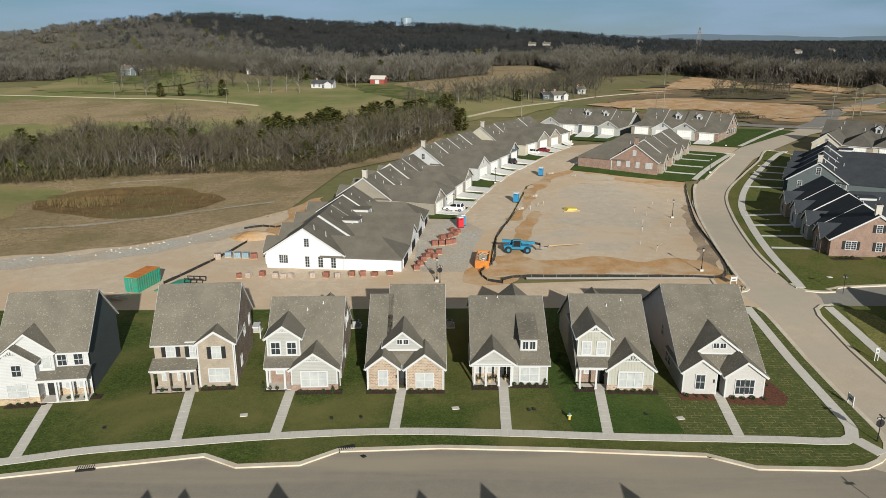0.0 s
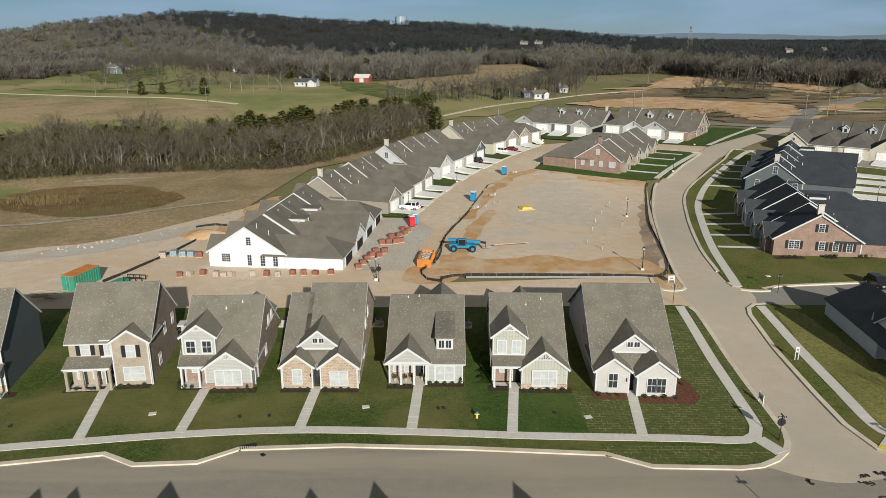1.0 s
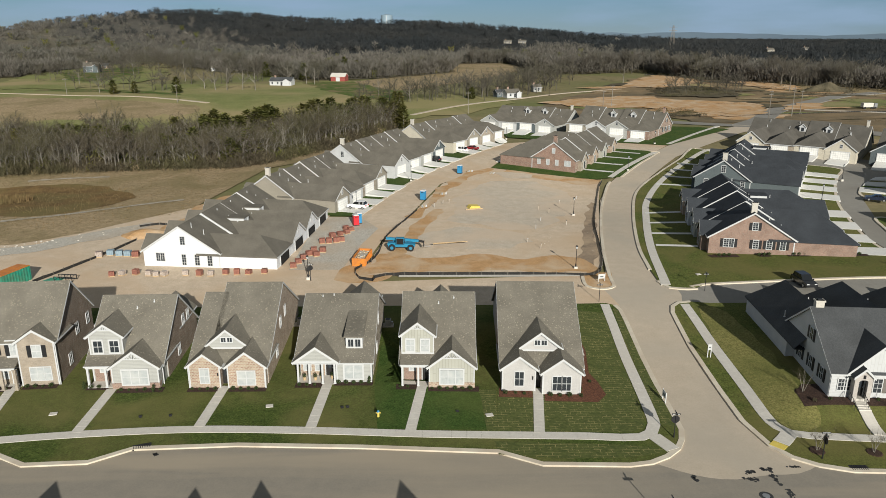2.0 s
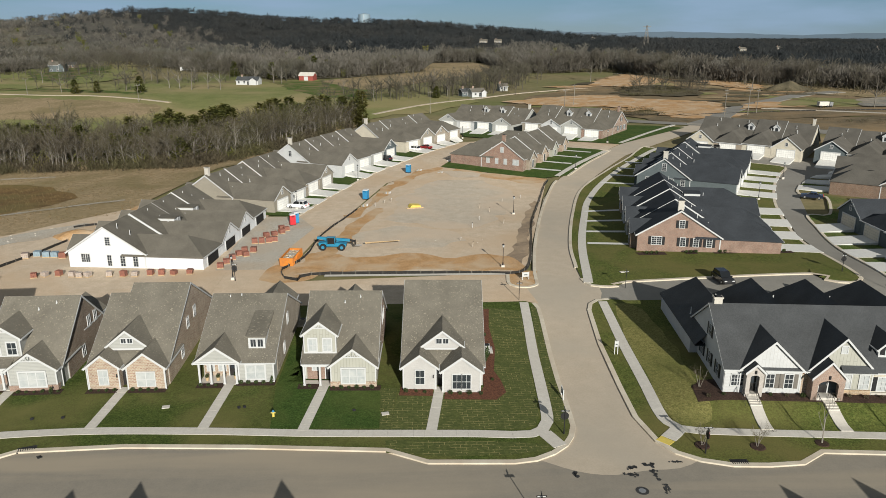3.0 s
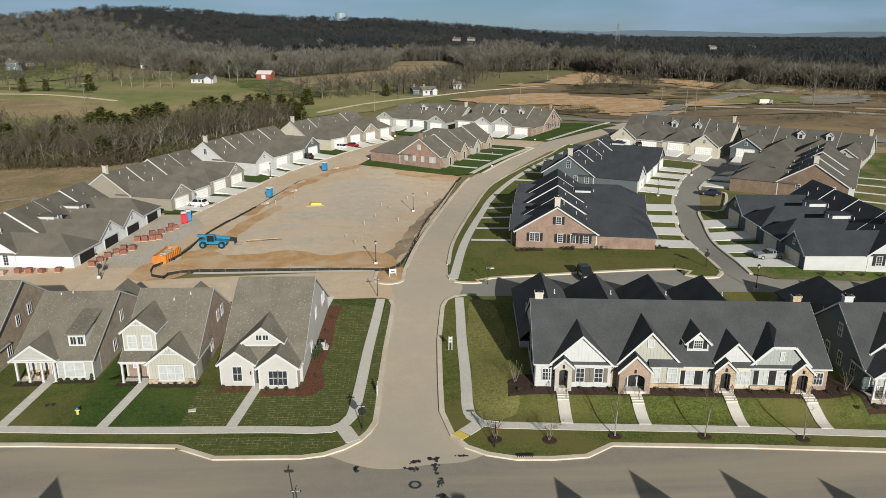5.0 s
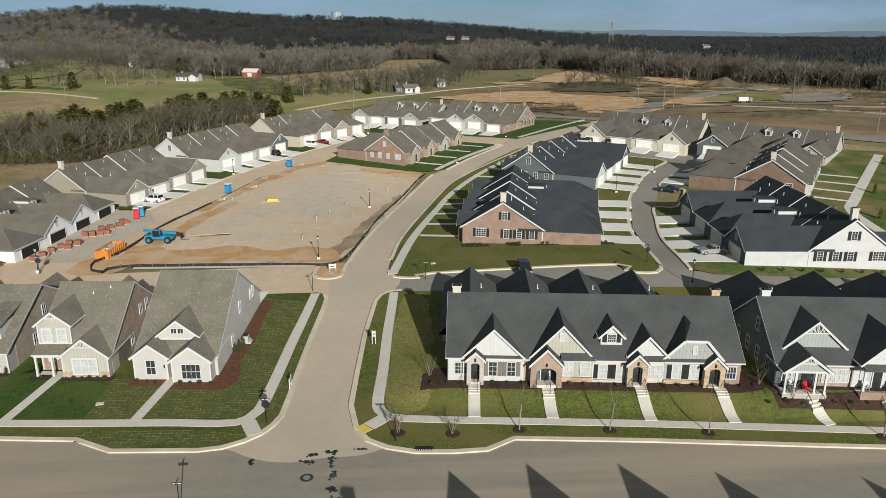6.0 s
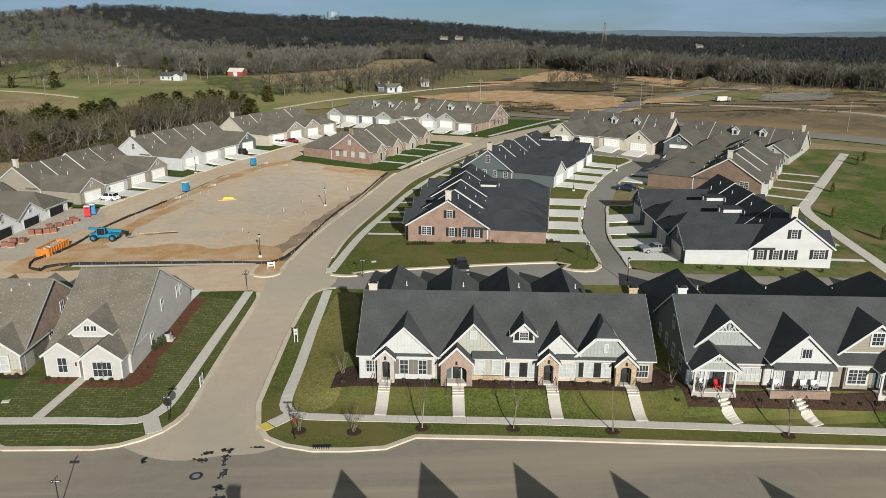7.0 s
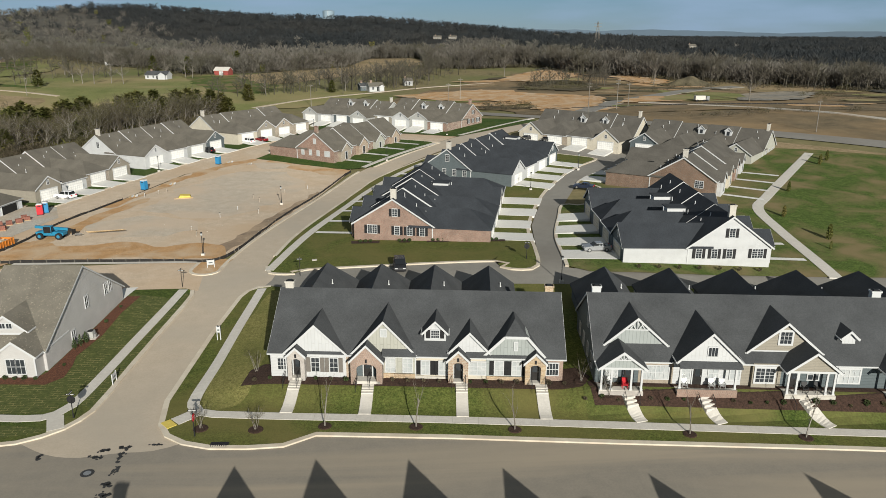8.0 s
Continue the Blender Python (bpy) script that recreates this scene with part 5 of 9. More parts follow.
window(r, 5.2, -0.52, 3.9, 0.8, 1.3, pane="blind")
pair(r, (6.7, 8.5), -0.02, 3.9, 0.95, 1.3, pane="glass")
shed_roof(r, 4.3, 9.8, -2.0, 0.05, 3.05, 3.75, "roof")
deck(r, 4.4, 9.6, -1.9, 0)
posts(r, (6.3, 7.9, 9.4), -1.75, 0.2, 2.75, None)
pair(r, (7.2, 8.7), -0.02, 1.0, 0.95, 1.4, pane="blind")
door(r, 5.2, -0.02, 0.2)
part("wall_base", Geo().box(5.9, -0.08, 0, 9.5, 0, 0.95), "stone", r)
downpipe(r, 9.58, -0.02, 0, 5.6)
# tan brick two-storey house
r = thing("house", pose(-34.0, 77.7, 0.1, 0, 0, 5), "tan brick two-storey house with black shutters and porch", "house", HOUSES)
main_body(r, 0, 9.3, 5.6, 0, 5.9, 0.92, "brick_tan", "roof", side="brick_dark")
fgable(r, 7.2, 2.1, -0.7, 5, 5.9, 0.68, "brick_tan", "roof")
part("bay_wall", Geo().box(3.65, -0.25, 3.3, 5.15, 0.05, 5.9), "white_lap", r)
window(r, 4.5, -0.27, 4.0, 0.6, 1.4, shutters="black")
window(r, 1.9, -0.02, 4.0, 0.95, 1.4, shutters="black")
window(r, 7.3, -0.72, 3.9, 0.95, 1.4, shutters="black")
window(r, 7.4, -0.72, 0.9, 2.3, 1.6, cols=3, rows=2)
shed_roof(r, -0.3, 5.1, -1.9, 0.05, 3.1, 3.8, "roof")
deck(r, -0.2, 5.0, -1.8, 0)
posts(r, (0.0, 1.8, 3.4, 4.9), -1.65, 0.2, 2.8, None, "brick_tan", 0.3)
pair(r, (1.1, 2.9), -0.02, 0.95, 0.9, 1.4)
door(r, 4.35, -0.02, 0.2)
side_windows(r, 9.36, 90, ((3, 1.2, 0.8, 1.3), (6, 4.0, 0.8, 1.3), (9.5, 4.0, 0.8, 1.3)))
downpipe(r, 9.42, -0.6, 0, 5.8)
part("rear_porch", Geo().box(9.3, 11.2, 2.6, 10.2, 13.0, 2.8).box(10.0, 12.7, -0.4, 10.15, 12.85, 2.6), "trim", r)


def cottage(label, x, y, heading, wall, lower, porch_wall, door_mat, hd, slope, width, gx, gh, ux, uh, pane2, side, rear, squeeze=1.0):
    """A house with a two-storey gable over its porch and a broad low gable beside it."""
    r = thing("house", pose(x, y, 0.15, 0, 0, heading) @ Matrix.Diagonal((squeeze, 1, 1, 1)), label, "house", HOUSES)
    main_body(r, 0, width, hd, 0.4, 3.0, slope, wall, "roof", inset=1.7, side=side)
    rear_gable(r, rear, 2.3, 0.4 + hd, 0.9 + 2 * hd, 4.5, 0.85, wall, "roof")
    fgable(r, ux, uh, 1.2, 7.5, 6.15, 0.72, wall, "roof", trussed=True)
    pair(r, (ux - 0.95, ux + 0.95), 1.18, 3.95, 1.0, 1.45, pane=pane2, trim=0.16)
    part("trim_band", Geo().box(ux - uh, 1.12, 3.6, ux + uh, 1.2, 3.78), "trim", r)
    shed_roof(r, -0.1, gx - gh + 0.1, -0.7, 1.25, 3.05, 3.62, "roof")
    deck(r, 0.0, gx - gh, -0.6, 1.2)
    posts(r, (0.2, 2.25), -0.45, 0.2, 2.95, None)
    part("porch_wall", Geo().box(0.3, 1.1, 0.2, 2.6, 1.18, 3.2), porch_wall, r)
    window(r, 1.4, 1.1, 1.5, 0.7, 1.0, trim=0.14)
    door(r, 3.2, 1.17, 0.2, 0, door_mat)
    fgable(r, gx, gh, -0.8, 6.5, 3.0, 0.72, wall, "roof", low=lower, low_h=0.85, trussed=True)
    window(r, gx, -0.88, 0.75, 2.9, 1.75, cols=3, rows=2, trim=0.17)
    downpipe(r, width + 0.02, 0.3, 0, 2.8)
    roof_pipes(r, ((width * 0.72, 0.4 + hd - 0.8, 3.0 + slope * (hd - 0.8)), (width * 0.5, 0.4 + hd - 1.5, 3 + slope * (hd - 1.5))))
    return r


r = cottage("greige sided cottage with white truss gables and stone base", -20.9, 77.3, 2, "grey_lap", "brick", "brick", "door_red", 7.1, 0.82, 8.6, 5.75, 2.7, 2.0, 1.95, "glass", "brick_dark", 6.0)
side_windows(r, 8.67, 90, ((6.5, 1.2, 0.8, 1.3), (9.0, 4.2, 0.8, 1.3), (11, 4.2, 0.8, 1.3)))
# rubble stone house with twin gables
r = thing("house", pose(-8.9, 76.65, 0.15, 0, 0, 0.5), "rubble stone house with twin gables and grey shingle roof", "house", HOUSES)
main_body(r, 2.4, 9.0, 10.4, 1.2, 3.0, 0.605, "grey_lap", "roof", side="stone_mix")
main_body(r, 0, 2.4, 9.0, 1.2, 3.0, 0.605, "grey_lap", "roof", rakes=(True, False))
fgable(r, 1.85, 1.8, 0.1, 6, 3.15, 0.78, "stone_mix", "roof")
fgable(r, 6.75, 2.2, 0.0, 6.5, 3.1, 0.78, "stone_mix", "roof")
fgable(r, 4.1, 2.15, 2.3, 5, 4.9, 0.82, "grey_lap", "roof", zb=4.2, hung=True)
side_windows(r, 9.07, 90, ((6.5, 1.2, 0.8, 1.3), (9.5, 4.0, 0.8, 1.3), (12.6, 4.4, 0.8, 1.3)))
pair(r, (3.75, 4.5), 2.28, 5.05, 0.55, 0.55, pane="glass", cols=2, rows=1)
window(r, 1.85, 0.08, 0.8, 1.0, 1.8)
window(r, 6.75, -0.02, 0.6, 2.0, 1.7, cols=2, rows=2)
door(r, 4.1, 1.17, 0.2, w=0.9)
window(r, 4.1, 1.17, 2.35, 0.8, 0.35, cols=1, rows=1, pane="glass")
part("wall_lantern", Geo().box(3.35, 0.0, 1.7, 3.47, 0.1, 2.1), "black", r)
downpipe(r, 0.0, 0.08, 0, 3.0)
downpipe(r, 9.0, -0.02, 0, 2.9)
# grey house with a gabled porch and a flat dormer
r = thing("house", pose(3.55, 78.0, 0.15, 0, 0, -0.5), "grey sided house with white gabled porch and dormer", "house", HOUSES)
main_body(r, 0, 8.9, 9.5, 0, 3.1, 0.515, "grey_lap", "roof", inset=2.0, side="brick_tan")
rear_gable(r, 6.2, 2.2, 9.5, 19.4, 4.3, 0.85, "grey_lap", "roof")
part("front_wall", Geo().box(4.7, 0.0, -0.5, 8.9, 2.1, 3.2), "grey_lap", r)
part("corner_board", Geo().box(8.78, -0.04, -0.5, 8.94, 0.1, 3.1), "trim", r)
part("corner_board", Geo().box(4.68, -0.04, -0.5, 4.84, 0.1, 3.1), "trim", r)
fgable(r, 2.4, 2.45, -0.5, 6, 3.3, 0.72, "grey_lap", "roof", hung=True)
deck(r, 0, 4.7, -0.45, 2.0)
posts(r, (0.2, 1.55, 3.1, 4.55), -0.3, 0.2, 3.1, None, "trim", 0.22)
part("porch_wall", Geo().box(0.1, 1.9, 0.2, 4.7, 2.0, 3.2), "stone_mix", r)
door(r, 3.65, 1.9, 0.2)
pair(r, (0.9, 2.3), 1.9, 0.9, 0.8, 1.4)
window(r, 6.75, -0.02, 0.75, 2.1, 1.7, cols=2, rows=2, trim=0.2)
part("dormer_wall", Geo().box(5.75, 1.5, 3.6, 7.75, 4.9, 5.6), "trim", r)
part("dormer_roof", Geo().prism([(1.2, 5.6), (6.9, 6.75), (6.9, 6.6), (1.2, 5.45)], 5.55, 7.95, "x"), "roof", r)
pair(r, (6.35, 7.2), 1.48, 4.2, 0.62, 0.95, pane="glass", cols=2, rows=1)
roof_pipes(r, ((3.4, 9.2, 7.8), (2, 9.0, 7.7)))
side_windows(r, 8.97, 90, ((6.5, 1.2, 0.8, 1.3), (9.5, 4.0, 0.8, 1.3)))
r = cottage("sage sided cottage with white truss gables and stone base", 16.0, 77.5, -1.5, "sage", "stone_mix", "brick", "door", 8.3, 0.69, 9.4, 6.55, 2.9, 2.1, 2.1, "blind", "brick", 4.8, 0.92)
side_windows(r, 9.47, 90, ((6.5, 1.2, 0.8, 1.3), (10.0, 3.9, 0.8, 1.3), (12, 3.9, 0.8, 1.3)))
# white corner house
r = thing("house", pose(27.85, 75.4, 0.15, 0, 0, -2), "white painted brick corner house with twin gables", "house", HOUSES)
main_body(r, 0, 9.35, 10.8, 1.4, 3.0, 0.61, "white_brick", "roof", side="white_brick")
fgable(r, 1.95, 1.95, 0.3, 7, 3.2, 0.75, "white_brick", "roof")
fgable(r, 6.85, 2.22, -0.4, 7.5, 3.05, 0.75, "white_brick", "roof")
fgable(r, 4.6, 2.3, 2.6, 5.5, 4.9, 0.78, "white_brick", "roof", zb=4.3, hung=True)
pair(r, (4.2, 5.0), 2.58, 5.05, 0.62, 0.6, pane="glass", cols=2, rows=1)
window(r, 2.0, 0.28, 0.9, 1.0, 1.75, pane="glass", cols=2, rows=2)
pair(r, (6.3, 7.4), -0.42, 0.7, 0.98, 1.75, pane="glass", cols=2, rows=2)
door(r, 4.3, 1.38, 0.2, w=0.9)
part("wall_lantern", Geo().box(3.5, 0.18, 1.7, 3.62, 0.3, 2.1), "black", r)
downpipe(r, 4.72, -0.32, 0, 2.9)
side_windows(r, 9.42, 90, ((8.0, 1.1, 0.8, 1.3), (12.3, 3.9, 0.8, 1.5), (18.0, 3.6, 0.8, 1.5), (19.3, 3.6, 0.8, 1.5)))
side_windows(r, -0.02, -90, ((6.0, 1.1, 0.8, 1.3), (7.2, 1.1, 0.8, 1.3), (10, 3.6, 0.7, 1.2)))

# ---------- the two front terraces on the bank ----------
TERR = "front terraces"


def terrace_front(x, y, heading, length, hd, z, slope, label, centres, end_wall, squeeze=1.0):
    r = thing("terrace_house", pose(x, y, z, 0, 0, heading) @ Matrix.Diagonal((squeeze, 1, 1, 1)), label, "terrace", TERR)
    main_body(r, 0, length, hd, 0, 3.05, slope, "cream", "roof_dark", zb=-1.6)
    part("side_wall", Geo().prism([(0.02, -1.6), (2 * hd - 0.02, -1.6), (2 * hd - 0.02, 3.05), (hd, 3.0 + slope * hd), (0.02, 3.05)], -0.06, 0.0, "x"), end_wall, r)
    for i, c in enumerate(centres):
        m = pose(c, 2 * hd - 4.0, 0)
        part("wing_wall", Geo().box(-3.6, 0, -1.6, 3.6, 15, 2.8), ("white_lap" if end_wall == "white_lap" and not i else "slate", "cream")[i % 2], r, "", m)
        part("wing_roof", hip_end(3.6, -3, 15, 2.8, 1.0, 0.3), "roof_dark", r, "", m)
        garage_door(r, c, 2 * hd + 11.05, -0.4, 180, "garage")
        for dx, dy, h in ((-2.6, 4, 0.9), (1.5, 7, 0.6), (2.8, 3, 0.5)):
            vent_pipe(r, c + dx, 2 * hd - 4 + dy, 2.8 + 1.0 * (3.6 - abs(dx)), h)
    for k in range(4):
        side = 2.2 + 3.0 * k
        window(r, -0.07, side, 0.9, 0.8, 1.5, -90, 2, 2, "glass", shutters="black" if end_wall == "white_lap" else "")
    window(r, -0.07, hd - 1.0, 4.2, 0.8, 1.4, -90, 2, 2, "glass", shutters="black" if end_wall == "white_lap" else "")
    return r


def arch_porch(r, xc, half, ze, slope, wall, y0=-0.7, opening=0.65, zt=2.45, door_mat="door"):
    """A small gabled porch with an arched way in."""
    zb = -1.6
    m = pose(xc, y0, 0)
    zr = ze + slope * half
    arch = [(opening * math.cos(a), zt - opening * 0.55 + opening * 0.55 * math.sin(a)) for a in [math.pi * k / 8 for k in range(9)]]
    pts = [(-half, zb), (-opening, zb), *arch[::-1], (opening, zb), (half, zb), (half, ze), (0, zr), (-half, ze)]
    part("porch_wall", Geo().prism(pts, 0, 0.3, "y"), wall, r, "", m)
    for sx in (-half, half - 0.25):
        part("porch_side", Geo().box(sx, 0.3, zb, sx + 0.25, -y0, ze), wall, r, "", m)
    part("porch_floor", Geo().box(-half + 0.25, 0.0, zb, half - 0.25, -y0, 0.15), "concrete", r, "", m)
    gable_roof(r, half, 0, 3.5, ze, slope, "roof_dark", m, 0.25, (0.2, 0.0), (True, False), False)
    # slate-coloured back panel: the recess's shade put into its colour
    part("porch_shade_back", Geo().box(-half + 0.25, -y0 - 0.12, 0.15, half - 0.25, -y0 - 0.03, ze), "slate", r, "", m)
    door(r, xc, -0.14, 0.15, 0, door_mat)
    part("porch_lantern", Geo().box(-0.1, -0.12, zt + 0.2, 0.1, 0.02, zt + 0.6), "black", r, "", m)


def front_windows(r, spots, **kw):
    for x, z, w, h in spots:
        window(r, x, -0.02 + kw.get("dy", 0), z, w, h, cols=2 if w < 1.4 else 4, rows=3, **{k: v for k, v in kw.items() if k != "dy"})


def stone_foot(r, x0, x1, h, mat="stone", y=-0.02):
    part("wall_base", Geo().box(x0, y - 0.08, -1.6, x1, y, h).box(x0, y - 0.12, h - 0.06, x1, y, h), mat, r)


t1 = terrace_front(64.25, 71.95, -4.95, 33.7, 7.0, 1.62, 0.69, "terrace of four brick, stone and white fronts with charcoal roof", (2.5, 10.3, 17.9, 25.6), "white_lap", 0.967)
# first dwelling: white brick
fgable(t1, 5.25, 3.5, -0.12, 6.5, 3.0, 0.93, "white", "roof_dark", zb=-1.6)
part("front_wall", Geo().box(0, -0.08, -1.6, 2.2, 0, 3.0), "white_lap", t1)
window(t1, 1.5, -0.1, 0.75, 1.35, 1.35, cols=4, rows=3, pane="glass")
arch_porch(t1, 3.15, 0.98, 2.95, 0.9, "brick_wash", -1.0, 0.5)
front_windows(t1, ((5.2, 0.6, 0.9, 1.65), (7.35, 0.6, 0.9, 1.65)), pane="glass", shutters="brownpaint", dy=-0.12)
stone_foot(t1, 8.7, 9.6, 2.9, "stone_mix")
# second: brown brick porch and sage gable
fgable(t1, 13.15, 3.7, -0.05, 6.8, 3.0, 1.03, "sage", "roof_dark", zb=-1.6)
part("band_roof", Geo().prism([(-0.75, 3.0), (0.0, 3.55), (0.0, 3.35), (-0.75, 2.85)], 13.0, 16.9, "x"), "roof_dark", t1)
arch_porch(t1, 11.3, 1.8, 2.7, 1.0, "brick_rose", -1.4, 1.15, 2.2)
front_windows(t1, ((13.9, 0.75, 1.0, 1.6), (15.9, 0.75, 1.0, 1.6)), pane="blind", dy=-0.06)
window(t1, 13.15, -0.07, 5.0, 0.6, 0.8, cols=1, rows=1)
stone_foot(t1, 13.1, 16.8, 0.55, y=-0.06)
# third: cream with a dormer
fgable(t1, 19.0, 1.25, 1.3, 4.5, 5.2, 0.95, "white", "roof_dark", zb=4.0, hung=True)
window(t1, 19.0, 1.28, 4.35, 0.9, 0.9, cols=4, rows=3, pane="glass", shutters="black")
front_windows(t1, ((17.95, 0.5, 0.9, 1.6), (20.0, 0.5, 0.9, 1.6)), pane="blind", shutters="black")
stone_foot(t1, 16.9, 20.6, 0.3, "chimney")
fgable(t1, 23.0, 2.1, -0.05, 5.5, 3.6, 1.0, "white", "roof_dark", zb=3.3, hung=True)
part("band_roof", Geo().prism([(-0.6, 3.0), (0.0, 3.45), (0.0, 3.25), (-0.6, 2.85)], 22.6, 25.0, "x"), "roof_dark", t1)
arch_porch(t1, 21.75, 1.15, 2.8, 0.95, "stone_mix", -1.0, 0.55, 2.4)
window(t1, 23.9, -0.02, 0.6, 1.9, 1.5, cols=4, rows=3)
# fourth: grey clipped gable
part("gable_wall", Geo().prism([(24.95, -1.6), (31.2, -1.6), (31.2, 3.2), (29.5, 5.2), (27.0, 5.2), (24.95, 3.2)], -0.1, 4.5, "y"), "grey", t1)
part("gable_roof", Geo().add([(24.5, -0.4, 2.95), (26.95, -0.4, 5.4), (29.55, -0.4, 5.4), (31.65, -0.4, 2.95), (24.5, 1.5, 2.95), (31.65, 1.5, 2.95), (28.2, 4.4, 6.5), (28.2, 2.2, 6.45)],
     [(0, 1, 7, 6, 4), (1, 2, 7), (2, 3, 5, 6, 7)]), "roof_dark", t1)
part("rake_board", Geo().beam((24.6, -0.38, 2.95), (27.0, -0.38, 5.3), 0.1, 0.3).beam((27.0, -0.38, 5.27), (29.5, -0.38, 5.27), 0.1, 0.3).beam((29.5, -0.38, 5.3), (31.6, -0.38, 2.95), 0.1, 0.3), "trim", t1)
front_windows(t1, ((26.4, 0.7, 0.95, 1.6), (28.4, 0.7, 0.95, 1.6)), pane="blind", shutters="black", dy=-0.1)
window(t1, 28.25, -0.12, 3.7, 0.3, 0.9, cols=1, rows=1)
stone_foot(t1, 25.0, 29.4, 0.5, y=-0.1)
arch_porch(t1, 30.5, 1.15, 2.7, 0.95, "stone", -1.0, 0.6, 2.3)
part("front_wall", Geo().box(31.6, -0.1, -1.6, 33.7, 0, 3.0), "brick_rose", t1)
window(t1, 32.5, -0.12, 0.8, 1.3, 1.4, cols=4, rows=2, pane="glass")
chimney(t1, 0.8, 7.2, 7.0, 8.75)
chimney(t1, 32.6, 7.6, 7.0, 8.6, "stone")

t2 = terrace_front(100.0, 67.7, -4.95, 42.0, 7.0, 2.15, 0.69, "terrace with sage, white and slate gables and open porches", (4.3, 13.0, 21.4, 29.8, 38.0), "slate")


def open_porch(r, xc, half, y0, ze, slope, wall, posts_x, skirt, y1=0.3):
    fgable(r, xc, half, y0, 4.5, ze, slope, wall, "roof_dark", zb=ze - 0.3, hung=True, trussed=wall == "grey")
    part("porch_floor", Geo().box(xc - half, y0, -1.6, xc + half, y1, 0.1), "concrete", r)
    part("porch_skirt", Geo().box(xc - half - 0.05, y0 - 0.08, -1.6, xc + half + 0.05, y0, 0.02), skirt, r)
    posts(r, posts_x, y0 + 0.2, 0.1, ze - 0.3, None, "trim", 0.2)
    g = Geo()
    for a, b in zip(posts_x[:-1], posts_x[1:]):
        if b - a > 1.2:
            continue
        g.box(a, y0 + 0.17, 0.95, b, y0 + 0.22, 1.0)
        n = int((b - a) / 0.13)
        for i in range(n):
            x = a + (i + 0.5) * (b - a) / n
            g.box(x - 0.012, y0 + 0.18, 0.15, x + 0.012, y0 + 0.205, 0.95)
    if g.v:
        part("porch_railing", g, "black", r)


part("front_wall", Geo().box(0, -0.06, -1.6, 4.6, 0, 3.0), "slate", t2)
open_porch(t2, 2.45, 2.3, -1.9, 2.9, 0.75, "grey", (0.35, 1.4, 3.5, 4.6), "brick_wash")
window(t2, 1.5, -0.08, 0.8, 1.6, 1.4, cols=4, rows=3)
door(t2, 3.5, -0.08, 0.1)
fgable(t2, 4.4, 3.2, 1.4, 6, 4.3, 0.9, "grey", "roof_dark", zb=3.9, hung=True, trussed=True)
part("front_wall", Geo().box(4.6, -0.1, -1.6, 8.3, 0, 3.0), "brick_tan", t2)
window(t2, 6.4, -0.12, 0.7, 2.8, 1.5, cols=6, rows=2)
part("front_wall", Geo().box(8.3, -0.08, -1.6, 15.6, 0, 3.05), "white_lap", t2)
fgable(t2, 11.7, 3.2, -1.2, 6.5, 3.6, 0.95, "white", "roof_dark", zb=3.4, hung=True)
part("band_roof", Geo().prism([(-2.0, 3.0), (-1.2, 3.45), (-1.2, 3.25), (-2.0, 2.85)], 8.4, 15.0, "x"), "roof_dark", t2)
part("porch_floor", Geo().box(8.4, -1.9, -1.6, 14.6, 0, 0.1), "concrete", t2)
part("porch_skirt", Geo().box(8.35, -2.0, -1.6, 14.65, -1.9, 0.45), "brick", t2)
posts(t2, (8.6, 14.4), -1.75, 0.5, 2.9, None, "trim", 0.2)
window(t2, 11.9, -1.22, 4.0, 0.95, 1.0, cols=3, rows=1, pane="glass")
door(t2, 10.9, -0.1, 0.1)
pair(t2, (9.6, 12.6, 14.9), -0.1, 0.8, 1.0, 1.4, pane="blind")
part("front_wall", Geo().box(15.6, -0.1, -1.6, 19.8, 0, 3.0), "tan", t2)
part("bay_window", Geo().box(16.6, -0.5, -1.6, 19.2, 0, 2.9), "tan", t2)
window(t2, 17.9, -0.52, 0.8, 1.9, 1.6, cols=4, rows=4, pane="glass", trim=0.2)
stone_foot(t2, 16.55, 19.25, -0.1, "chimney", -0.5)
fgable(t2, 20.2, 3.8, 0.9, 6.2, 3.9, 0.85, "tan", "roof_dark", zb=3.7, hung=True)
window(t2, 20.2, 0.88, 4.7, 1.2, 1.35, cols=3, rows=3, pane="glass", trim=0.2)
part("front_wall", Geo().box(19.8, -0.08, -1.6, 25.0, 0, 3.0), "slate", t2)
open_porch(t2, 22.3, 2.6, -1.9, 2.95, 0.78, "tan", (19.9, 20.8, 23.9, 24.7), "chimney")
door(t2, 21.2, -0.1, 0.1)
window(t2, 23.2, -0.1, 1.0, 1.1, 1.2, pane="glass")
part("front_wall", Geo().box(25.0, -0.06, -1.6, 31.0, 0, 3.0), "slate", t2)
window(t2, 27.0, -0.08, 0.75, 2.1, 1.5, cols=4, rows=2, trim=0.18)
stone_foot(t2, 25.0, 30.0, 0.0, "brick")
fgable(t2, 27.4, 0.7, 1.9, 3, 5.3, 0.9, "white", "roof_dark", zb=4.3, hung=True)
fgable(t2, 33.4, 3.4, -1.9, 6, 2.95, 0.78, "grey", "roof_dark", zb=2.7, hung=True)
part("porch_floor", Geo().box(30.4, -1.9, -1.6, 36.8, 0, 0.1), "concrete", t2)
part("porch_skirt", Geo().box(30.35, -2.0, -1.6, 36.8, -1.9, 0.0), "brick", t2)
posts(t2, (30.6, 31.6, 35.2, 36.6), -1.7, 0.1, 2.7, None, "trim", 0.2)
door(t2, 31.6, -0.1, 0.1)
pair(t2, (33.4, 35), -0.1, 0.8, 1.0, 1.4)
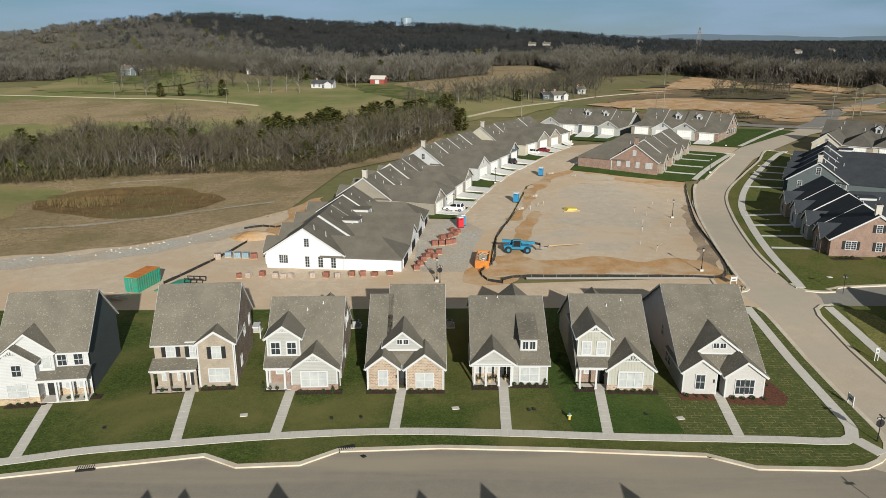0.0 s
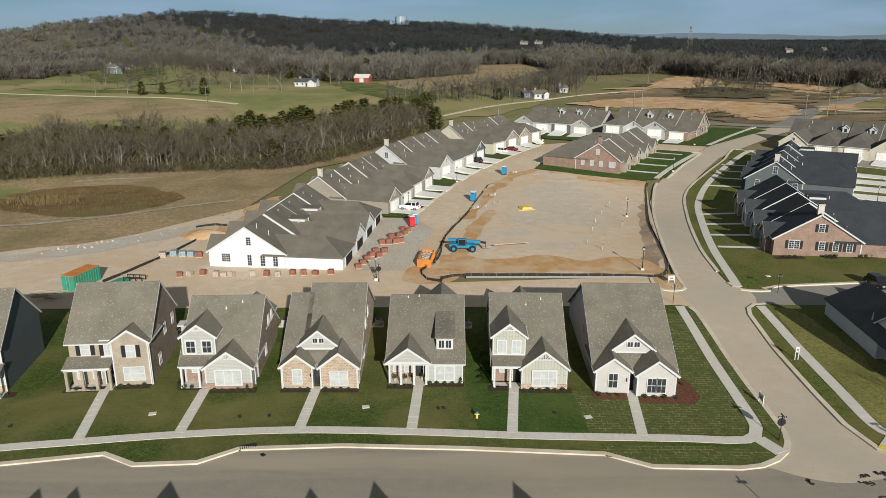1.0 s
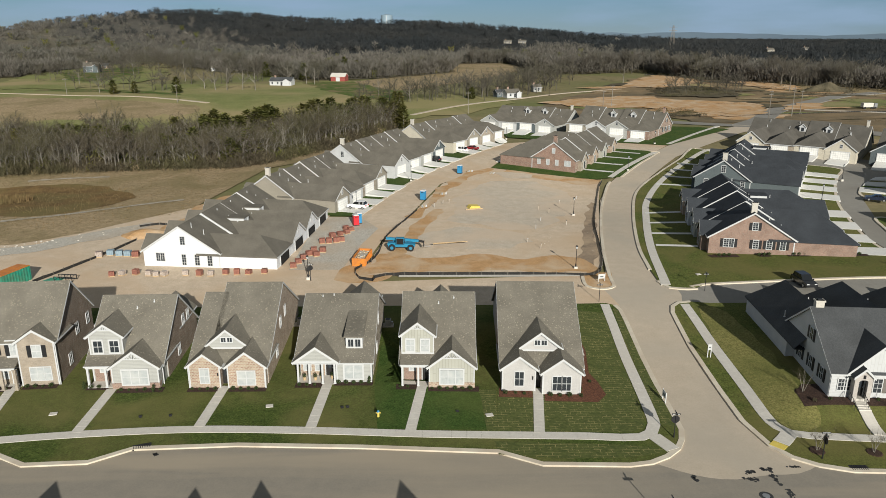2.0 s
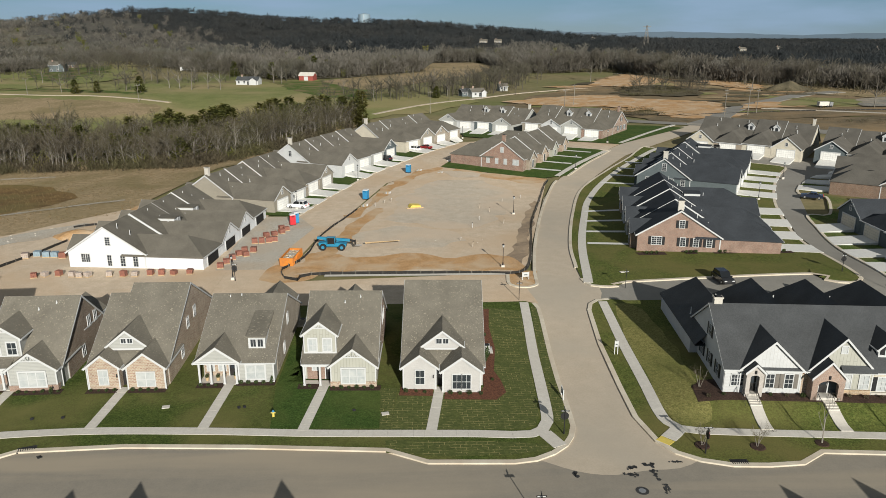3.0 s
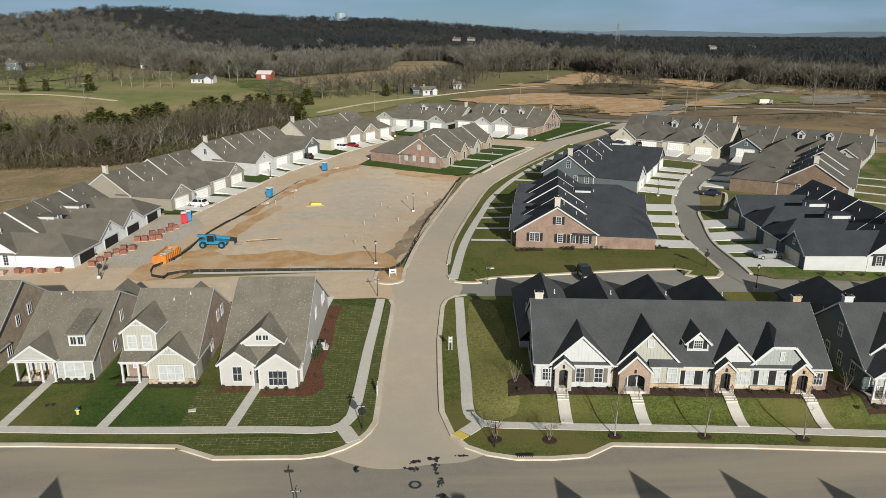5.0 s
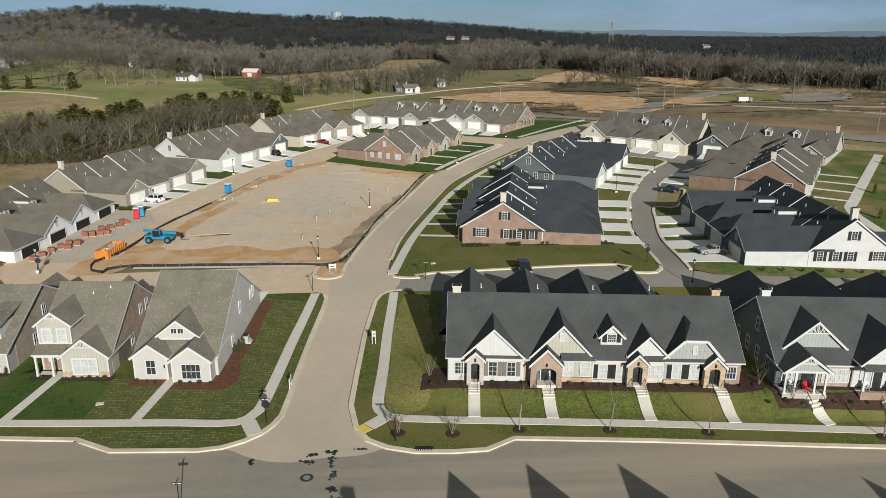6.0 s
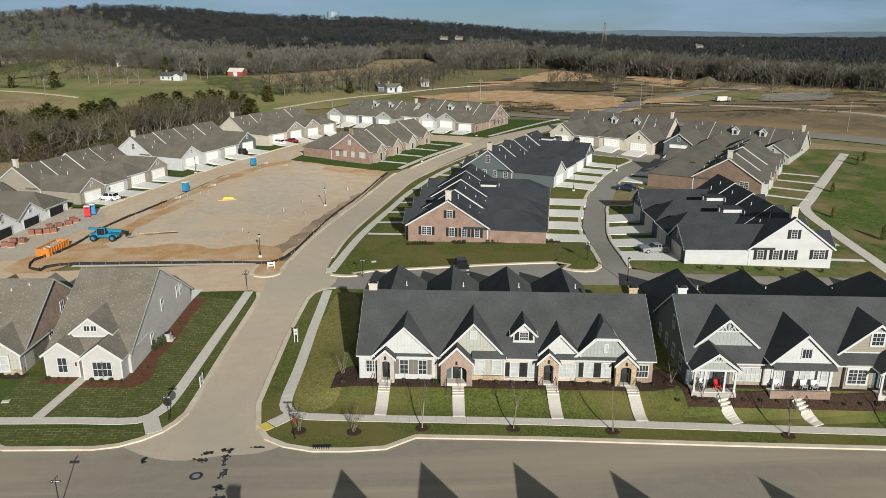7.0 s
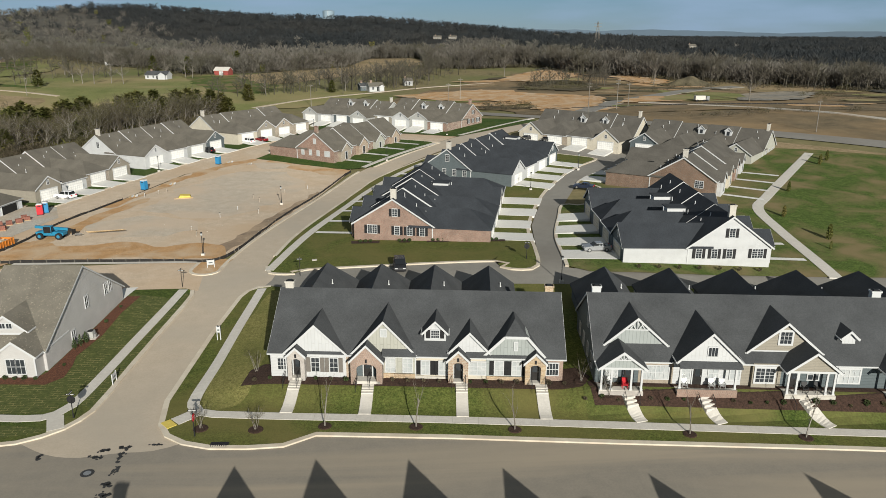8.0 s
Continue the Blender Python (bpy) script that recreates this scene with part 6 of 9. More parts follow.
chimney(t2, 0.8, 7.3, 7.0, 8.7, "trim")
chimney(t2, 32.4, 7.3, 7.0, 8.7, "trim")


# ---------- pavements, paths, beds ----------
def pavement(line, half, label, slab=1.5, lift=0.19, mat="concrete"):
    """A concrete footpath cast in slabs, each a piece of its own with a joint between."""
    pts = smooth(line, slab)
    a, b = along(pts, half, half)
    root = thing("pavement", Matrix.Identity(4), label, "pavement", "", "structure")
    for i in range(len(pts) - 1):
        g = Geo()
        q = []
        for k, e in ((i, 0.004), (i + 1, -0.004)):
            for s in (a, b):
                d = Vector(s[i + 1]) - Vector(s[i])
                p = Vector(s[k]) + d.normalized() * e * slab
                q.append((p.x, p.y, land(p.x, p.y) + lift))
        lo = [(x, y, z - 0.2) for x, y, z in q]
        g.add(q + lo, [(0, 1, 3, 2), (0, 2, 6, 4), (3, 1, 5, 7), (1, 0, 4, 5), (2, 3, 7, 6)])
        part("slab", g, mat, root)
    return root


pavement([(-118, 43), (-90, 51), (-64, 57.2), (-43.6, 61.9), (-36.2, 63.9), (-28.1, 65.2), (-17.6, 66.7), (-5.6, 67.6), (7, 67.25), (18.7, 66.5), (30.3, 66.1), (36, 65.9), (39.5, 65.6), (41.6, 65.7), (42.8, 66.5), (43.6, 68.2), (43.9, 70.8), (44.2, 76), (44.65, 85), (45.3, 94), (45.75, 101.2)], 0.66, "pale concrete footpath in front of the lawns")
pavement([(42.9, 65.9), (43.5, 64.6), (44.1, 63.3)], 0.8, "concrete ramp at the corner", 0.8)
pavement([(57.65, 100.6), (57.35, 94), (57.0, 87), (56.7, 77), (56.35, 70), (56.6, 67.6), (57.5, 66.3), (59.3, 65.75), (61.5, 65.55), (66.4, 65.1), (84.2, 63.7), (107.5, 61.4), (128, 59.4), (160, 56.4)], 0.66, "pale concrete footpath below the terraces")
pavement([(57.2, 66.1), (56.4, 65.2), (55.6, 64.4)], 0.8, "concrete ramp at the corner", 0.8)
solid("tactile_plate", ribbon([(55.5, 64.3), (54.75, 63.6)], 0.75, 0.75, 0.2), "yellow", "yellow tactile plate at the kerb", "paving")
pavement([(57.3, 108.5), (60.8, 129), (66.1, 150.8), (71.0, 167), (80.5, 185.5), (100, 215.0), (106, 222)], 0.75, "pale concrete footpath along the bending road")
pavement([(67.6, 190.6), (75, 201.5), (88, 219.5)], 0.75, "pale concrete footpath beside the brick terrace")
pavement([(96.5, 233.5), (112, 253), (127, 271)], 0.7, "pale concrete footpath by the far terrace", 2.5)
pavement([(189, 188), (172, 166), (157.5, 147), (151.8, 138.7), (149.5, 125), (146.6, 100.8)], 1.1, "curving concrete footpath across the meadow", 2.5)


def step_walk(p, q, w, label, steps_q=0, rise=0.16):
    """A garden path from the pavement to a door; with a short flight below the door where the bank is steep."""
    root = thing("front_walk", Matrix.Identity(4), label, "path", "front walks", "structure")
    p, q = Vector(p), Vector(q)
    d = (q - p).normalized()
    n = max(4, int((q - p).length / 1.2))
    if not steps_q:
        for i in range(n):
            a, b = p.lerp(q, i / n), p.lerp(q, (i + 1) / n - 0.004)
            part("slab", ribbon([tuple(a), tuple(b)], w / 2, w / 2, 0.2), "concrete", root)
        return root
    total = (q - p).length
    flight = 0.36 * steps_q
    runs = [(0.0, total - flight - 0.3, 0), (total - flight - 0.3, total - 0.3, 1), (total - 0.3, total, 0)]
    s = Vector((-d.y, d.x)) * w / 2
    for a, b, stepped in runs:
        n = steps_q if stepped else max(1, round((b - a) / 1.2))
        for i in range(n):
            e, f = p + d * (a + (b - a) * i / n), p + d * (a + (b - a) * (i + 1) / n)
            if stepped:
                z = land(f.x, f.y) + 0.26
                c = [e + s, e - s, f - s, f + s]
                part("step", Geo().add([(v.x, v.y, z) for v in c] + [(v.x, v.y, z - 0.5) for v in c], [(3, 2, 1, 0), (0, 1, 5, 4), (1, 2, 6, 5), (2, 3, 7, 6), (3, 0, 4, 7)]), "concrete", root)
            else:
                part("slab", ribbon([tuple(e.lerp(f, k / 3)) for k in range(4)], w / 2, w / 2, 0.26), "concrete", root)
    return root


for a, b in (((-42.6, 62.6), (-45.0, 73.4)), ((-27.7, 65.6), (-29.8, 76.6)), ((-17.7, 67.0), (-18.0, 76.6)), ((-5.2, 68.1), (-4.9, 77.2)), ((6.75, 67.8), (7.2, 77.6)), ((17.4, 67.0), (18.5, 76.9)), ((31.0, 66.5), (32.2, 76.2))):
    step_walk(a, b, 1.15, "straight concrete path to a front door")
for a, b in (((66.7, 65.7), (67.1, 70.6)), ((75.0, 65.1), (75.2, 69.5)), ((85.3, 64.2), (85.5, 69.0)), ((94.0, 63.4), (94.2, 68.3)), ((103.8, 62.5), (103.0, 65.7)), ((112.0, 61.8), (111.0, 64.8)), ((123.0, 60.7), (121.4, 64.0))):
    step_walk(a, b, 1.3, "concrete path with steps up a lawn bank", 3)


solid("front_lawn", drape([(98.4, 63.0), (128, 60.2), (160, 57.2), (160, 61.2), (128, 64.3), (98.6, 67.0)], 0.17, 0.9), "lawn", "mown lawn bank below open porches", "lawn")
solid("dry_lawn", drape(rough_edge([(57.2, 66.0), (59.5, 66.4), (62.0, 69), (62.6, 78), (63.0, 88), (62.4, 97), (59.4, 99), (57.9, 90), (57.5, 78), (57.0, 70)], 1.2, 0.7), 0.165, 0.9), "straw", "sun-bleached lawn beside a side street", "lawn")
solid("lush_lawn", drape([(13.9, 67.5), (25.5, 67.2), (25.3, 74.2), (25.0, 76.4), (13.9, 76.8), (14.0, 88), (12.9, 88), (12.8, 77)], 0.17, 1.5), "lush", "deep green turf in front of a cottage", "lawn")
solid("new_turf", drape([(26.2, 65.0), (40, 64.2), (43.2, 63.4), (42.4, 62.6), (39, 61.9), (33, 61.8), (26.4, 62.6)], 0.16, 1.5), "sod", "freshly laid turf strip along the kerb", "lawn")
solid("new_turf", drape([(44.5, 68.2), (45.9, 67.4), (46.1, 71.5), (46.2, 77.7), (46.5, 84.5), (47.2, 95.7), (47.2, 99), (46.6, 100), (46.1, 94), (45.5, 85), (44.9, 76)], 0.16, 1.5), "sod", "freshly laid turf strip beside the side street", "lawn")
solid("new_turf", drape([(26.6, 66.9), (40.6, 66.6), (42.2, 67.4), (42.9, 69.5), (43.4, 76), (43.9, 85), (44.9, 98), (39, 100), (39, 76), (27.4, 76)], 0.16, 2), "sod", "freshly laid turf in visible strips", "lawn")
solid("new_turf", drape([(23.2, 67.1), (26.6, 66.9), (27.2, 76), (25.2, 76)], 0.16, 2), "sod", "freshly laid turf in visible strips", "lawn")


def bed(poly, mat="mulch", lift=0.2):
    return solid("planting_bed", drape(poly, lift, 0.9), mat, "mulched planting bed along a house front", "bed", "structure")


LEAF = {}


def leafy(seed, n, size, mat, upright=1.0):
    """A shrub: many small leaves set in a ragged mound."""
    key = (seed, n, size, mat, upright)
    if key not in LEAF:
        rnd = random.Random(seed)
        g = Geo()
        for _ in range(n):
            d = Vector((rnd.gauss(0, 1), rnd.gauss(0, 1), rnd.gauss(0, 1))).normalized() * (0.4 + 0.6 * rnd.random() ** 0.5)
            c = Vector((d.x * size, d.y * size, (d.z * 0.9 + 0.85) * size * upright))
            if upright > 1.5:
                c.x *= 1.0 - 0.75 * c.z / (1.9 * size * upright)
                c.y *= 1.0 - 0.75 * c.z / (1.9 * size * upright)
            e = size * 0.22
            a, b = Vector((rnd.uniform(-1, 1), rnd.uniform(-1, 1), rnd.uniform(-1, 1))) * e, Vector((rnd.uniform(-1, 1), rnd.uniform(-1, 1), rnd.uniform(-1, 1))) * e
            g.add([c - a, c + b, c + a, c - b], [(0, 1, 2, 3)])
        g.tube((0, 0, 0), (0, 0, size * upright), size * 0.08, size * 0.04, 5)
        me = bpy.data.meshes.new("shrub")
        me.from_pydata(g.v, [], g.f)
        me.materials.append(MAT[mat])
        LEAF[key] = me
    return LEAF[key]


def shrub(x, y, size=0.3, mat="shrub", seed=1, upright=1.0, label="small clipped shrub in a mulch bed", name="shrub", lift=0.16):
    ob = new(name, leafy(seed, 150 if size < 0.5 else 420, size, mat, upright))
    ob.matrix_basis = pose(x, y, land(x, y) + lift, 0, 0, seed * 70)
    return tagged(ob, label, "shrub" if upright < 1.5 else "evergreen", "garden shrubs")


rs = random.Random(11)
# beds in front of the detached houses
for x, y, w, h in ((-49.4, 72.2, 4.4, 8), (-43.6, 74.0, 4.2, 8), (-34.4, 75.6, 4.6, 5), (-28.6, 76.4, 4.0, 5), (-21.0, 76.2, 2.6, 2), (-17.2, 75.5, 5.4, 2), (-9.0, 75.7, 3.6, 0.5), (-4.2, 75.7, 4.4, 0.5), (3.4, 76.6, 3.3, -0.5), (8.0, 77.1, 4.6, -0.5), (15.4, 76.1, 2.6, -1.5), (19.2, 75.6, 6.0, -1.5)):
    c, s = math.cos(math.radians(h)), math.sin(math.radians(h))
    loc = [(0, 0), (w, 0), (w, 1.25), (0, 1.25)]
    bed([(x + c * a - s * b, y + s * a + c * b) for a, b in loc])
    for i in range(int(w / 0.9)):
        a = 0.5 + i * 0.9
        shrub(x + c * a - s * 0.55, y + s * a + c * 0.55, 0.16 + 0.12 * rs.random(), seed=1 + i % 4)
bed([(27.4, 74.2), (31.3, 74.0), (31.5, 76.2), (27.6, 76.4)], "redmulch")
bed([(32.6, 73.2), (38.6, 72.9), (39.9, 74.6), (39.6, 77.6), (39.0, 80), (39.8, 86), (39.6, 93), (40.2, 99), (38.2, 99), (37.4, 76), (37.1, 75.2), (32.8, 75.3)], "redmulch")
for x, y in ((28.2, 75.0), (29.4, 75.0), (30.4, 74.8), (33.4, 74.4), (34.5, 74.3), (35.6, 74.3), (36.9, 74.2), (38.6, 77.6), (38.6, 84), (38.7, 90), (38.8, 95)):
    shrub(x, y, 0.2 + 0.1 * rs.random(), seed=1 + int(x) % 4)
for x, y in ((38.0, 82.0), (38.3, 83.0), (38.6, 83.9)):
    shrub(x, y, 0.42, "shrub", 7, 2.1, "young upright evergreen beside a house wall", "evergreen")
shrub(-12.8, 75.8, 0.3, "shrub", 8, 2.0, "young upright evergreen by a porch", "evergreen")
shrub(-21.2, 76.6, 0.3, "shrub", 8, 2.0, "young upright evergreen by a porch", "evergreen")
shrub(12.2, 77.7, 0.3, "shrub", 8, 2.0, "young upright evergreen by a porch", "evergreen")
# beds under the terraces
bed([(61.0, 70.6), (80, 68.9), (98.6, 67.2), (99.8, 69), (98.8, 71.5), (62.8, 75), (61.4, 73.6)])
bed([(99.4, 64.9), (120, 63.0), (142, 61.0), (142, 65), (101, 68.8), (99.2, 68)])
for i in range(46):
    x = 62.4 + i * 1.72
    y = (71.3 - 0.087 * (x - 61) if x < 98.5 else 65.2 - 0.09 * (x - 100)) + 0.3 * rs.random()
    if not any(abs(x - d) < 1.1 for d in (66.7, 74.7, 85.2, 93.9, 103.5, 111.2, 120.8)):
        shrub(x, y, 0.2 + 0.16 * rs.random(), seed=1 + i % 5, mat="shrub" if rs.random() < 0.7 else "twig", label="small winter shrub in a brown mulch bed")
# low beds by the side walls of the other terraces
for pts in ([(69.5, 121.6), (74.5, 121.3), (74.5, 123), (69.3, 123.3)], [(78, 121.2), (80, 121.0), (80, 122.6), (78, 122.7)], [(83, 120.9), (87, 120.6), (87, 122), (83, 122.3)], [(92, 120.2), (97, 119.8), (97, 121.2), (92, 121.6)]):
    bed(pts)
    cx, cy = sum(p[0] for p in pts) / 4, sum(p[1] for p in pts) / 4
    for k in (-1, 0, 1):
        shrub(cx + 0.9 * k, cy, 0.35, seed=3, label="low shrub under a brick wall")
for k in range(7):
    shrub(116 + 3.2 * k, 103.6 - 0.1 * k, 0.35, "twig", 4, label="low bare shrub under a white wall")


# ---------- street furniture ----------
def street_lamp(x, y):
    r = thing("street_lamp", pose(x, y, land(x, y) + 0.1), "black iron post lamp with glass lantern", "lamp", "street lamps")
    part("base", Geo().box(-0.28, -0.28, -0.2, 0.28, 0.28, 0.35), "concrete", r)
    part("post", Geo().tube((0, 0, 0.3), (0, 0, 0.9), 0.13, 0.09, 8).tube((0, 0, 0.9), (0, 0, 3.5), 0.065, 0.05, 8), "black", r)
    lan = part("lantern", Geo().tube((0, 0, 3.5), (0, 0, 3.95), 0.12, 0.22, 6).tube((0, 0, 3.95), (0, 0, 4.2), 0.26, 0.03, 6), "black", r)
    part("lantern_glass", Geo().tube((0, 0, 3.53), (0, 0, 3.93), 0.135, 0.232, 6), "blind", lan)


for p in ((44.4, 117.4), (51.3, 156.3), (13.9, 188.6), (2.4, 158.9), (107.6, 157.5), (102.6, 98.4), (73.8, 196.5), (92.5, 235), (46, 258), (123.1, 177.5), (-1.0, 113.4)):
    street_lamp(*p)


def sign_post(x, y, turn, kind):
    if kind == "stop":
        r = thing("stop_sign", pose(x, y, land(x, y) + 0.14, 0, 0, turn), "stop sign on a black post with street name blades", "sign", "corner signs")
        part("post", Geo().tube((0, 0, -0.3), (0, 0, 2.9), 0.05, 0.045, 8).tube((0, 0, -0.3), (0, 0, 0.5), 0.09, 0.07, 8), "black", r)
        octo = [(0.40 * math.cos(math.pi * (k + 0.5) / 4), 2.1 + 0.40 * math.sin(math.pi * (k + 0.5) / 4)) for k in range(8)]
        part("plate", Geo().prism(octo, -0.08, -0.05, "y"), "red", r, "red stop plate")
        part("plate_back", Geo().prism([(p[0] * 1.15, 2.1 + (p[1] - 2.1) * 1.15) for p in octo], -0.048, -0.02, "y"), "black", r)
        t = bpy.data.curves.new("lettering", "FONT")
        t.body, t.align_x, t.align_y, t.size = "STOP", "CENTER", "CENTER", 0.28
        ob = new("lettering", t)
        ob.parent = r
        ob.matrix_basis = pose(0, -0.085, 2.1, 90, 0, 0)
        t.materials.append(MAT["trim"])
        for k, a in ((2.62, 0), (2.8, 90)):
            b = part("street_blade", Geo().box(-0.45, -0.015, k, 0.45, 0.015, k + 0.17), "black", r, "", pose(0, 0, 0, 0, 0, a))
            part("name_bar", Geo().box(-0.36, -0.02, k + 0.05, 0.36, 0.02, k + 0.12), "trim", b)
    elif kind == "name":
        r = thing("street_name_sign", pose(x, y, land(x, y) + 0.14, 0, 0, turn), "street name blades on a black post", "sign", "corner signs")
        part("post", Geo().tube((0, 0, -0.3), (0, 0, 2.9), 0.05, 0.045, 8), "black", r)
        for k, a in ((2.5, 0), (2.7, 90)):
            b = part("street_blade", Geo().box(-0.45, -0.015, k, 0.45, 0.015, k + 0.17), "black", r, "", pose(0, 0, 0, 0, 0, a))
            part("name_bar", Geo().box(-0.36, -0.02, k + 0.05, 0.36, 0.02, k + 0.12), "trim", b)
    else:
        r = thing("yard_sign", pose(x, y, land(x, y) + 0.14, 0, 0, turn), "white post sign with plain panel on the verge", "sign", "yard signs")
        h = 1.9 if kind == "post" else 1.3
        w = 0.5 if kind == "post" else 1.2
        part("post", Geo().box(-w / 2, -0.05, -0.2, -w / 2 + 0.1, 0.05, h), "trim", r)
        part("post", Geo().box(w / 2 - 0.1, -0.05, -0.2, w / 2, 0.05, h), "trim", r)
        part("panel", Geo().box(-w / 2 + 0.1, -0.03, h - 0.85, w / 2 - 0.1, 0.03, h - 0.08), "trim", r)
        part("panel_bar", Geo().box(-w / 4, -0.04, h - 0.6, w / 4, 0.04, h - 0.42), "slate", r)


solid("driveway", drape([(36.7, 97.4), (38.0, 97.6), (38.6, 102.6), (36.5, 102.4)], 0.18, 1.5), "concrete_new", "pale concrete drive behind the corner house", "driveway")
CORNER = smooth([(44.8, 113.5), (44.5, 110.6), (44.6, 109.0), (45.4, 108.0), (47.3, 107.6), (48.9, 108.6), (49.2, 111.5), (49.7, 116), (51.7, 128.5), (55.6, 147.8), (59.7, 165.2), (64.4, 181), (66.6, 186.5)], 1.0)
solid("kerb", ribbon(CORNER, 0.28, 0.28, 0.15), "kerb", "pale concrete kerb round the bare lot's corner", "kerb")
solid("dirt_corner", drape([(44.8, 113.5), (44.6, 109.2), (45.6, 108.2), (47.2, 107.8), (48.6, 108.8), (49.4, 111.5), (50, 115), (46, 115.4)], 0.1, 1.0), "clay", "orange dirt inside the kerbed corner", "bare soil")
sign_post(44.9, 65.6, 180, "stop")
sign_post(58.4, 61.6, 90, "stop")
sign_post(98.9, 108.4, 180, "stop")
sign_post(-0.5, 112.8, 200, "stop")
sign_post(62.6, 105.9, 0, "name")
sign_post(45.2, 102.6, 0, "name")
sign_post(40.1, 51.6, 0, "name")
sign_post(46.2, 73.2, 90, "wide")
sign_post(55.3, 84.0, 0, "post")
sign_post(47.4, 110.9, 10, "wide")


def box_thing(name, x, y, w, d, h, mat, label, category, turn=0, lift=0.14, cap=""):
    r = thing(name, pose(x, y, land(x, y) + lift, 0, 0, turn), label, category)
    part("body", Geo().box(-w / 2, -d / 2, -0.1, w / 2, d / 2, h), mat, r)
    part("lid", Geo().box(-w / 2 - 0.03, -d / 2 - 0.03, h, w / 2 + 0.03, d / 2 + 0.03, h + 0.06), cap or mat, r)
    return r


for x, y in ((-26.3, 93.9), (-12.4, 95.1), (0.9, 95.0), (13.4, 94.5), (38.6, 85.4)):
    r = thing("air_conditioner", pose(x, y, land(x, y) + 0.14), "grey outdoor air conditioning unit on a pad", "air conditioner", "air conditioners")
    part("pad", Geo().box(-0.8, -0.7, -0.1, 0.8, 0.7, 0.1), "concrete", r)
    part("casing", Geo().box(-0.42, -0.42, 0.1, 0.42, 0.42, 0.95), "grey_lap", r)
    part("fan_grille", Geo().tube((0, 0, 0.95), (0, 0, 1.0), 0.36, 0.36, 12), "black", r)
    part("service_cover", Geo().box(0.46, -0.2, 0.1, 0.72, 0.2, 0.6), "metal", r)
for x, y in ((-22.0, 70.9), (1.4, 72.4), (26.0, 70.2), (64, 112.8)):
    box_thing("utility_cover", x, y, 0.75, 0.55, 0.04, "concrete", "flat concrete utility cover in the lawn", "utility cover", 12)
for x, y in ((-12.2, 70.2), (-9.0, 70.4), (9.6, 72.0), (10.2, 72.1), (-36.2, 68.2), (22.5, 71)):
    box_thing("valve_box", x, y, 0.28, 0.28, 0.1, "black", "small black valve box in the lawn", "valve box", 20)
r = thing("fire_hydrant", pose(13.8, 70.0, land(13.8, 70) + 0.14), "yellow fire hydrant with blue cap in the lawn", "hydrant")
part("barrel", Geo().tube((0, 0, -0.1), (0, 0, 0.62), 0.14, 0.13, 10), "yellow", r)
part("bonnet", Geo().tube((0, 0, 0.62), (0, 0, 0.82), 0.17, 0.05, 10), "toilet_blue", r)
part("outlet", Geo().tube((-0.26, 0, 0.5), (0.26, 0, 0.5), 0.07, 0.07, 8), "yellow", r)
for x, y, a in ((61.2, 59.95, 0), (-34.7, 60.9, 11), (-9.8, 64.4, 20)):
    r = thing("storm_drain", pose(x, y, land(x, y) + 0.05, 0, 0, a), "black iron storm drain grate in the kerb", "drain", "storm drains")
    part("frame", Geo().box(-0.9, -0.35, -0.1, 0.9, 0.5, 0.1), "black", r)
    for i in range(8):
        part("grate_bar", Geo().box(-0.8 + i * 0.21, -0.32, 0.1, -0.72 + i * 0.21, 0.46, 0.13), "black", r)
r = thing("manhole_cover", pose(50.3, 55.9, land(50.3, 55.9)), "round iron manhole cover in the street", "manhole")
part("cover", Geo().tube((0, 0, -0.05), (0, 0, 0.03), 0.34, 0.34, 20), "metal", r)
part("collar", Geo().tube((0, 0, -0.06), (0, 0, 0.015), 0.62, 0.62, 20), "patch", r)
rp = random.Random(4)
for x, y, w, h in ((50.2, 59.6, 1.1, 0.7), (50.0, 58.4, 1.2, 0.6), (52.2, 59.9, 0.9, 0.6), (52.3, 58.3, 0.7, 1.5), (52.6, 56.2, 0.6, 1.3), (52.8, 54.2, 1.1, 1.0), (53.0, 52.6, 1.2, 1.0), (44.6, 58.6, 0.3, 0.9), (55, 60.4, 1.2, 0.12), (30, 62.6, 0.3, 0.3), (-8, 63.2, 0.4, 0.3)):
    for k in range(9):
        sx, sy, sr = x + rp.uniform(-0.55, 0.55) * w, y + rp.uniform(-0.55, 0.55) * h, rp.uniform(0.08, 0.26)
        shard = [(sx + sr * rp.uniform(0.5, 1.3) * math.cos(a), sy + sr * rp.uniform(0.5, 1.3) * math.sin(a)) for a in [2 * math.pi * j / 7 for j in range(7)]]
        solid("tar_fleck", drape(shard, 0.012), "patch", "small dark tar fleck in the asphalt", "patch")
    w, h = w * 0.62, h * 0.62
    pts = [(x + w * 0.6 * rp.uniform(0.35, 1.2) * math.cos(a), y + h * 0.6 * rp.uniform(0.35, 1.2) * math.sin(a)) for a in [2 * math.pi * k / 17 for k in range(17)]]
    solid("asphalt_patch", drape(pts, 0.012), "patch", "ragged dark tar patch in the asphalt", "patch")


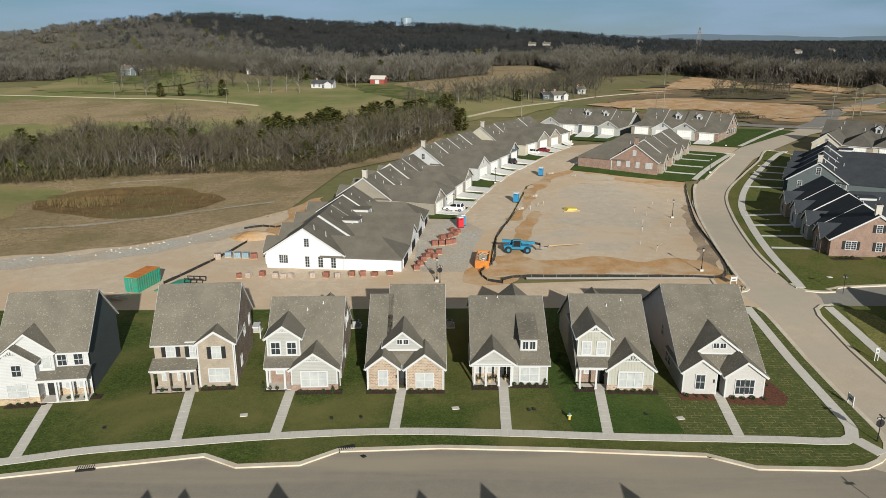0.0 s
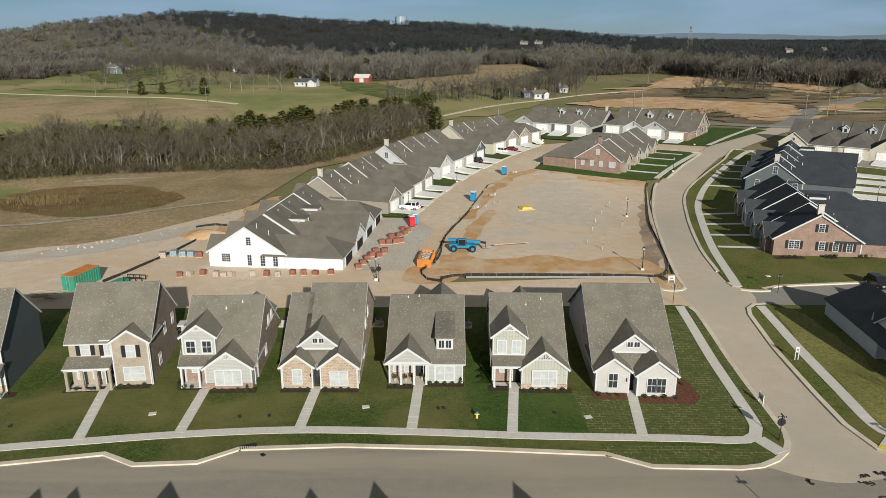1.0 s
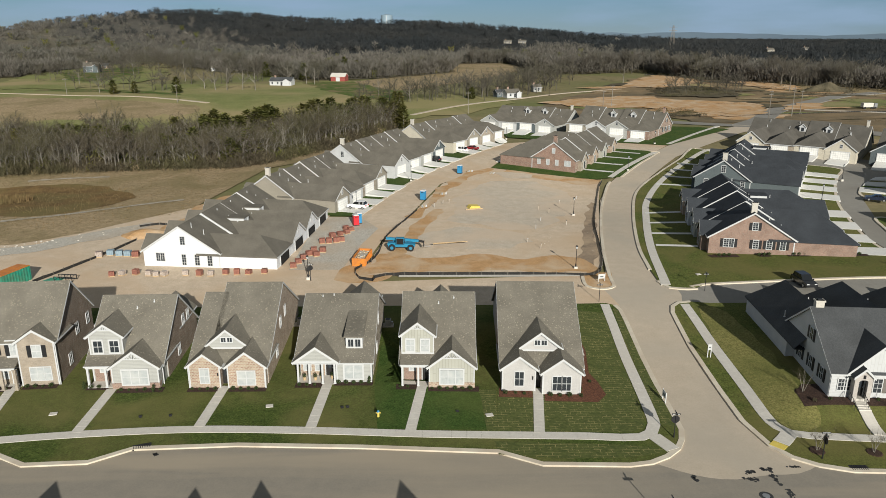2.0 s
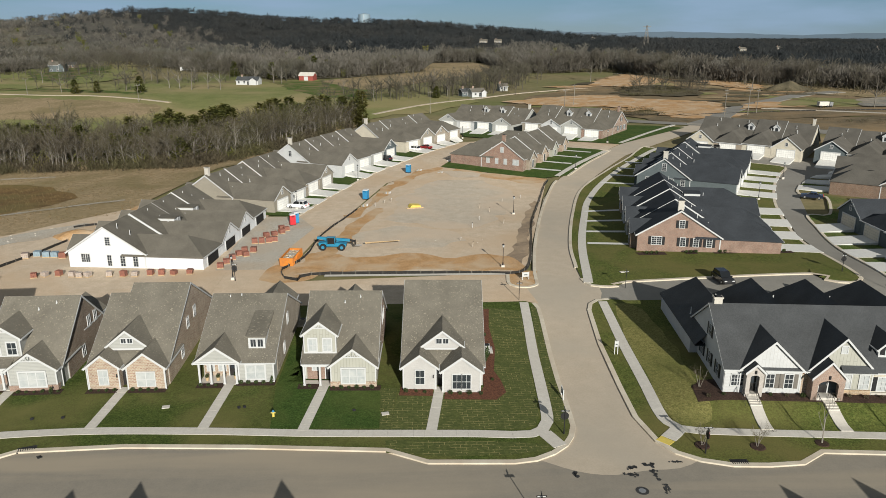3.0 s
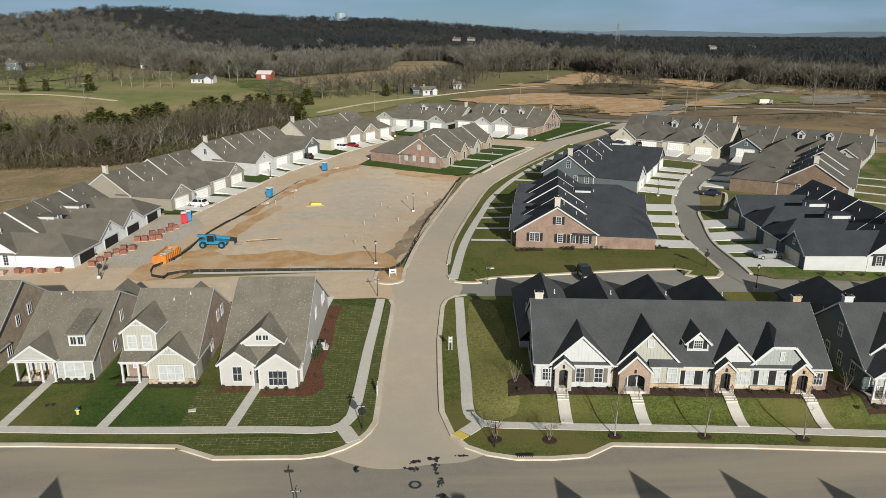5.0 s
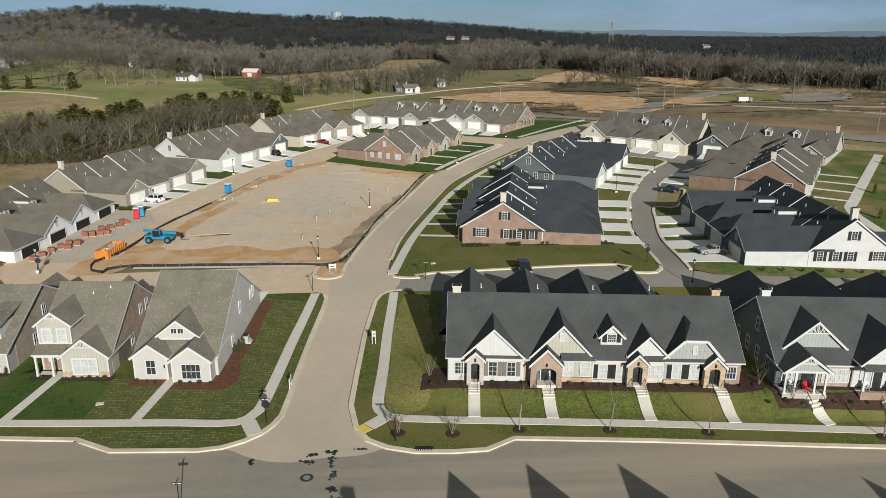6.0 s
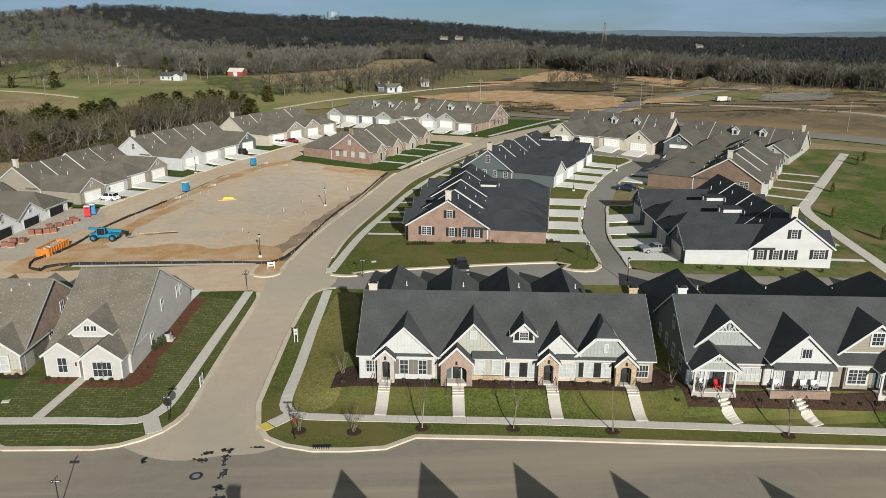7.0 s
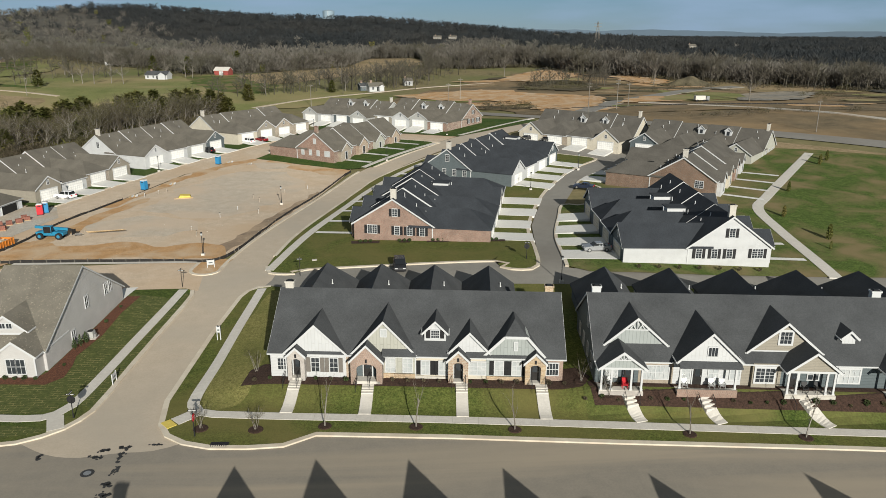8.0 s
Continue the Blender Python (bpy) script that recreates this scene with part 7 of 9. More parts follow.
# ---------- cars ----------
def car(x, y, turn, paint, label, suv=True, z=None):
    r = thing("car", pose(x, y, (land(x, y) if z is None else z) + 0.2, 0, 0, turn), label, "car", "parked cars")
    L, W, H = (4.7, 1.9, 1.68) if suv else (4.7, 1.82, 1.42)
    k = L / 2
    side = [(-k, 0.45), (-k + 0.1, 0.95), (-k + 0.9 if not suv else -k + 0.25, 1.05), (k - 1.25, 1.02), (k - 0.15, 0.85), (k, 0.55), (k - 0.05, 0.3), (-k + 0.05, 0.3)]
    body = part("body", Geo().prism(side, -W / 2, W / 2, "x"), paint, r)
    top = [(-k + (0.3 if suv else 0.9), 1.02), (-k + (0.65 if suv else 1.5), H), (k - 2.1, H), (k - 1.35, 1.0)]
    part("cabin", Geo().prism(top, -W / 2 + 0.14, W / 2 - 0.14, "x"), "carglass", r)
    part("car_roof", Geo().box(-W / 2 + 0.18, top[1][0] - 0.02, H - 0.02, W / 2 - 0.18, k - 2.08, H + 0.05), paint, r)
    for yy in (top[1][0] + 0.03, (top[1][0] + top[2][0]) / 2):
        part("pillar", Geo().box(-W / 2 + 0.12, yy - 0.06, 1.0, W / 2 - 0.12, yy + 0.06, H), paint, r)
    for sx in (-1, 1):
        for yy in (-k + 0.85, k - 0.9):
            w = part("wheel", Geo().tube((sx * (W / 2 - 0.2), yy, 0.33), (sx * (W / 2 + 0.02), yy, 0.33), 0.34, 0.34, 14), "rubber", r)
            part("rim", Geo().tube((sx * (W / 2), yy, 0.33), (sx * (W / 2 + 0.035), yy, 0.33), 0.21, 0.2, 10), "metal", w)
        part("headlight", Geo().box(sx * 0.62 - 0.2, k - 0.22, 0.66, sx * 0.62 + 0.2, k - 0.06, 0.82), "trim", r)
        part("tail_light", Geo().box(sx * 0.7 - 0.16, -k - 0.02, 0.75, sx * 0.7 + 0.16, -k + 0.1, 0.98), "red", r)
        part("wing_mirror", Geo().box(sx * (W / 2 + 0.08) - 0.09, k - 1.65, 0.98, sx * (W / 2 + 0.08) + 0.09, k - 1.5, 1.12), paint, r)
    part("bumper", Geo().box(-W / 2 + 0.1, k - 0.12, 0.3, W / 2 - 0.1, k + 0.03, 0.5), "black", r)


car(78.3, 106.2, 183, "carblack", "black sport utility car parked beside a lawn", True)
car(111.4, 112.4, 93, "carsilver", "silver saloon car on a concrete driveway", False)
car(2.6, 159.6, 72, "carwhite", "white sport utility car on a driveway", True)
car(119.8, 157.2, 62, "carblue", "dark blue saloon car parked by the lane", False)
car(19.8, 214.3, 64, "carblack", "black pickup-like car on a driveway", True)
car(28.6, 229.8, 55, "carwhite", "white sport utility car on a far driveway", True)
car(32.2, 233.0, 55, "carred", "dark red saloon car on a far driveway", False)
car(116.5, 220.4, 140, "carblack", "black saloon car by the far garages", False)
car(122.2, 217.6, 140, "carblack", "dark car beside a garage", False)


# ---------- porch furniture ----------
def porch_chair(root, x, y, z, turn, mat, label):
    m = root.matrix_basis @ pose(x, y, z)
    r = thing("porch_chair", pose(*m.translation, 0, 0, turn), label, "chair", "porch chairs")
    part("seat", Geo().box(-0.3, -0.28, 0.38, 0.3, 0.28, 0.48), mat, r)
    part("backrest", Geo().prism([(0.2, 0.45), (0.3, 0.45), (0.42, 1.0), (0.34, 1.0)], -0.3, 0.3, "x"), mat, r)
    for sx in (-0.27, 0.27):
        part("armrest", Geo().box(sx - 0.04, -0.3, 0.6, sx + 0.04, 0.28, 0.66), mat, r)
        for sy in (-0.24, 0.24):
            part("leg", Geo().box(sx - 0.03, sy - 0.03, 0, sx + 0.03, sy + 0.03, 0.6), mat, r)


for args in ((t2, 3.0, -1.2, 0.1, -5, "cloth_red", "red cushioned porch chair by a front door"), (t2, 1.2, -1.0, 0.1, -5, "metal", "grey porch chair with thin frame"), (t2, 9.4, -0.9, 0.1, -5, "metal", "grey wicker porch chair"), (t2, 12.3, -0.9, 0.1, -5, "metal", "grey wicker porch chair"), (t2, 13.4, -0.9, 0.1, -5, "metal", "grey wicker porch chair"),
             (t2, 22.0, -1.2, 0.1, -5, "black", "dark metal porch chair"), (t2, 23.4, -1.1, 0.1, -5, "black", "dark metal porch chair"), (t2, 33.0, -1.1, 0.1, -5, "black", "dark metal porch chair")):
    porch_chair(*args)
for x, y in ((4.3, 78.6), (5.6, 78.6), (6.3, 78.9), (7.6, 79.0)):
    r = thing("planter", pose(x, y, 0.37), "round pot with a leafy plant on the porch", "planter", "porch planters")
    part("pot", Geo().tube((0, 0, 0), (0, 0, 0.4), 0.16, 0.22, 10), "wood", r)
    part("leaves", leafy(21, 150, 0.24, "shrub", 1.2), None, r, "", pose(0, 0, 0.35))


def handrail(x, y, heading, run, rise):
    r = thing("stair_railing", pose(x, y, land(x, y) + 0.2, 0, 0, heading), "thin black iron stair railing", "railing", "stair railings")
    part("top_rail", Geo().beam((0, 0, 0.9), (0, run, 0.9 + rise), 0.05, 0.05), "black", r)
    for k in range(4):
        part("baluster", Geo().box(-0.015, run * k / 3 - 0.015, rise * k / 3 - 0.1, 0.015, run * k / 3 + 0.015, 0.9 + rise * k / 3), "black", r)


for x, y in ((66.6, 69.4), (74.6, 68.6), (85.1, 67.9), (93.8, 67.2), (103.4, 64.5), (111.1, 63.6), (120.9, 62.8)):
    for s in (-0.75, 0.75):
        handrail(x + s, y, -5, 1.5, 0.55)


# ---------- the building site ----------
def open_container(name, x, y, turn, w, l, h, mat, label, fill):
    r = thing(name, pose(x, y, land(x, y) + 0.08, 0, 0, turn), label, "container")
    part("floor_plate", Geo().box(-w / 2, 0, 0, w / 2, l, 0.15), mat, r)
    part("side_panel", Geo().box(-w / 2, 0, 0.15, -w / 2 + 0.1, l, h), mat, r)
    part("side_panel", Geo().box(w / 2 - 0.1, 0, 0.15, w / 2, l, h), mat, r)
    part("end_panel", Geo().box(-w / 2 + 0.1, 0, 0.15, w / 2 - 0.1, 0.1, h), mat, r)
    part("end_panel", Geo().box(-w / 2 + 0.1, l - 0.1, 0.15, w / 2 - 0.1, l, h), mat, r)
    for s in (-1, 1):
        for i in range(int(l / 0.7) + 1):
            yy = 0.1 + i * (l - 0.2) / int(l / 0.7)
            part("rib", Geo().box(min(s * w / 2, s * (w / 2 + 0.09)), yy - 0.06, 0.1, max(s * w / 2, s * (w / 2 + 0.09)), yy + 0.06, h), mat, r)
    rnd = random.Random(int(x))
    for k in range(14):
        c = Vector((rnd.uniform(-w / 2 + 0.5, w / 2 - 0.5), rnd.uniform(0.5, l - 0.6), h * 0.75 + 0.2 * rnd.random()))
        d = Vector((rnd.uniform(-0.8, 0.8), rnd.uniform(-0.8, 0.8), rnd.uniform(-0.1, 0.25)))
        part("scrap", Geo().beam(c - d * 0.6, c + d * 0.6, 0.35, 0.12), fill[k % len(fill)], r)
    part("rubble", Geo().box(-w / 2 + 0.1, 0.1, 0.15, w / 2 - 0.1, l - 0.1, h * 0.72), "gravel", r)
    return r


open_container("dumpster", 6.8, 119.6, -6, 2.3, 6.2, 1.4, "orange", "orange steel dumpster heaped with scrap lumber", ("wood", "gravel", "trim"))
r = thing("shipping_container", pose(-50.2, 109.3, land(-50, 110) + 0.05, 0, 0, -14), "green steel container with rusty orange roof", "container")
part("body", Geo().box(-1.2, 0, 0.05, 1.2, 6.0, 2.5), "green", r)
part("container_roof", Geo().box(-1.22, -0.02, 2.5, 1.22, 6.02, 2.58), "orange", r)
for i in range(10):
    part("rib", Geo().box(1.2, 0.3 + i * 0.58, 0.1, 1.26, 0.5 + i * 0.58, 2.45), "green", r)
    part("rib", Geo().box(-1.26, 0.3 + i * 0.58, 0.1, -1.2, 0.5 + i * 0.58, 2.45), "green", r)
for s in (-1, 1):
    part("end_door", Geo().box(s * 0.58 - 0.55, -0.06, 0.15, s * 0.58 + 0.55, 0, 2.4), "green", r)
    part("lock_bar", Geo().tube((s * 0.25, -0.09, 0.2), (s * 0.25, -0.09, 2.35), 0.03, 0.03, 6), "metal", r)
for i in range(7):
    ob = solid("steel_sheet", Geo().box(0, 0, 0, 0.34, 6.0, 0.12 + 0.03 * (i % 3)), "green", "teal steel sheets stacked on the dirt", "steel sheets", "", pose(-46.9 + i * 0.38, 109.8 + 0.2 * (i % 2), land(-46, 111) + 0.05, 0, 0, -22))
r = thing("steel_rack", pose(-43.2, 113.4, land(-43, 113) + 0.05, 0, 0, -5), "dark steel stacking rack on the dirt", "rack")
for z in (0.1, 0.8):
    part("rail", Geo().box(0, 0, z, 3.2, 0.1, z + 0.1).box(0, 1.4, z, 3.2, 1.5, z + 0.1), "black", r)
for i in range(4):
    part("upright", Geo().box(i * 1.03, 0, 0, i * 1.03 + 0.1, 0.1, 0.9).box(i * 1.03, 1.4, 0, i * 1.03 + 0.1, 1.5, 0.9), "black", r)
rl = random.Random(3)
for i in range(16):
    x, y = -54.5 + 4.0 * rl.random(), 104.6 + 3.2 * rl.random()
    solid("lumber", Geo().beam((-1.6, 0, 0.1 + 0.05 * i), (1.6, 0, 0.12 + 0.05 * i), 0.2, 0.06), ("wood", "gravel", "metal")[i % 3], "loose boards and scrap in a heap", "lumber", "", pose(x, y, land(x, y) + 0.05, 0, 0, 40 * rl.random() - 30))


def toilet(x, y, mat, turn=0):
    r = thing("portable_toilet", pose(x, y, land(x, y) + 0.08, 0, 0, turn), "%s plastic portable toilet on the site" % ("red" if mat == "red" else "blue"), "toilet", "portable toilets")
    part("cabin", Geo().box(-0.58, -0.58, 0.1, 0.58, 0.58, 2.1), mat, r)
    part("skid", Geo().box(-0.62, -0.62, -0.05, 0.62, 0.62, 0.1), "black", r)
    part("toilet_roof", Geo().prism([(-0.62, 2.1), (0.62, 2.1), (0.4, 2.35), (-0.4, 2.35)], -0.62, 0.62, "y"), "trim", r)
    part("toilet_door", Geo().box(-0.4, -0.62, 0.15, 0.4, -0.58, 2.0), mat, r)
    part("vent", Geo().box(-0.3, -0.64, 1.75, 0.3, -0.62, 1.9), "black", r)


toilet(3.6, 145.8, "red", 20)
toilet(4.0, 147.3, "toilet_blue", 20)
toilet(17.4, 167.4, "toilet_blue", -20)
toilet(27.2, 197.6, "toilet_blue", -20)


def pallet(x, y, turn, mat, h, label, w=1.1, d=1.1):
    r = thing("brick_pallet", pose(x, y, land(x, y) + 0.06, 0, 0, turn) @ Matrix.Scale(0.84, 4), label, "pallet", "pallets of building material")
    part("pallet_base", Geo().box(-w / 2 - 0.05, -d / 2 - 0.05, 0, w / 2 + 0.05, d / 2 + 0.05, 0.12), "wood", r)
    g = Geo()
    n = 4
    for i in range(n):
        for j in range(3):
            a, b = -w / 2 + i * w / n, 0.12 + j * h / 3
            part("brick_cube", Geo().box(a + 0.01, -d / 2 + 0.02 * (j % 2), b + 0.005, a + w / n - 0.01, d / 2 - 0.02 * (i % 2), b + h / 3 - 0.005), mat, r)


rb = random.Random(8)
for i, x in enumerate((-34.7, -33.1, -30.9, -28.5, -27.2, -25.8, -22.3, -19.8, -17.9, -15.5, -13.6, -11.6, -9.0)):
    red = i in (0, 7, 9, 10, 11, 12, 2)
    pallet(x, 116.2 + 0.5 * rb.uniform(-1, 1), rb.uniform(-20, 20), "brickpile" if red else "blockpile", 0.8 + 0.3 * rb.random(), "pallet of red bricks on bare dirt" if red else "pallet of pale stone blocks on bare dirt")
for x, y, a, h in ((-4.6, 119.4, 10, 0.9), (-4.1, 121.6, 15, 0.9), (-3.6, 123.8, 20, 1.0), (-2.9, 126.0, 30, 0.9), (-1.6, 125.6, 30, 0.9), (-2.4, 128.2, 10, 0.9), (-0.7, 128.0, 0, 1.0), (-1.6, 133.2, 12, 1.1), (-0.3, 133.4, 12, 1.1), (1.0, 133.8, 12, 1.1), (2.0, 134.4, 12, 1.0), (-0.2, 137.4, 30, 0.9), (1.2, 138.2, 30, 0.9), (2.4, 139.6, 40, 0.9), (3.0, 141.6, 30, 0.8), (1.9, 142.6, 30, 0.8)):
    pallet(x, y, a, "brickpile", h, "pallet of red bricks beside the unfinished garages", 1.3, 1.2)
for x, y, m, a in ((-39.8, 127.6, "bluewrap", 5), (-38.0, 127.2, "bluewrap", 8), (-36.4, 127.0, "bluewrap", 0), (-41.5, 126.6, "blockpile", 12), (-34.8, 126.5, "brickpile", 10)):
    pallet(x, y, a, m, 1.1, "wrapped pallet of roofing in the yard" if m == "bluewrap" else "pallet of masonry in the yard", 1.4, 1.3)
solid("driveway", drape([(-5.2, 118), (4.0, 118), (6.0, 132), (8.5, 143), (4, 152), (-4.8, 153)], 0.05), "gravel", "pale rough concrete apron of unfinished garages", "driveway")
# sand heap and board
heap = Geo()
rings = [(3.4, 0.0), (2.6, 0.5), (1.5, 1.0), (0.5, 1.25)]
for i, (rad, z) in enumerate(rings):
    heap.v += [(rad * (1 + 0.15 * math.sin(3 * a + i)) * math.cos(a) * 1.4, rad * math.sin(a), z) for a in [2 * math.pi * k / 18 for k in range(18)]]
for i in range(len(rings) - 1):
    heap.f += [(i * 18 + k, i * 18 + (k + 1) % 18, (i + 1) * 18 + (k + 1) % 18, (i + 1) * 18 + k) for k in range(18)]
heap.f.append(tuple(range(54, 72)))
solid("sand_mound", heap, "clay", "low heap of tan sand beside the terrace", "sand", "", pose(-38.5, 141.0, land(-38.5, 141) - 0.05, 0, 0, 10))

# telescopic handler
r = thing("telehandler", pose(13.9, 128.6, land(14, 128.5) + 0.1, 0, 0, -4), "blue telescopic handler with long boom and large tyres", "telehandler")
part("chassis", Geo().prism([(-2.4, 0.7), (2.5, 0.7), (2.6, 1.2), (1.2, 1.35), (-1.0, 1.5), (-2.6, 1.3)], -0.75, 0.75, "y"), "blue", r)
cabp = part("cab", Geo().prism([(-0.9, 1.3), (0.6, 1.3), (0.75, 1.8), (0.45, 2.45), (-0.8, 2.45)], -1.05, -0.25, "y"), "carglass", r)
part("cab_frame", Geo().box(-0.95, -1.08, 2.42, 0.6, -0.22, 2.52).box(-0.95, -1.08, 1.2, -0.85, -0.98, 2.45).box(0.5, -1.08, 1.2, 0.6, -0.98, 2.45), "blue", cabp)
part("engine_hood", Geo().box(-1.6, 0.3, 1.2, 1.0, 1.1, 1.7), "blue", r)
part("boom", Geo().beam((-2.9, 0.05, 2.15), (3.2, 0.05, 1.75), 0.42, 0.46), "blue", r)
part("boom_tip", Geo().beam((3.1, 0.05, 1.76), (4.2, 0.05, 1.55), 0.32, 0.36), "black", r)
part("fork_carriage", Geo().box(4.1, -0.6, 0.8, 4.2, 0.7, 1.7), "black", r)
for s in (-0.35, 0.45):
    part("fork", Geo().box(4.2, s - 0.06, 0.8, 5.4, s + 0.06, 0.87), "metal", r)
for s in (-1, 1):
    for xx in (-1.7, 1.8):
        w = part("wheel", Geo().tube((xx, s * 0.8, 0.62), (xx, s * 1.2, 0.62), 0.63, 0.63, 18), "rubber", r)
        part("rim", Geo().tube((xx, s * 1.15, 0.62), (xx, s * 1.23, 0.62), 0.32, 0.3, 12), "blue", w)
for i in range(5):
    solid("lumber", Geo().beam((0, 0, 0.1), (6.5, 0.4, 0.1), 0.14, 0.1), "wood", "long pale boards lying on the dirt", "lumber", "", pose(19.8, 129.4 + 0.25 * i, land(21, 129.5) + 0.9 - 0.12 * i, 0, -1, 4 + i))
# orange scraped soil along the plot's front edge, and ruts
solid("clay_strip", drape(rough_edge([(7.5, 116.0), (14, 115.6), (26, 116.2), (43, 115.6), (47.6, 116.5), (47.5, 121), (44, 124.5), (36, 123.0), (28, 125.0), (20, 123.4), (12.4, 126.4), (9.6, 124.8)], 1.5, 1.8), 0.11, 2), "clay", "strip of scraped orange clay", "bare soil")
solid("clay_strip", drape(rough_edge([(13.5, 152), (16.3, 157), (23.5, 186), (33, 202.5), (36.0, 200), (30, 192), (24, 178), (19, 160), (16, 150)], 1.5, 1.8), 0.11, 2), "clay", "orange clay along the lane", "bare soil")
solid("clay_strip", drape(rough_edge([(40, 201.8), (62, 190.2), (63.2, 186.4), (60, 184), (48, 192), (40, 197)], 1.5, 1.8), 0.11, 2), "clay", "orange clay below the brick terrace", "bare soil")
solid("clay_strip", drape(rough_edge([(3, 112.5), (12, 111.8), (12.5, 116), (9, 122), (5, 121), (3, 117)], 1.5, 1.8), 0.05, 2), "clay", "tracked clay at the plot entrance", "bare soil")
solid("clay_strip", drape(rough_edge([(-36.5, 144), (-30.9, 142), (-30.5, 160), (-29.5, 176), (-34.5, 168)], 1.5, 1.8), 0.12, 2), "clay", "orange clay bank behind the terrace", "bare soil")
solid("gravel_strip", drape(rough_edge([(-92, 124.5), (-62, 133), (-48, 146), (-40, 150), (-44, 140), (-60, 128), (-90, 118), (-150, 108), (-150, 112)], 1.5, 1.8), 0.09, 3), "gravel", "pale crushed stone along the yard's edge", "gravel")
solid("gravel_strip", drape([(14, 113.8), (44.5, 113.3), (44.2, 114.2), (14, 114.7)], 0.15, 3), "concrete", "straight concrete kerb of the plot", "kerb")
for pts, lift in (([(24, 150), (34, 142), (44, 146), (50, 160), (54, 176), (46, 188), (34, 186), (27, 170)], 0.095), ([(18, 132), (27, 128), (37, 131), (38, 138), (28, 143), (19, 140)], 0.095), ([(37, 196), (45, 192), (47, 195), (40, 200)], 0.125)):
    solid("swept_ground", drape(rough_edge(pts, 1.5, 3.0), lift, 2), "greydirt", "grey swept dirt in the middle of the plot", "bare soil")
solid("wet_ground", drape(rough_edge([(46, 118), (48.5, 120), (51.4, 134), (55, 152), (58.8, 168), (57.6, 169), (53, 152), (49, 134), (46.4, 124)], 1.2, 1.4), 0.1, 2), "wetdirt", "damp brown dirt along the silt fence", "bare soil")
solid("clay_strip", drape(rough_edge([(11, 127), (14, 137), (17, 150), (20, 158), (22, 156), (19, 145), (17, 134), (14, 126)], 1.2, 1.6), 0.112, 2), "clay", "orange clay along the lane", "bare soil")
# loose stones and rubbish scattered over the plot and the yard's edge
rub = Geo()
rr = random.Random(21)
for i in range(420):
    if i < 200:
        s = rr.random()
        x, y = -92 + 50 * s + rr.gauss(0, 1.2), 124 + 24 * s * s + rr.gauss(0, 1.2)
        e = 0.08 + 0.3 * rr.random() ** 3
    else:
        x, y = rr.uniform(12, 58), rr.uniform(117, 192)
        if x > 51.5 + (y - 132) * 0.2 or x < 11 + (y - 138) * 0.26:
            continue
        e = 0.04 + 0.14 * rr.random() ** 2
    z = land(x, y) + 0.06
    rub.add([(x - e, y, z), (x, y - e * 0.8, z), (x + e, y, z), (x, y + e * 0.7, z), (x + 0.1 * e, y, z + e * 0.8)], [(0, 1, 4), (1, 2, 4), (2, 3, 4), (3, 0, 4)])
tagged(new("stones", rub.mesh("stones", "gravel")), "scattered pale stones and rubble on dirt", "stones", "", "stuff")
for x, y, a in ((29.0, 159.6, 15),):
    r = thing("timber_stack", pose(x, y, land(x, y) + 0.08, 0, 0, a), "low stack of boards under a yellow sheet", "timber stack")
    part("sheet", Geo().prism([(-1.4, 0), (1.4, 0), (1.2, 0.55), (-0.9, 0.7)], -1.0, 1.0, "y"), "yellow", r)
    part("board", Geo().box(-2.2, -1.3, 0, 1.8, -1.05, 0.18), "wood", r)
for i, (x, y) in enumerate(((43, 150), (46, 158), (50, 168), (41, 143), (38, 133), (40, 129), (55, 172), (48, 147), (22, 163), (20, 160), (23.5, 164.5), (44, 161))):
    r = thing("pipe_stub", pose(x, y, land(x, y) + 0.08), "short white pipe stub marking a service", "pipe stub", "pipe stubs")
    part("pipe", Geo().tube((0, 0, -0.1), (0.05 * (i % 3), 0, 0.7 + 0.3 * (i % 2)), 0.05, 0.05, 7), "gravel" if i % 3 else "trim", r)
    part("cap", Geo().tube((0.05 * (i % 3), 0, 0.7 + 0.3 * (i % 2)), (0.05 * (i % 3), 0, 0.8 + 0.3 * (i % 2)), 0.09, 0.09, 7), "black" if i % 2 else "trim", r)
for x, y, a in ((22.2, 172.5, 20), (17.5, 160, 30), (36, 196.5, -20), (30, 199, 10)):
    r = thing("debris_heap", pose(x, y, land(x, y) + 0.08, 0, 0, a), "small heap of scrap boards and rubbish", "debris", "debris heaps")
    for i in range(6):
        part("scrap", Geo().beam((-0.9 + 0.3 * i, -0.5, 0.1), (-0.4 + 0.25 * i, 0.9 - 0.2 * i, 0.25 + 0.05 * i), 0.25, 0.07), ("wood", "gravel", "trim")[i % 3], r)


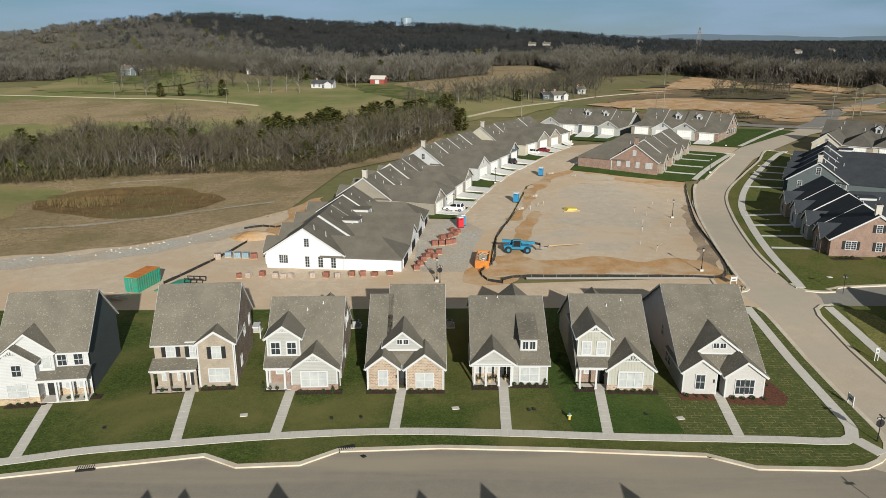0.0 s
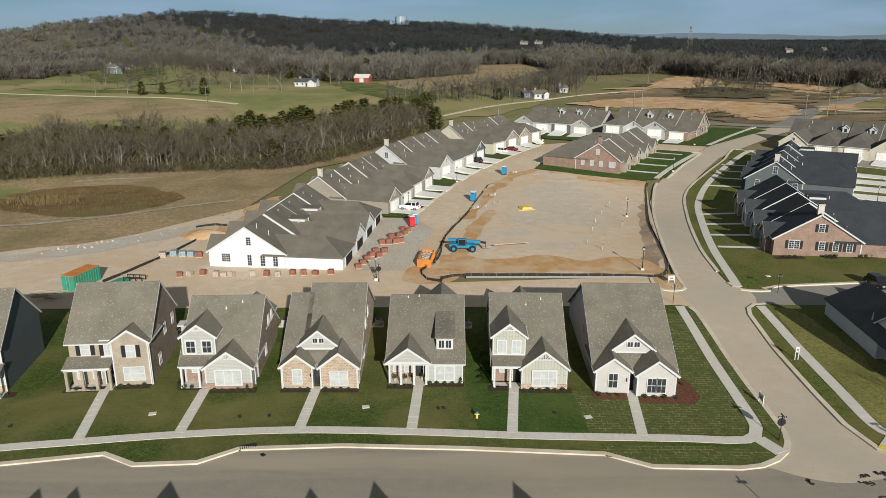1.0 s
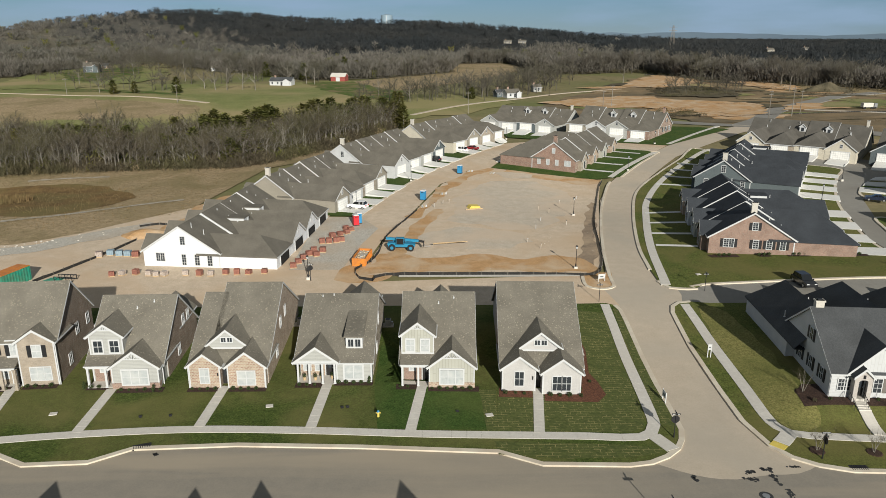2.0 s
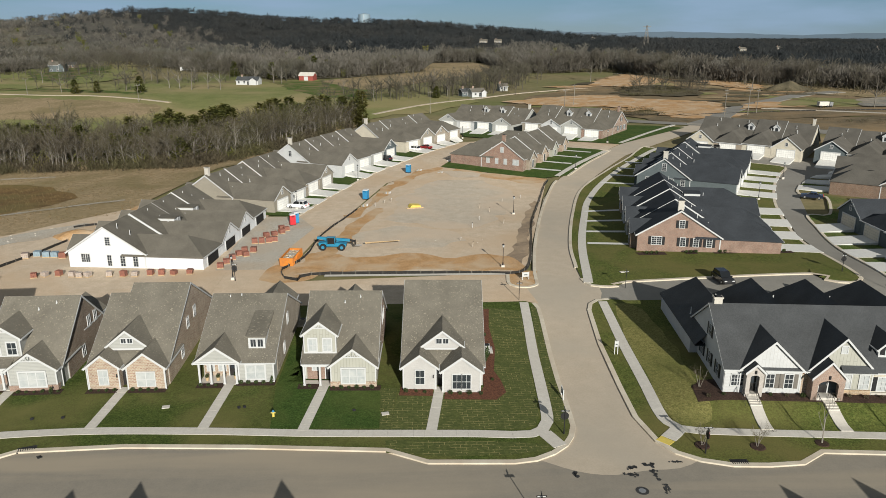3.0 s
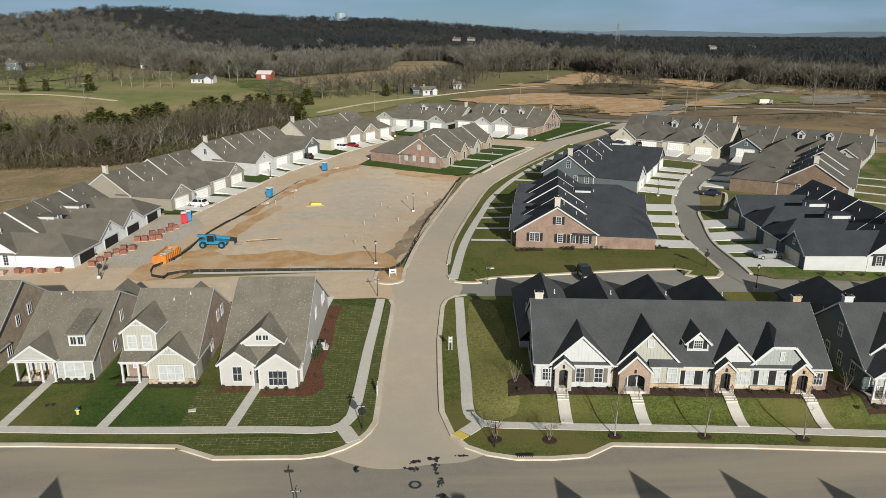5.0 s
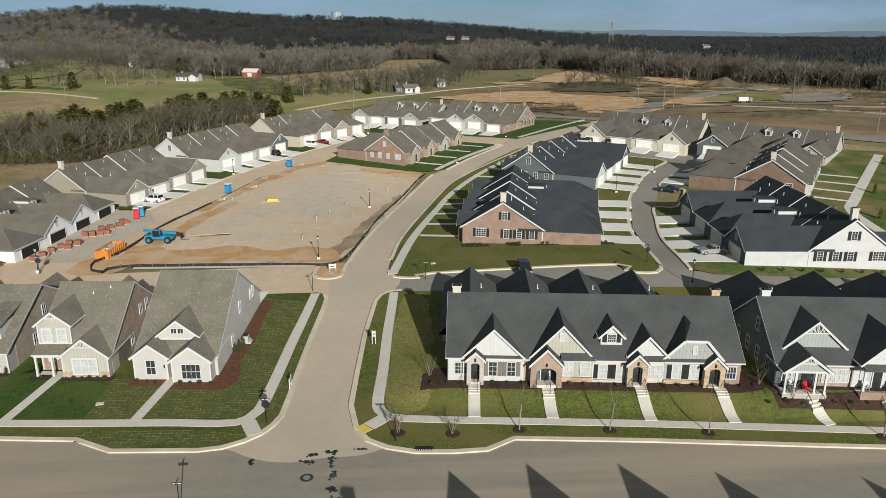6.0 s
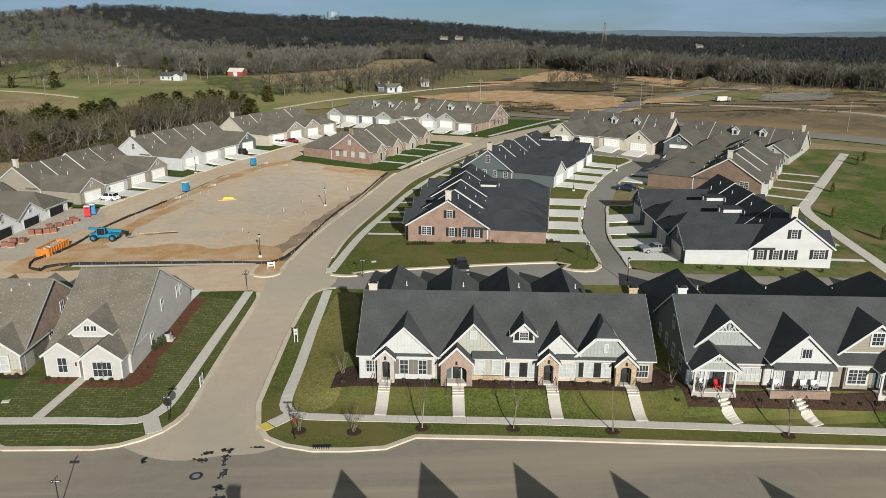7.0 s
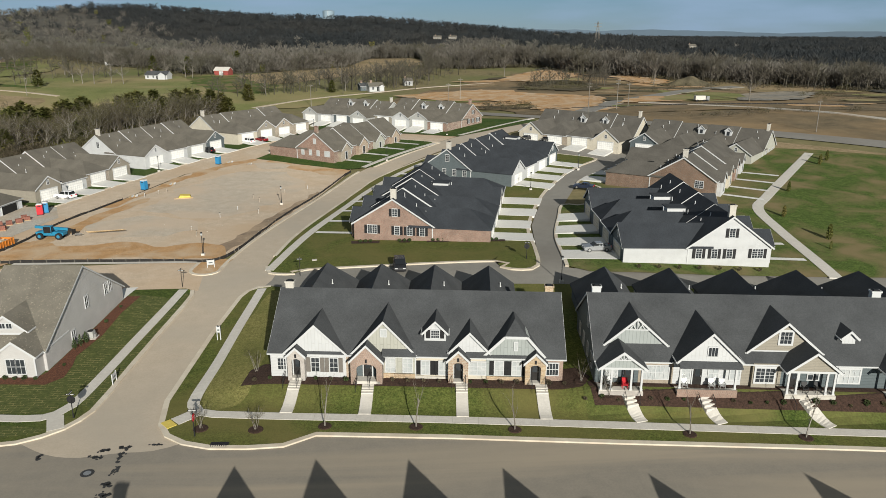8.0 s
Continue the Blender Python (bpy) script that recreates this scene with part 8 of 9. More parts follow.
def silt_fence(points, label):
    r = thing("silt_fence", Matrix.Identity(4), label, "fence", "silt fences")
    pts = smooth(points, 2.0)
    g = Geo()
    rnd = random.Random(len(pts))
    for i, (x, y) in enumerate(pts):
        z = land(x, y)
        part("stake", Geo().box(x - 0.03, y - 0.03, z - 0.1, x + 0.03, y + 0.03, z + 0.75), "bark", r)
        s = 0.1 * rnd.uniform(-1, 1)
        g.v += [(x + s, y, z - 0.05), (x, y + 0.04, z + 0.55 + 0.12 * rnd.uniform(-1, 0.4)), (x + s + 0.05, y + 0.09, z - 0.05), (x + 0.05, y + 0.07, z + 0.5)]
    for i in range(len(pts) - 1):
        o, q = 4 * i, 4 * i + 4
        g.f += [(o, q, q + 1, o + 1), (o + 2, o + 3, q + 3, q + 2), (o + 1, q + 1, q + 3, o + 3)]
    part("cloth", g, "siltcloth", r)


silt_fence([(9.8, 112.2), (7.4, 113.4), (6.4, 117.5), (8.3, 121), (9.6, 126), (10.8, 138), (14.2, 150), (16.2, 157)], "slack black silt fence along the lane")
silt_fence([(9.8, 112.2), (11.8, 114.8), (26, 114.9), (42, 114.2), (46.8, 113.9), (49.4, 119), (51.4, 130), (54.3, 148), (58.6, 166), (62.4, 181), (64.4, 187)], "slack black silt fence round the bare plot")
silt_fence([(-46.5, 113), (-43.5, 121), (-40.5, 130), (-38.8, 137)], "slack black silt fence across the yard")
silt_fence([(-42, 146.8), (-38.5, 148.8), (-35.5, 147.5), (-33, 149.5)], "slack black silt fence behind the terrace")


# ---------- the near side of the street: houses that stand behind the camera's view and throw their shadows on the road ----------
def near_terrace(x0, x1, y, peaks, chimneys, turn):
    r = thing("terrace_house", pose(x0, y, 0.1, 0, 0, turn), "terrace with front gables on the near side of the street", "terrace", "near terraces")
    w = x1 - x0
    main_body(r, 0, w, 8.0, -16, 3.0, 0.62, "cream", "roof_dark")
    for p, half, ze, sl in peaks:
        m = pose(p - x0, 1.0, 0, 0, 0, 180)
        gable_block(r, half, 0, 7, -0.6, ze, sl, "white", m)
        gable_roof(r, half, 0, 7, ze, sl, "roof_dark", m)
        window(r, p - x0, 1.02, 0.9, 1.6, 1.5, 180)
    for c in chimneys:
        chimney(r, c - x0, -8, 6.5, 9.4)
    return r


near_terrace(59.5, 97.5, 37.5, ((68.1, 3.0, 3.6, 1.1), (75.9, 3.2, 3.6, 1.2), (84.7, 3.4, 3.6, 1.15), (93.2, 3.2, 3.4, 1.15)), (61.0, 96.5), -4)
near_terrace(101, 142, 33.5, ((106.6, 3.4, 3.4, 1.15), (121.2, 3.6, 3.6, 1.1), (132, 3.2, 3.4, 1.1)), (102, 112), -4)
near_terrace(-36, -9, 36.6, ((-22.4, 1.2, 6.0, 1.0), (-19.0, 1.2, 6.0, 1.0), (-10.5, 1.2, 6.2, 1.0)), (), 3)
near_terrace(-3, 32, 36.8, ((2.8, 2.2, 5.2, 1.0), (8.9, 2.8, 4.6, 1.15), (22.0, 2.6, 4.8, 1.15)), (29,), 0)


# ---------- trees ----------
def grow(seed, h, spread, twigs, tw=0.05, limbs=7, sides=3):
    """A bare tree: tapered trunk and limbs in one mesh, fine twigs in another."""
    rnd = random.Random(seed)
    wood, fine = Geo(), Geo()

    def limb(p, d, length, r, depth):
        steps = 2 if depth else 3
        for i in range(steps):
            q = p + d * length / steps
            r2 = r * (0.72 if depth else 0.8)
            wood.tube(p, q, r, r2, sides if depth else 5, False)
            if depth < 2 and (i or depth):
                for _ in range(limbs // 2 if depth else limbs // 2 + 1):
                    a = rnd.uniform(0, 2 * math.pi)
                    out = (d * rnd.uniform(0.5, 1.0) + Vector((math.cos(a), math.sin(a), rnd.uniform(0.1, 0.5))) * spread * rnd.uniform(0.6, 1.0)).normalized()
                    limb(p.lerp(q, rnd.uniform(0.4, 1.0)), out, length * rnd.uniform(0.5, 0.72), r2 * 0.55, depth + 1)
            if depth >= 1:
                for _ in range(twigs):
                    s = p.lerp(q, rnd.random())
                    t = (d * 0.6 + Vector((rnd.gauss(0, 0.6), rnd.gauss(0, 0.6), rnd.gauss(0.25, 0.5)))).normalized() * rnd.uniform(0.08, 0.2) * h
                    n = Vector((rnd.uniform(-1, 1), rnd.uniform(-1, 1), rnd.uniform(-1, 1))) * tw
                    fine.add([s - n, s + n, s + t], [(0, 1, 2)])
            p, r = q, r2
            d = (d + Vector((rnd.gauss(0, 0.12), rnd.gauss(0, 0.12), 0.1))).normalized()

    limb(Vector((0, 0, -0.4)), Vector((rnd.gauss(0, 0.05), rnd.gauss(0, 0.05), 1)).normalized(), h * 0.72, h * 0.017, 0)
    return wood, fine


def cedar(seed, h, w):
    """A dark evergreen: a ragged cone of needle sprays round a stem."""
    rnd = random.Random(seed)
    g = Geo()
    for _ in range(420):
        z = h * (0.06 + 0.94 * rnd.random() ** 1.15)
        rad = w * min(1.0, 0.55 + 2.2 * z / h) * (1 - z / h) ** 0.55 * rnd.uniform(0.45, 1.05) + 0.08
        a = rnd.uniform(0, 2 * math.pi)
        c = Vector((rad * math.cos(a), rad * math.sin(a), z))
        o = Vector((math.cos(a), math.sin(a), rnd.uniform(-0.2, 0.7))) * w * rnd.uniform(0.2, 0.4)
        s = Vector((-math.sin(a), math.cos(a), rnd.uniform(-0.4, 0.4))) * w * rnd.uniform(0.1, 0.2)
        g.add([c - s, c + s, c + o, c - o * 0.4], [(0, 1, 2), (0, 3, 1)])
    t = Geo().tube((0, 0, -0.4), (0, 0, h * 0.9), h * 0.018, 0.03, 6)
    return t, g


def twiggy(seed, h, w, n, tw=0.055):
    """A bare tree inside a wood: stem, bent limbs, and a cloud of fine twigs that grow outwards."""
    rnd = random.Random(seed)
    wood, fine = Geo(), Geo()
    lean = Vector((rnd.gauss(0, 0.04), rnd.gauss(0, 0.04), 1)) * h
    wood.tube((0, 0, -0.5), lean * 0.45, h * 0.017, h * 0.011, 5, False)
    wood.tube(lean * 0.45, lean * 0.85, h * 0.011, h * 0.003, 4, False)
    ends = []
    for i in range(10):
        z = rnd.uniform(0.28, 0.7)
        a = i * 2.4 + rnd.uniform(-0.5, 0.5)
        p = lean * z
        q = p + Vector((math.cos(a) * w * 0.45, math.sin(a) * w * 0.45, h * rnd.uniform(0.08, 0.18)))
        e = q + Vector((math.cos(a) * w * rnd.uniform(0.15, 0.5), math.sin(a) * w * rnd.uniform(0.15, 0.5), h * rnd.uniform(0.06, 0.2)))
        wood.tube(p, q, h * 0.007, h * 0.005, 3, False)
        wood.tube(q, e, h * 0.005, h * 0.0015, 3, False)
        ends += [(p, q), (q, e), (q, e)]
    ends.append((lean * 0.6, lean * 0.95))
    for _ in range(n):
        p, q = ends[rnd.randrange(len(ends))]
        c = p.lerp(q, rnd.random())
        o = Vector((c.x / w, c.y / w, 0.35)) + Vector((rnd.gauss(0, 0.45), rnd.gauss(0, 0.45), rnd.gauss(0.1, 0.4)))
        t = o.normalized() * h * rnd.uniform(0.06, 0.17)
        k = Vector((rnd.uniform(-1, 1), rnd.uniform(-1, 1), rnd.uniform(-1, 1))) * tw
        fine.add([c - k, c + k, c + t], [(0, 1, 2)])
    return wood, fine


def raw_mesh(name, g, mat):
    me = bpy.data.meshes.new(name)
    me.from_pydata(g.v, [], g.f)
    me.materials.append(MAT[mat])
    return me


def arrays(g):
    tris = []
    for f in g.f:
        for i in range(1, len(f) - 1):
            tris.append((f[0], f[i], f[i + 1]))
    return np.array([tuple(v) for v in g.v], float), np.array(tris, int)


def merged(name, protos, places, mat, label, category, smooth_shaded=False):
    """Many plants of a few shapes joined into one mass."""
    vs, fs, o = [], [], 0
    for k, x, y, z, a, s, sz in places:
        v, f = protos[k % len(protos)]
        c, sn = math.cos(a), math.sin(a)
        w = np.empty_like(v)
        w[:, 0] = (v[:, 0] * c - v[:, 1] * sn) * s + x
        w[:, 1] = (v[:, 0] * sn + v[:, 1] * c) * s + y
        w[:, 2] = v[:, 2] * sz + z
        vs.append(w)
        fs.append(f + o)
        o += len(v)
    v, f = np.concatenate(vs), np.concatenate(fs)
    me = bpy.data.meshes.new(name)
    me.vertices.add(len(v))
    me.vertices.foreach_set("co", v.ravel())
    me.loops.add(f.size)
    me.loops.foreach_set("vertex_index", f.ravel())
    me.polygons.add(len(f))
    me.polygons.foreach_set("loop_start", np.arange(0, f.size, 3))
    if smooth_shaded:
        me.polygons.foreach_set("use_smooth", np.ones(len(f), bool))
    me.update(calc_edges=True)
    me.materials.append(MAT[mat])
    return tagged(new(name, me), label, category, "", "stuff")


def inside(x, y, poly):
    hit = False
    for i in range(len(poly)):
        (x0, y0), (x1, y1) = poly[i - 1], poly[i]
        if (y0 > y) != (y1 > y) and x < (x1 - x0) * (y - y0) / (y1 - y0) + x0:
            hit = not hit
    return hit


BARE = [grow(s, 12.0, 0.8, 5, 0.05) for s in (1, 2, 3, 4)]
BARE_M = [(raw_mesh("trunk", w, "bark"), raw_mesh("crown", t, "twig")) for w, t in BARE]
TWIGGY = [twiggy(s, 12.0, 4.4, 330) for s in (71, 72, 73, 74, 75, 76)]
TWIGGY_M = [(raw_mesh("trunk", w, "bark"), raw_mesh("crown", t, "hazel")) for w, t in TWIGGY]
CEDAR = [cedar(s, 7.0, 2.5) for s in (5, 6, 7)]
CEDAR_M = [(raw_mesh("trunk", w, "bark"), raw_mesh("crown", t, "cedar")) for w, t in CEDAR]


def tree(x, y, k, s, label, evergreen=False, group="field trees"):
    src = CEDAR_M if evergreen else TWIGGY_M if group == "field trees" else BARE_M
    r = thing("tree", pose(x, y, land(x, y), 0, 0, (x * 37 + y * 11) % 360) @ Matrix.Scale(s, 4), label, "tree", group)
    part("trunk", src[k % len(src)][0], None, r)
    part("crown", src[k % len(src)][1], None, r)


# the wood beside the drained pond
FRONT = [(-260, 196), (-150, 198), (-125, 200), (-112, 206), (-98, 212), (-79, 216), (-58, 220), (-39, 220), (-27, 237), (-17, 252), (-8, 272), (2, 292)]
WOOD = FRONT + [(8, 306), (-12, 314), (-30, 294), (-60, 280), (-86, 276), (-125, 260), (-150, 250), (-190, 244), (-260, 238)]
solid("woodland_floor", drape(WOOD, 0.02, 8), "reeds", "brown leaf litter under bare trees", "woodland floor")
rt = random.Random(17)
edge = smooth(FRONT[1:], 2.9)
for i, (x, y) in enumerate(edge[2:]):
    if rt.random() < 0.8:
        tree(x + rt.gauss(0, 0.7), y + 1.5 + abs(rt.gauss(0, 1.5)), rt.randrange(4), 0.65 + 0.45 * rt.random(), "tall bare deciduous tree at the wood's edge", group="wood edge trees")
spots = []
while len(spots) < 1250:
    x, y = rt.uniform(-260, 14), rt.uniform(198, 314)
    if inside(x, y, WOOD):
        clump = 0.85 + 0.75 * noise.noise(Vector((x * 0.045, y * 0.045, 3.0)))
        spots.append((rt.randrange(6), x, y, land(x, y), rt.uniform(0, 6.28), 0.6 + 0.4 * rt.random(), (0.72 + 0.42 * rt.random()) * clump))
merged("bare_woods", [arrays(w) for w, _ in TWIGGY], spots, "bark", "grey trunks and limbs of a dense bare wood", "woods")
merged("bare_crowns", [arrays(t) for _, t in TWIGGY], spots, "twig", "brown twigs of a dense bare wood", "woods")
for x, y, s, k in ((-128, 248, 1.05, 0), (-111, 254, 1.1, 1), (-108, 251, 0.9, 2), (-90, 260, 0.95, 0), (-42.6, 221.5, 0.95, 1), (-66, 272, 1.2, 2), (-58, 270, 1.1, 0), (-46, 276, 1.2, 1), (-15, 306, 1.2, 2), (-8, 306, 1.25, 0), (-2, 304, 1.2, 1), (5, 300, 1.0, 2), (2, 297, 0.9, 0), (-79, 240, 0.7, 1), (-38, 262, 0.9, 0), (-60, 240, 0.7, 2), (-52, 268, 1.1, 1), (-21, 300, 1.0, 1), (-85, 252, 0.8, 2), (-34, 250, 0.8, 1), (-70, 250, 0.8, 0), (-98, 238, 0.7, 2), (-140, 240, 0.8, 1), (-44, 246, 0.7, 2)):
    tree(x, y, k, s * 1.3, "dark green cedar among bare trees", True, "cedars")
def bush_shape(seed, n=56, h=3.4, w=1.9):
    """A thicket: short ragged sprays in a low mound."""
    rnd = random.Random(seed)
    g = Geo()
    for _ in range(n):
        a = rnd.uniform(0, 6.28)
        q = rnd.random() ** 0.5
        c = Vector((math.cos(a) * w * q, math.sin(a) * w * q, rnd.uniform(0.1, 0.8) * h * (1 - 0.45 * q)))
        e = Vector((rnd.gauss(0, 0.35), rnd.gauss(0, 0.35), rnd.uniform(0.2, 0.6))) * h * 0.5
        s_ = Vector((rnd.uniform(-1, 1), rnd.uniform(-1, 1), rnd.uniform(-0.5, 0.5))) * w * 0.06
        g.add([c - s_, c + s_, c + e], [(0, 1, 2)])
    return arrays(g)


BUSH = [bush_shape(s) for s in (91, 92, 93, 94)]
for mat, count, nm, lab in (("twig", 1300, "thicket", "brown bare thicket filling the wood"), ("cedar", 420, "green_thicket", "olive green thicket inside the wood"), ("drygrass", 160, "pale_thicket", "pale dry thicket at the wood's foot")):
    bs = []
    while len(bs) < count:
        if mat == "drygrass" or (rt.random() < 0.4 and mat == "twig"):
            p = edge[rt.randrange(len(edge))]
            x, y = p[0] + rt.gauss(0, 1.5), p[1] + rt.gauss(0.8, 1.8)
        else:
            x, y = rt.uniform(-260, 14), rt.uniform(198, 314)
            if not inside(x, y, WOOD):
                continue
        q = 0.5 + 1.0 * rt.random() ** 1.5
        if mat == "cedar":
            q *= 1.3
        if mat == "drygrass":
            q *= 0.5
        bs.append((rt.randrange(4), x, y, land(x, y) - 0.1, rt.uniform(0, 6.28), q, q * rt.uniform(0.8, 1.5)))
    merged(nm, BUSH, bs, mat, lab, "thicket")
for _ in range(62):
    t = rt.random()
    x, y = -74 + 80 * t + rt.gauss(0, 3), 262 + 42 * t + rt.gauss(0, 5)
    tree(x, y, rt.randrange(3), rt.uniform(0.9, 1.9), "dark green cedar among bare trees", True, "cedars")
for _ in range(34):
    x = rt.uniform(-165, -35)
    tree(x, 232 + rt.uniform(0, 26) - 0.1 * (x + 100), rt.randrange(3), rt.uniform(0.9, 1.6), "dark green cedar among bare trees", True, "cedars")
# undergrowth along the wood's foot
br = Geo()
for i in range(5200):
    p = edge[rt.randrange(len(edge))]
    x, y = p[0] + rt.gauss(0, 2.0), p[1] + rt.gauss(1.5, 2.5)
    z, e = land(x, y), rt.uniform(0.5, 1.9)
    n = Vector((rt.uniform(-1, 1), rt.uniform(-1, 1), 0)) * 0.12
    br.add([(x - n.x, y - n.y, z), (x + n.x, y + n.y, z), (x + rt.gauss(0, 0.5), y + rt.gauss(0, 0.4), z + e)], [(0, 1, 2)])
me = raw_mesh("brushwood", br, "twig")
tagged(new("brushwood", me), "tangled dry brushwood at the wood's foot", "brush", "", "stuff")
# reeds and dry tufts round the pond
solid("pond_bed", drape(rough_edge([(-98, 167), (-104, 180), (-102, 190), (-92, 197), (-76, 197), (-60, 184), (-55, 176), (-60, 165), (-74, 157)]), 0.13, 3), "bog", "russet boggy bed of a drained pond", "pond bed")
solid("gravel_path", drape(rough_edge(band([(-92, 147.5), (-78, 151), (-66.7, 157), (-56, 164), (-45.7, 170), (-41, 172)], 0.75), 1.2, 0.55), 0.19, 2), "worn_gravel", "narrow crushed stone path through dry grass", "path")
solid("gravel_path", drape(rough_edge(band([(-95, 201.6), (-84, 205), (-74, 206)], 0.8), 1.2, 0.6), 0.19, 2), "worn_gravel", "pale stone strip beyond the pond", "path")
rd = Geo()
for i in range(15000):
    if i < 3000:
        a, q = rt.uniform(0, 6.28), rt.random() ** 0.5
        x, y = (-90 + 9 * q * math.cos(a), 177 + 7 * q * math.sin(a)) if i < 1800 else (-80 + 24 * q * math.cos(a), 177 + 18 * q * math.sin(a))
        e = rt.uniform(0.7, 2.0) if i < 1800 else rt.uniform(0.3, 0.7)
    else:
        x, y = rt.uniform(-150, -30), rt.uniform(126, 218)
        if y < 131 + max(0, x + 86) * 0.55 or x > -36:
            continue
        e = rt.uniform(0.12, 0.4)
    z = land(x, y)
    n = Vector((rt.uniform(-1, 1), rt.uniform(-1, 1), 0)) * (0.1 if i < 3000 else 0.16)
    rd.add([(x - n.x, y - n.y, z), (x + n.x, y + n.y, z), (x + rt.gauss(0, 0.2), y + rt.gauss(0, 0.2), z + e)], [(0, 1, 2)])
tagged(new("reeds", raw_mesh("reeds", rd, "reeds")), "dry tufted grass and reeds round the pond", "grass", "", "stuff")

# trees scattered over the fields
for x, y, s in ((-116.7, 440, 1.2), (-108, 432, 1.1), (-100.7, 430, 1.25), (-92.5, 434, 1.1), (-84.2, 430, 1.2), (-72.8, 470, 1.2), (-62, 476, 1.2), (-56, 470, 1.0), (141.8, 472, 1.2), (218, 406, 1.3), (214.9, 493, 1.6), (233, 448, 1.4), (228, 309, 1.3), (303, 411, 1.3), (-136, 425, 1.0), (-168, 415, 1.0), (-205, 470, 1.1), (-190, 520, 1.2), (-120, 505, 1.1), (-146, 495, 1.1), (8, 372, 1.0), (22, 392, 1.1), (34, 405, 1.1), (14, 410, 1.0), (28, 430, 1.2), (40, 440, 1.2), (60, 455, 1.2), (88, 470, 1.2), (46, 395, 0.8), (-10, 400, 0.9)):
    tree(x, y, int(x) % 4, s, "bare tree standing in open fields")
for x, y, s in ((-156.8, 407, 1.1), (-148, 414, 0.9), (-124, 413, 1.3), (-68.4, 505, 1.6), (-47, 556, 1.8), (3.6, 353, 1.1), (-100, 530, 1.5), (1, 360, 1.0), (-38, 560, 1.5), (40, 385, 0.9)):
    tree(x, y, int(y), s, "dark cedar standing in open fields", True, "cedars")


def tuft(seed, n=52, h=11.5, w=4.0):
    """A far bare tree: a stem and a fan of long ragged sprays that rise and spread from it."""
    rnd = random.Random(seed)
    g = Geo()
    g.add([(-0.2, 0, -0.5), (0.2, 0, -0.5), (0.0, 0.1, h * 0.8)], [(0, 1, 2)])
    for _ in range(n):
        a, z = rnd.uniform(0, 2 * math.pi), rnd.uniform(0.12, 0.72)
        out = w * rnd.uniform(0.05, 0.75) * min(1.0, 0.45 + 1.1 * z)
        c = Vector((math.cos(a) * out, math.sin(a) * out, h * z))
        d = Vector((math.cos(a) * rnd.uniform(0.1, 0.8), math.sin(a) * rnd.uniform(0.1, 0.8), rnd.uniform(0.3, 1.0))).normalized() * h * rnd.uniform(0.14, 0.3)
        k = Vector((rnd.gauss(0, 1), rnd.gauss(0, 1), rnd.gauss(0, 0.5))).normalized() * rnd.uniform(0.2, 0.46)
        g.add([c - k, c + k, c + d], [(0, 1, 2)])
    return arrays(g)


def between(x, knots):
    """A line through knots (x, y), read at x."""
    for (x0, y0), (x1, y1) in zip(knots, knots[1:]):
        if x <= x1:
            return y0 + (y1 - y0) * min(1, max(0, (x - x0) / (x1 - x0)))
    return knots[-1][1]


TUFTS = [tuft(s) for s in (31, 32, 33, 34, 35, 36)]
# where the fields end and the woods begin, and where cloud shadow is painted into the woods' colour
FOOT = [(-700, 650), (-420, 560), (-340, 500), (-272, 520), (-262, 700), (-225, 690), (-185, 625), (-145, 572), (-110, 560), (-69, 500), (-45, 508), (-20, 520), (7, 545), (33, 575), (45, 700), (90, 700), (100, 560), (132, 545), (154, 555), (179, 560), (188, 500), (202, 480), (230, 452), (258, 432), (295, 402), (330, 372), (430, 330)]
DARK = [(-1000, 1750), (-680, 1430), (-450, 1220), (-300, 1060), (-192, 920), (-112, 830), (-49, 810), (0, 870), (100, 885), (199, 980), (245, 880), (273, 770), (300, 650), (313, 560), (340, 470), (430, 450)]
hill = [(-3000, 1200), (-1700, 800)] + FOOT + [(620, 400), (1500, 500), (3600, 2200), (3200, 4400), (-3000, 4400)]


def woodland_floor(knots, lift, amount):
    """Ground that runs from an uneven line of knots out to the horizon, in strips that fan out with distance."""
    line = []
    for (x0, y0), (x1, y1) in zip(knots, knots[1:]):
        n = max(1, round(math.hypot(x1 - x0, y1 - y0) / 14))
        line += [(x0 + (x1 - x0) * i / n, y0 + (y1 - y0) * i / n) for i in range(n)]
    line.append(knots[-1])
    g, rows = Geo(), 60
    for x, y in line:
        y += amount * noise.noise(Vector((x * 0.02, 3.0, 1.0)))
        for j in range(rows + 1):
            q = (j / rows) ** 2.2
            px, py = x + (x * 4700 / max(y, 500) * 0.8 - x) * q, y + (4500 - y) * q
            g.v.append((px, py, land(px, py) + lift))
    for i in range(len(line) - 1):
        for j in range(rows):
            o = i * (rows + 1) + j
            g.f.append((o, o + rows + 1, o + rows + 2, o + 1))
    return g


solid("hill_woodland", woodland_floor([(-1700, 800)] + FOOT + [(620, 400), (1500, 500)], 0.3, 8), "litter", "brown leaf litter under the hillside woods", "woodland floor")
solid("upper_floor", woodland_floor([(x, y - 150 - 0.15 * max(0, -x)) for x, y in DARK] + [(620, 480), (1500, 600)], 0.6, 90), "half_shadow", "leaf litter on the upper slope, half darkened for cloud shadow", "woodland floor")
solid("ridge_floor", woodland_floor(DARK + [(620, 560), (1500, 700)], 0.9, 60), "shadow_woods", "ridge ground painted dark for cloud shadow", "woodland floor")
FAR_HOUSES = ((119, 1000), (140, 1012), (430, 900), (575, 1100), (330, 1250), (760, 1150))
far, ridge, fe = [], [], []
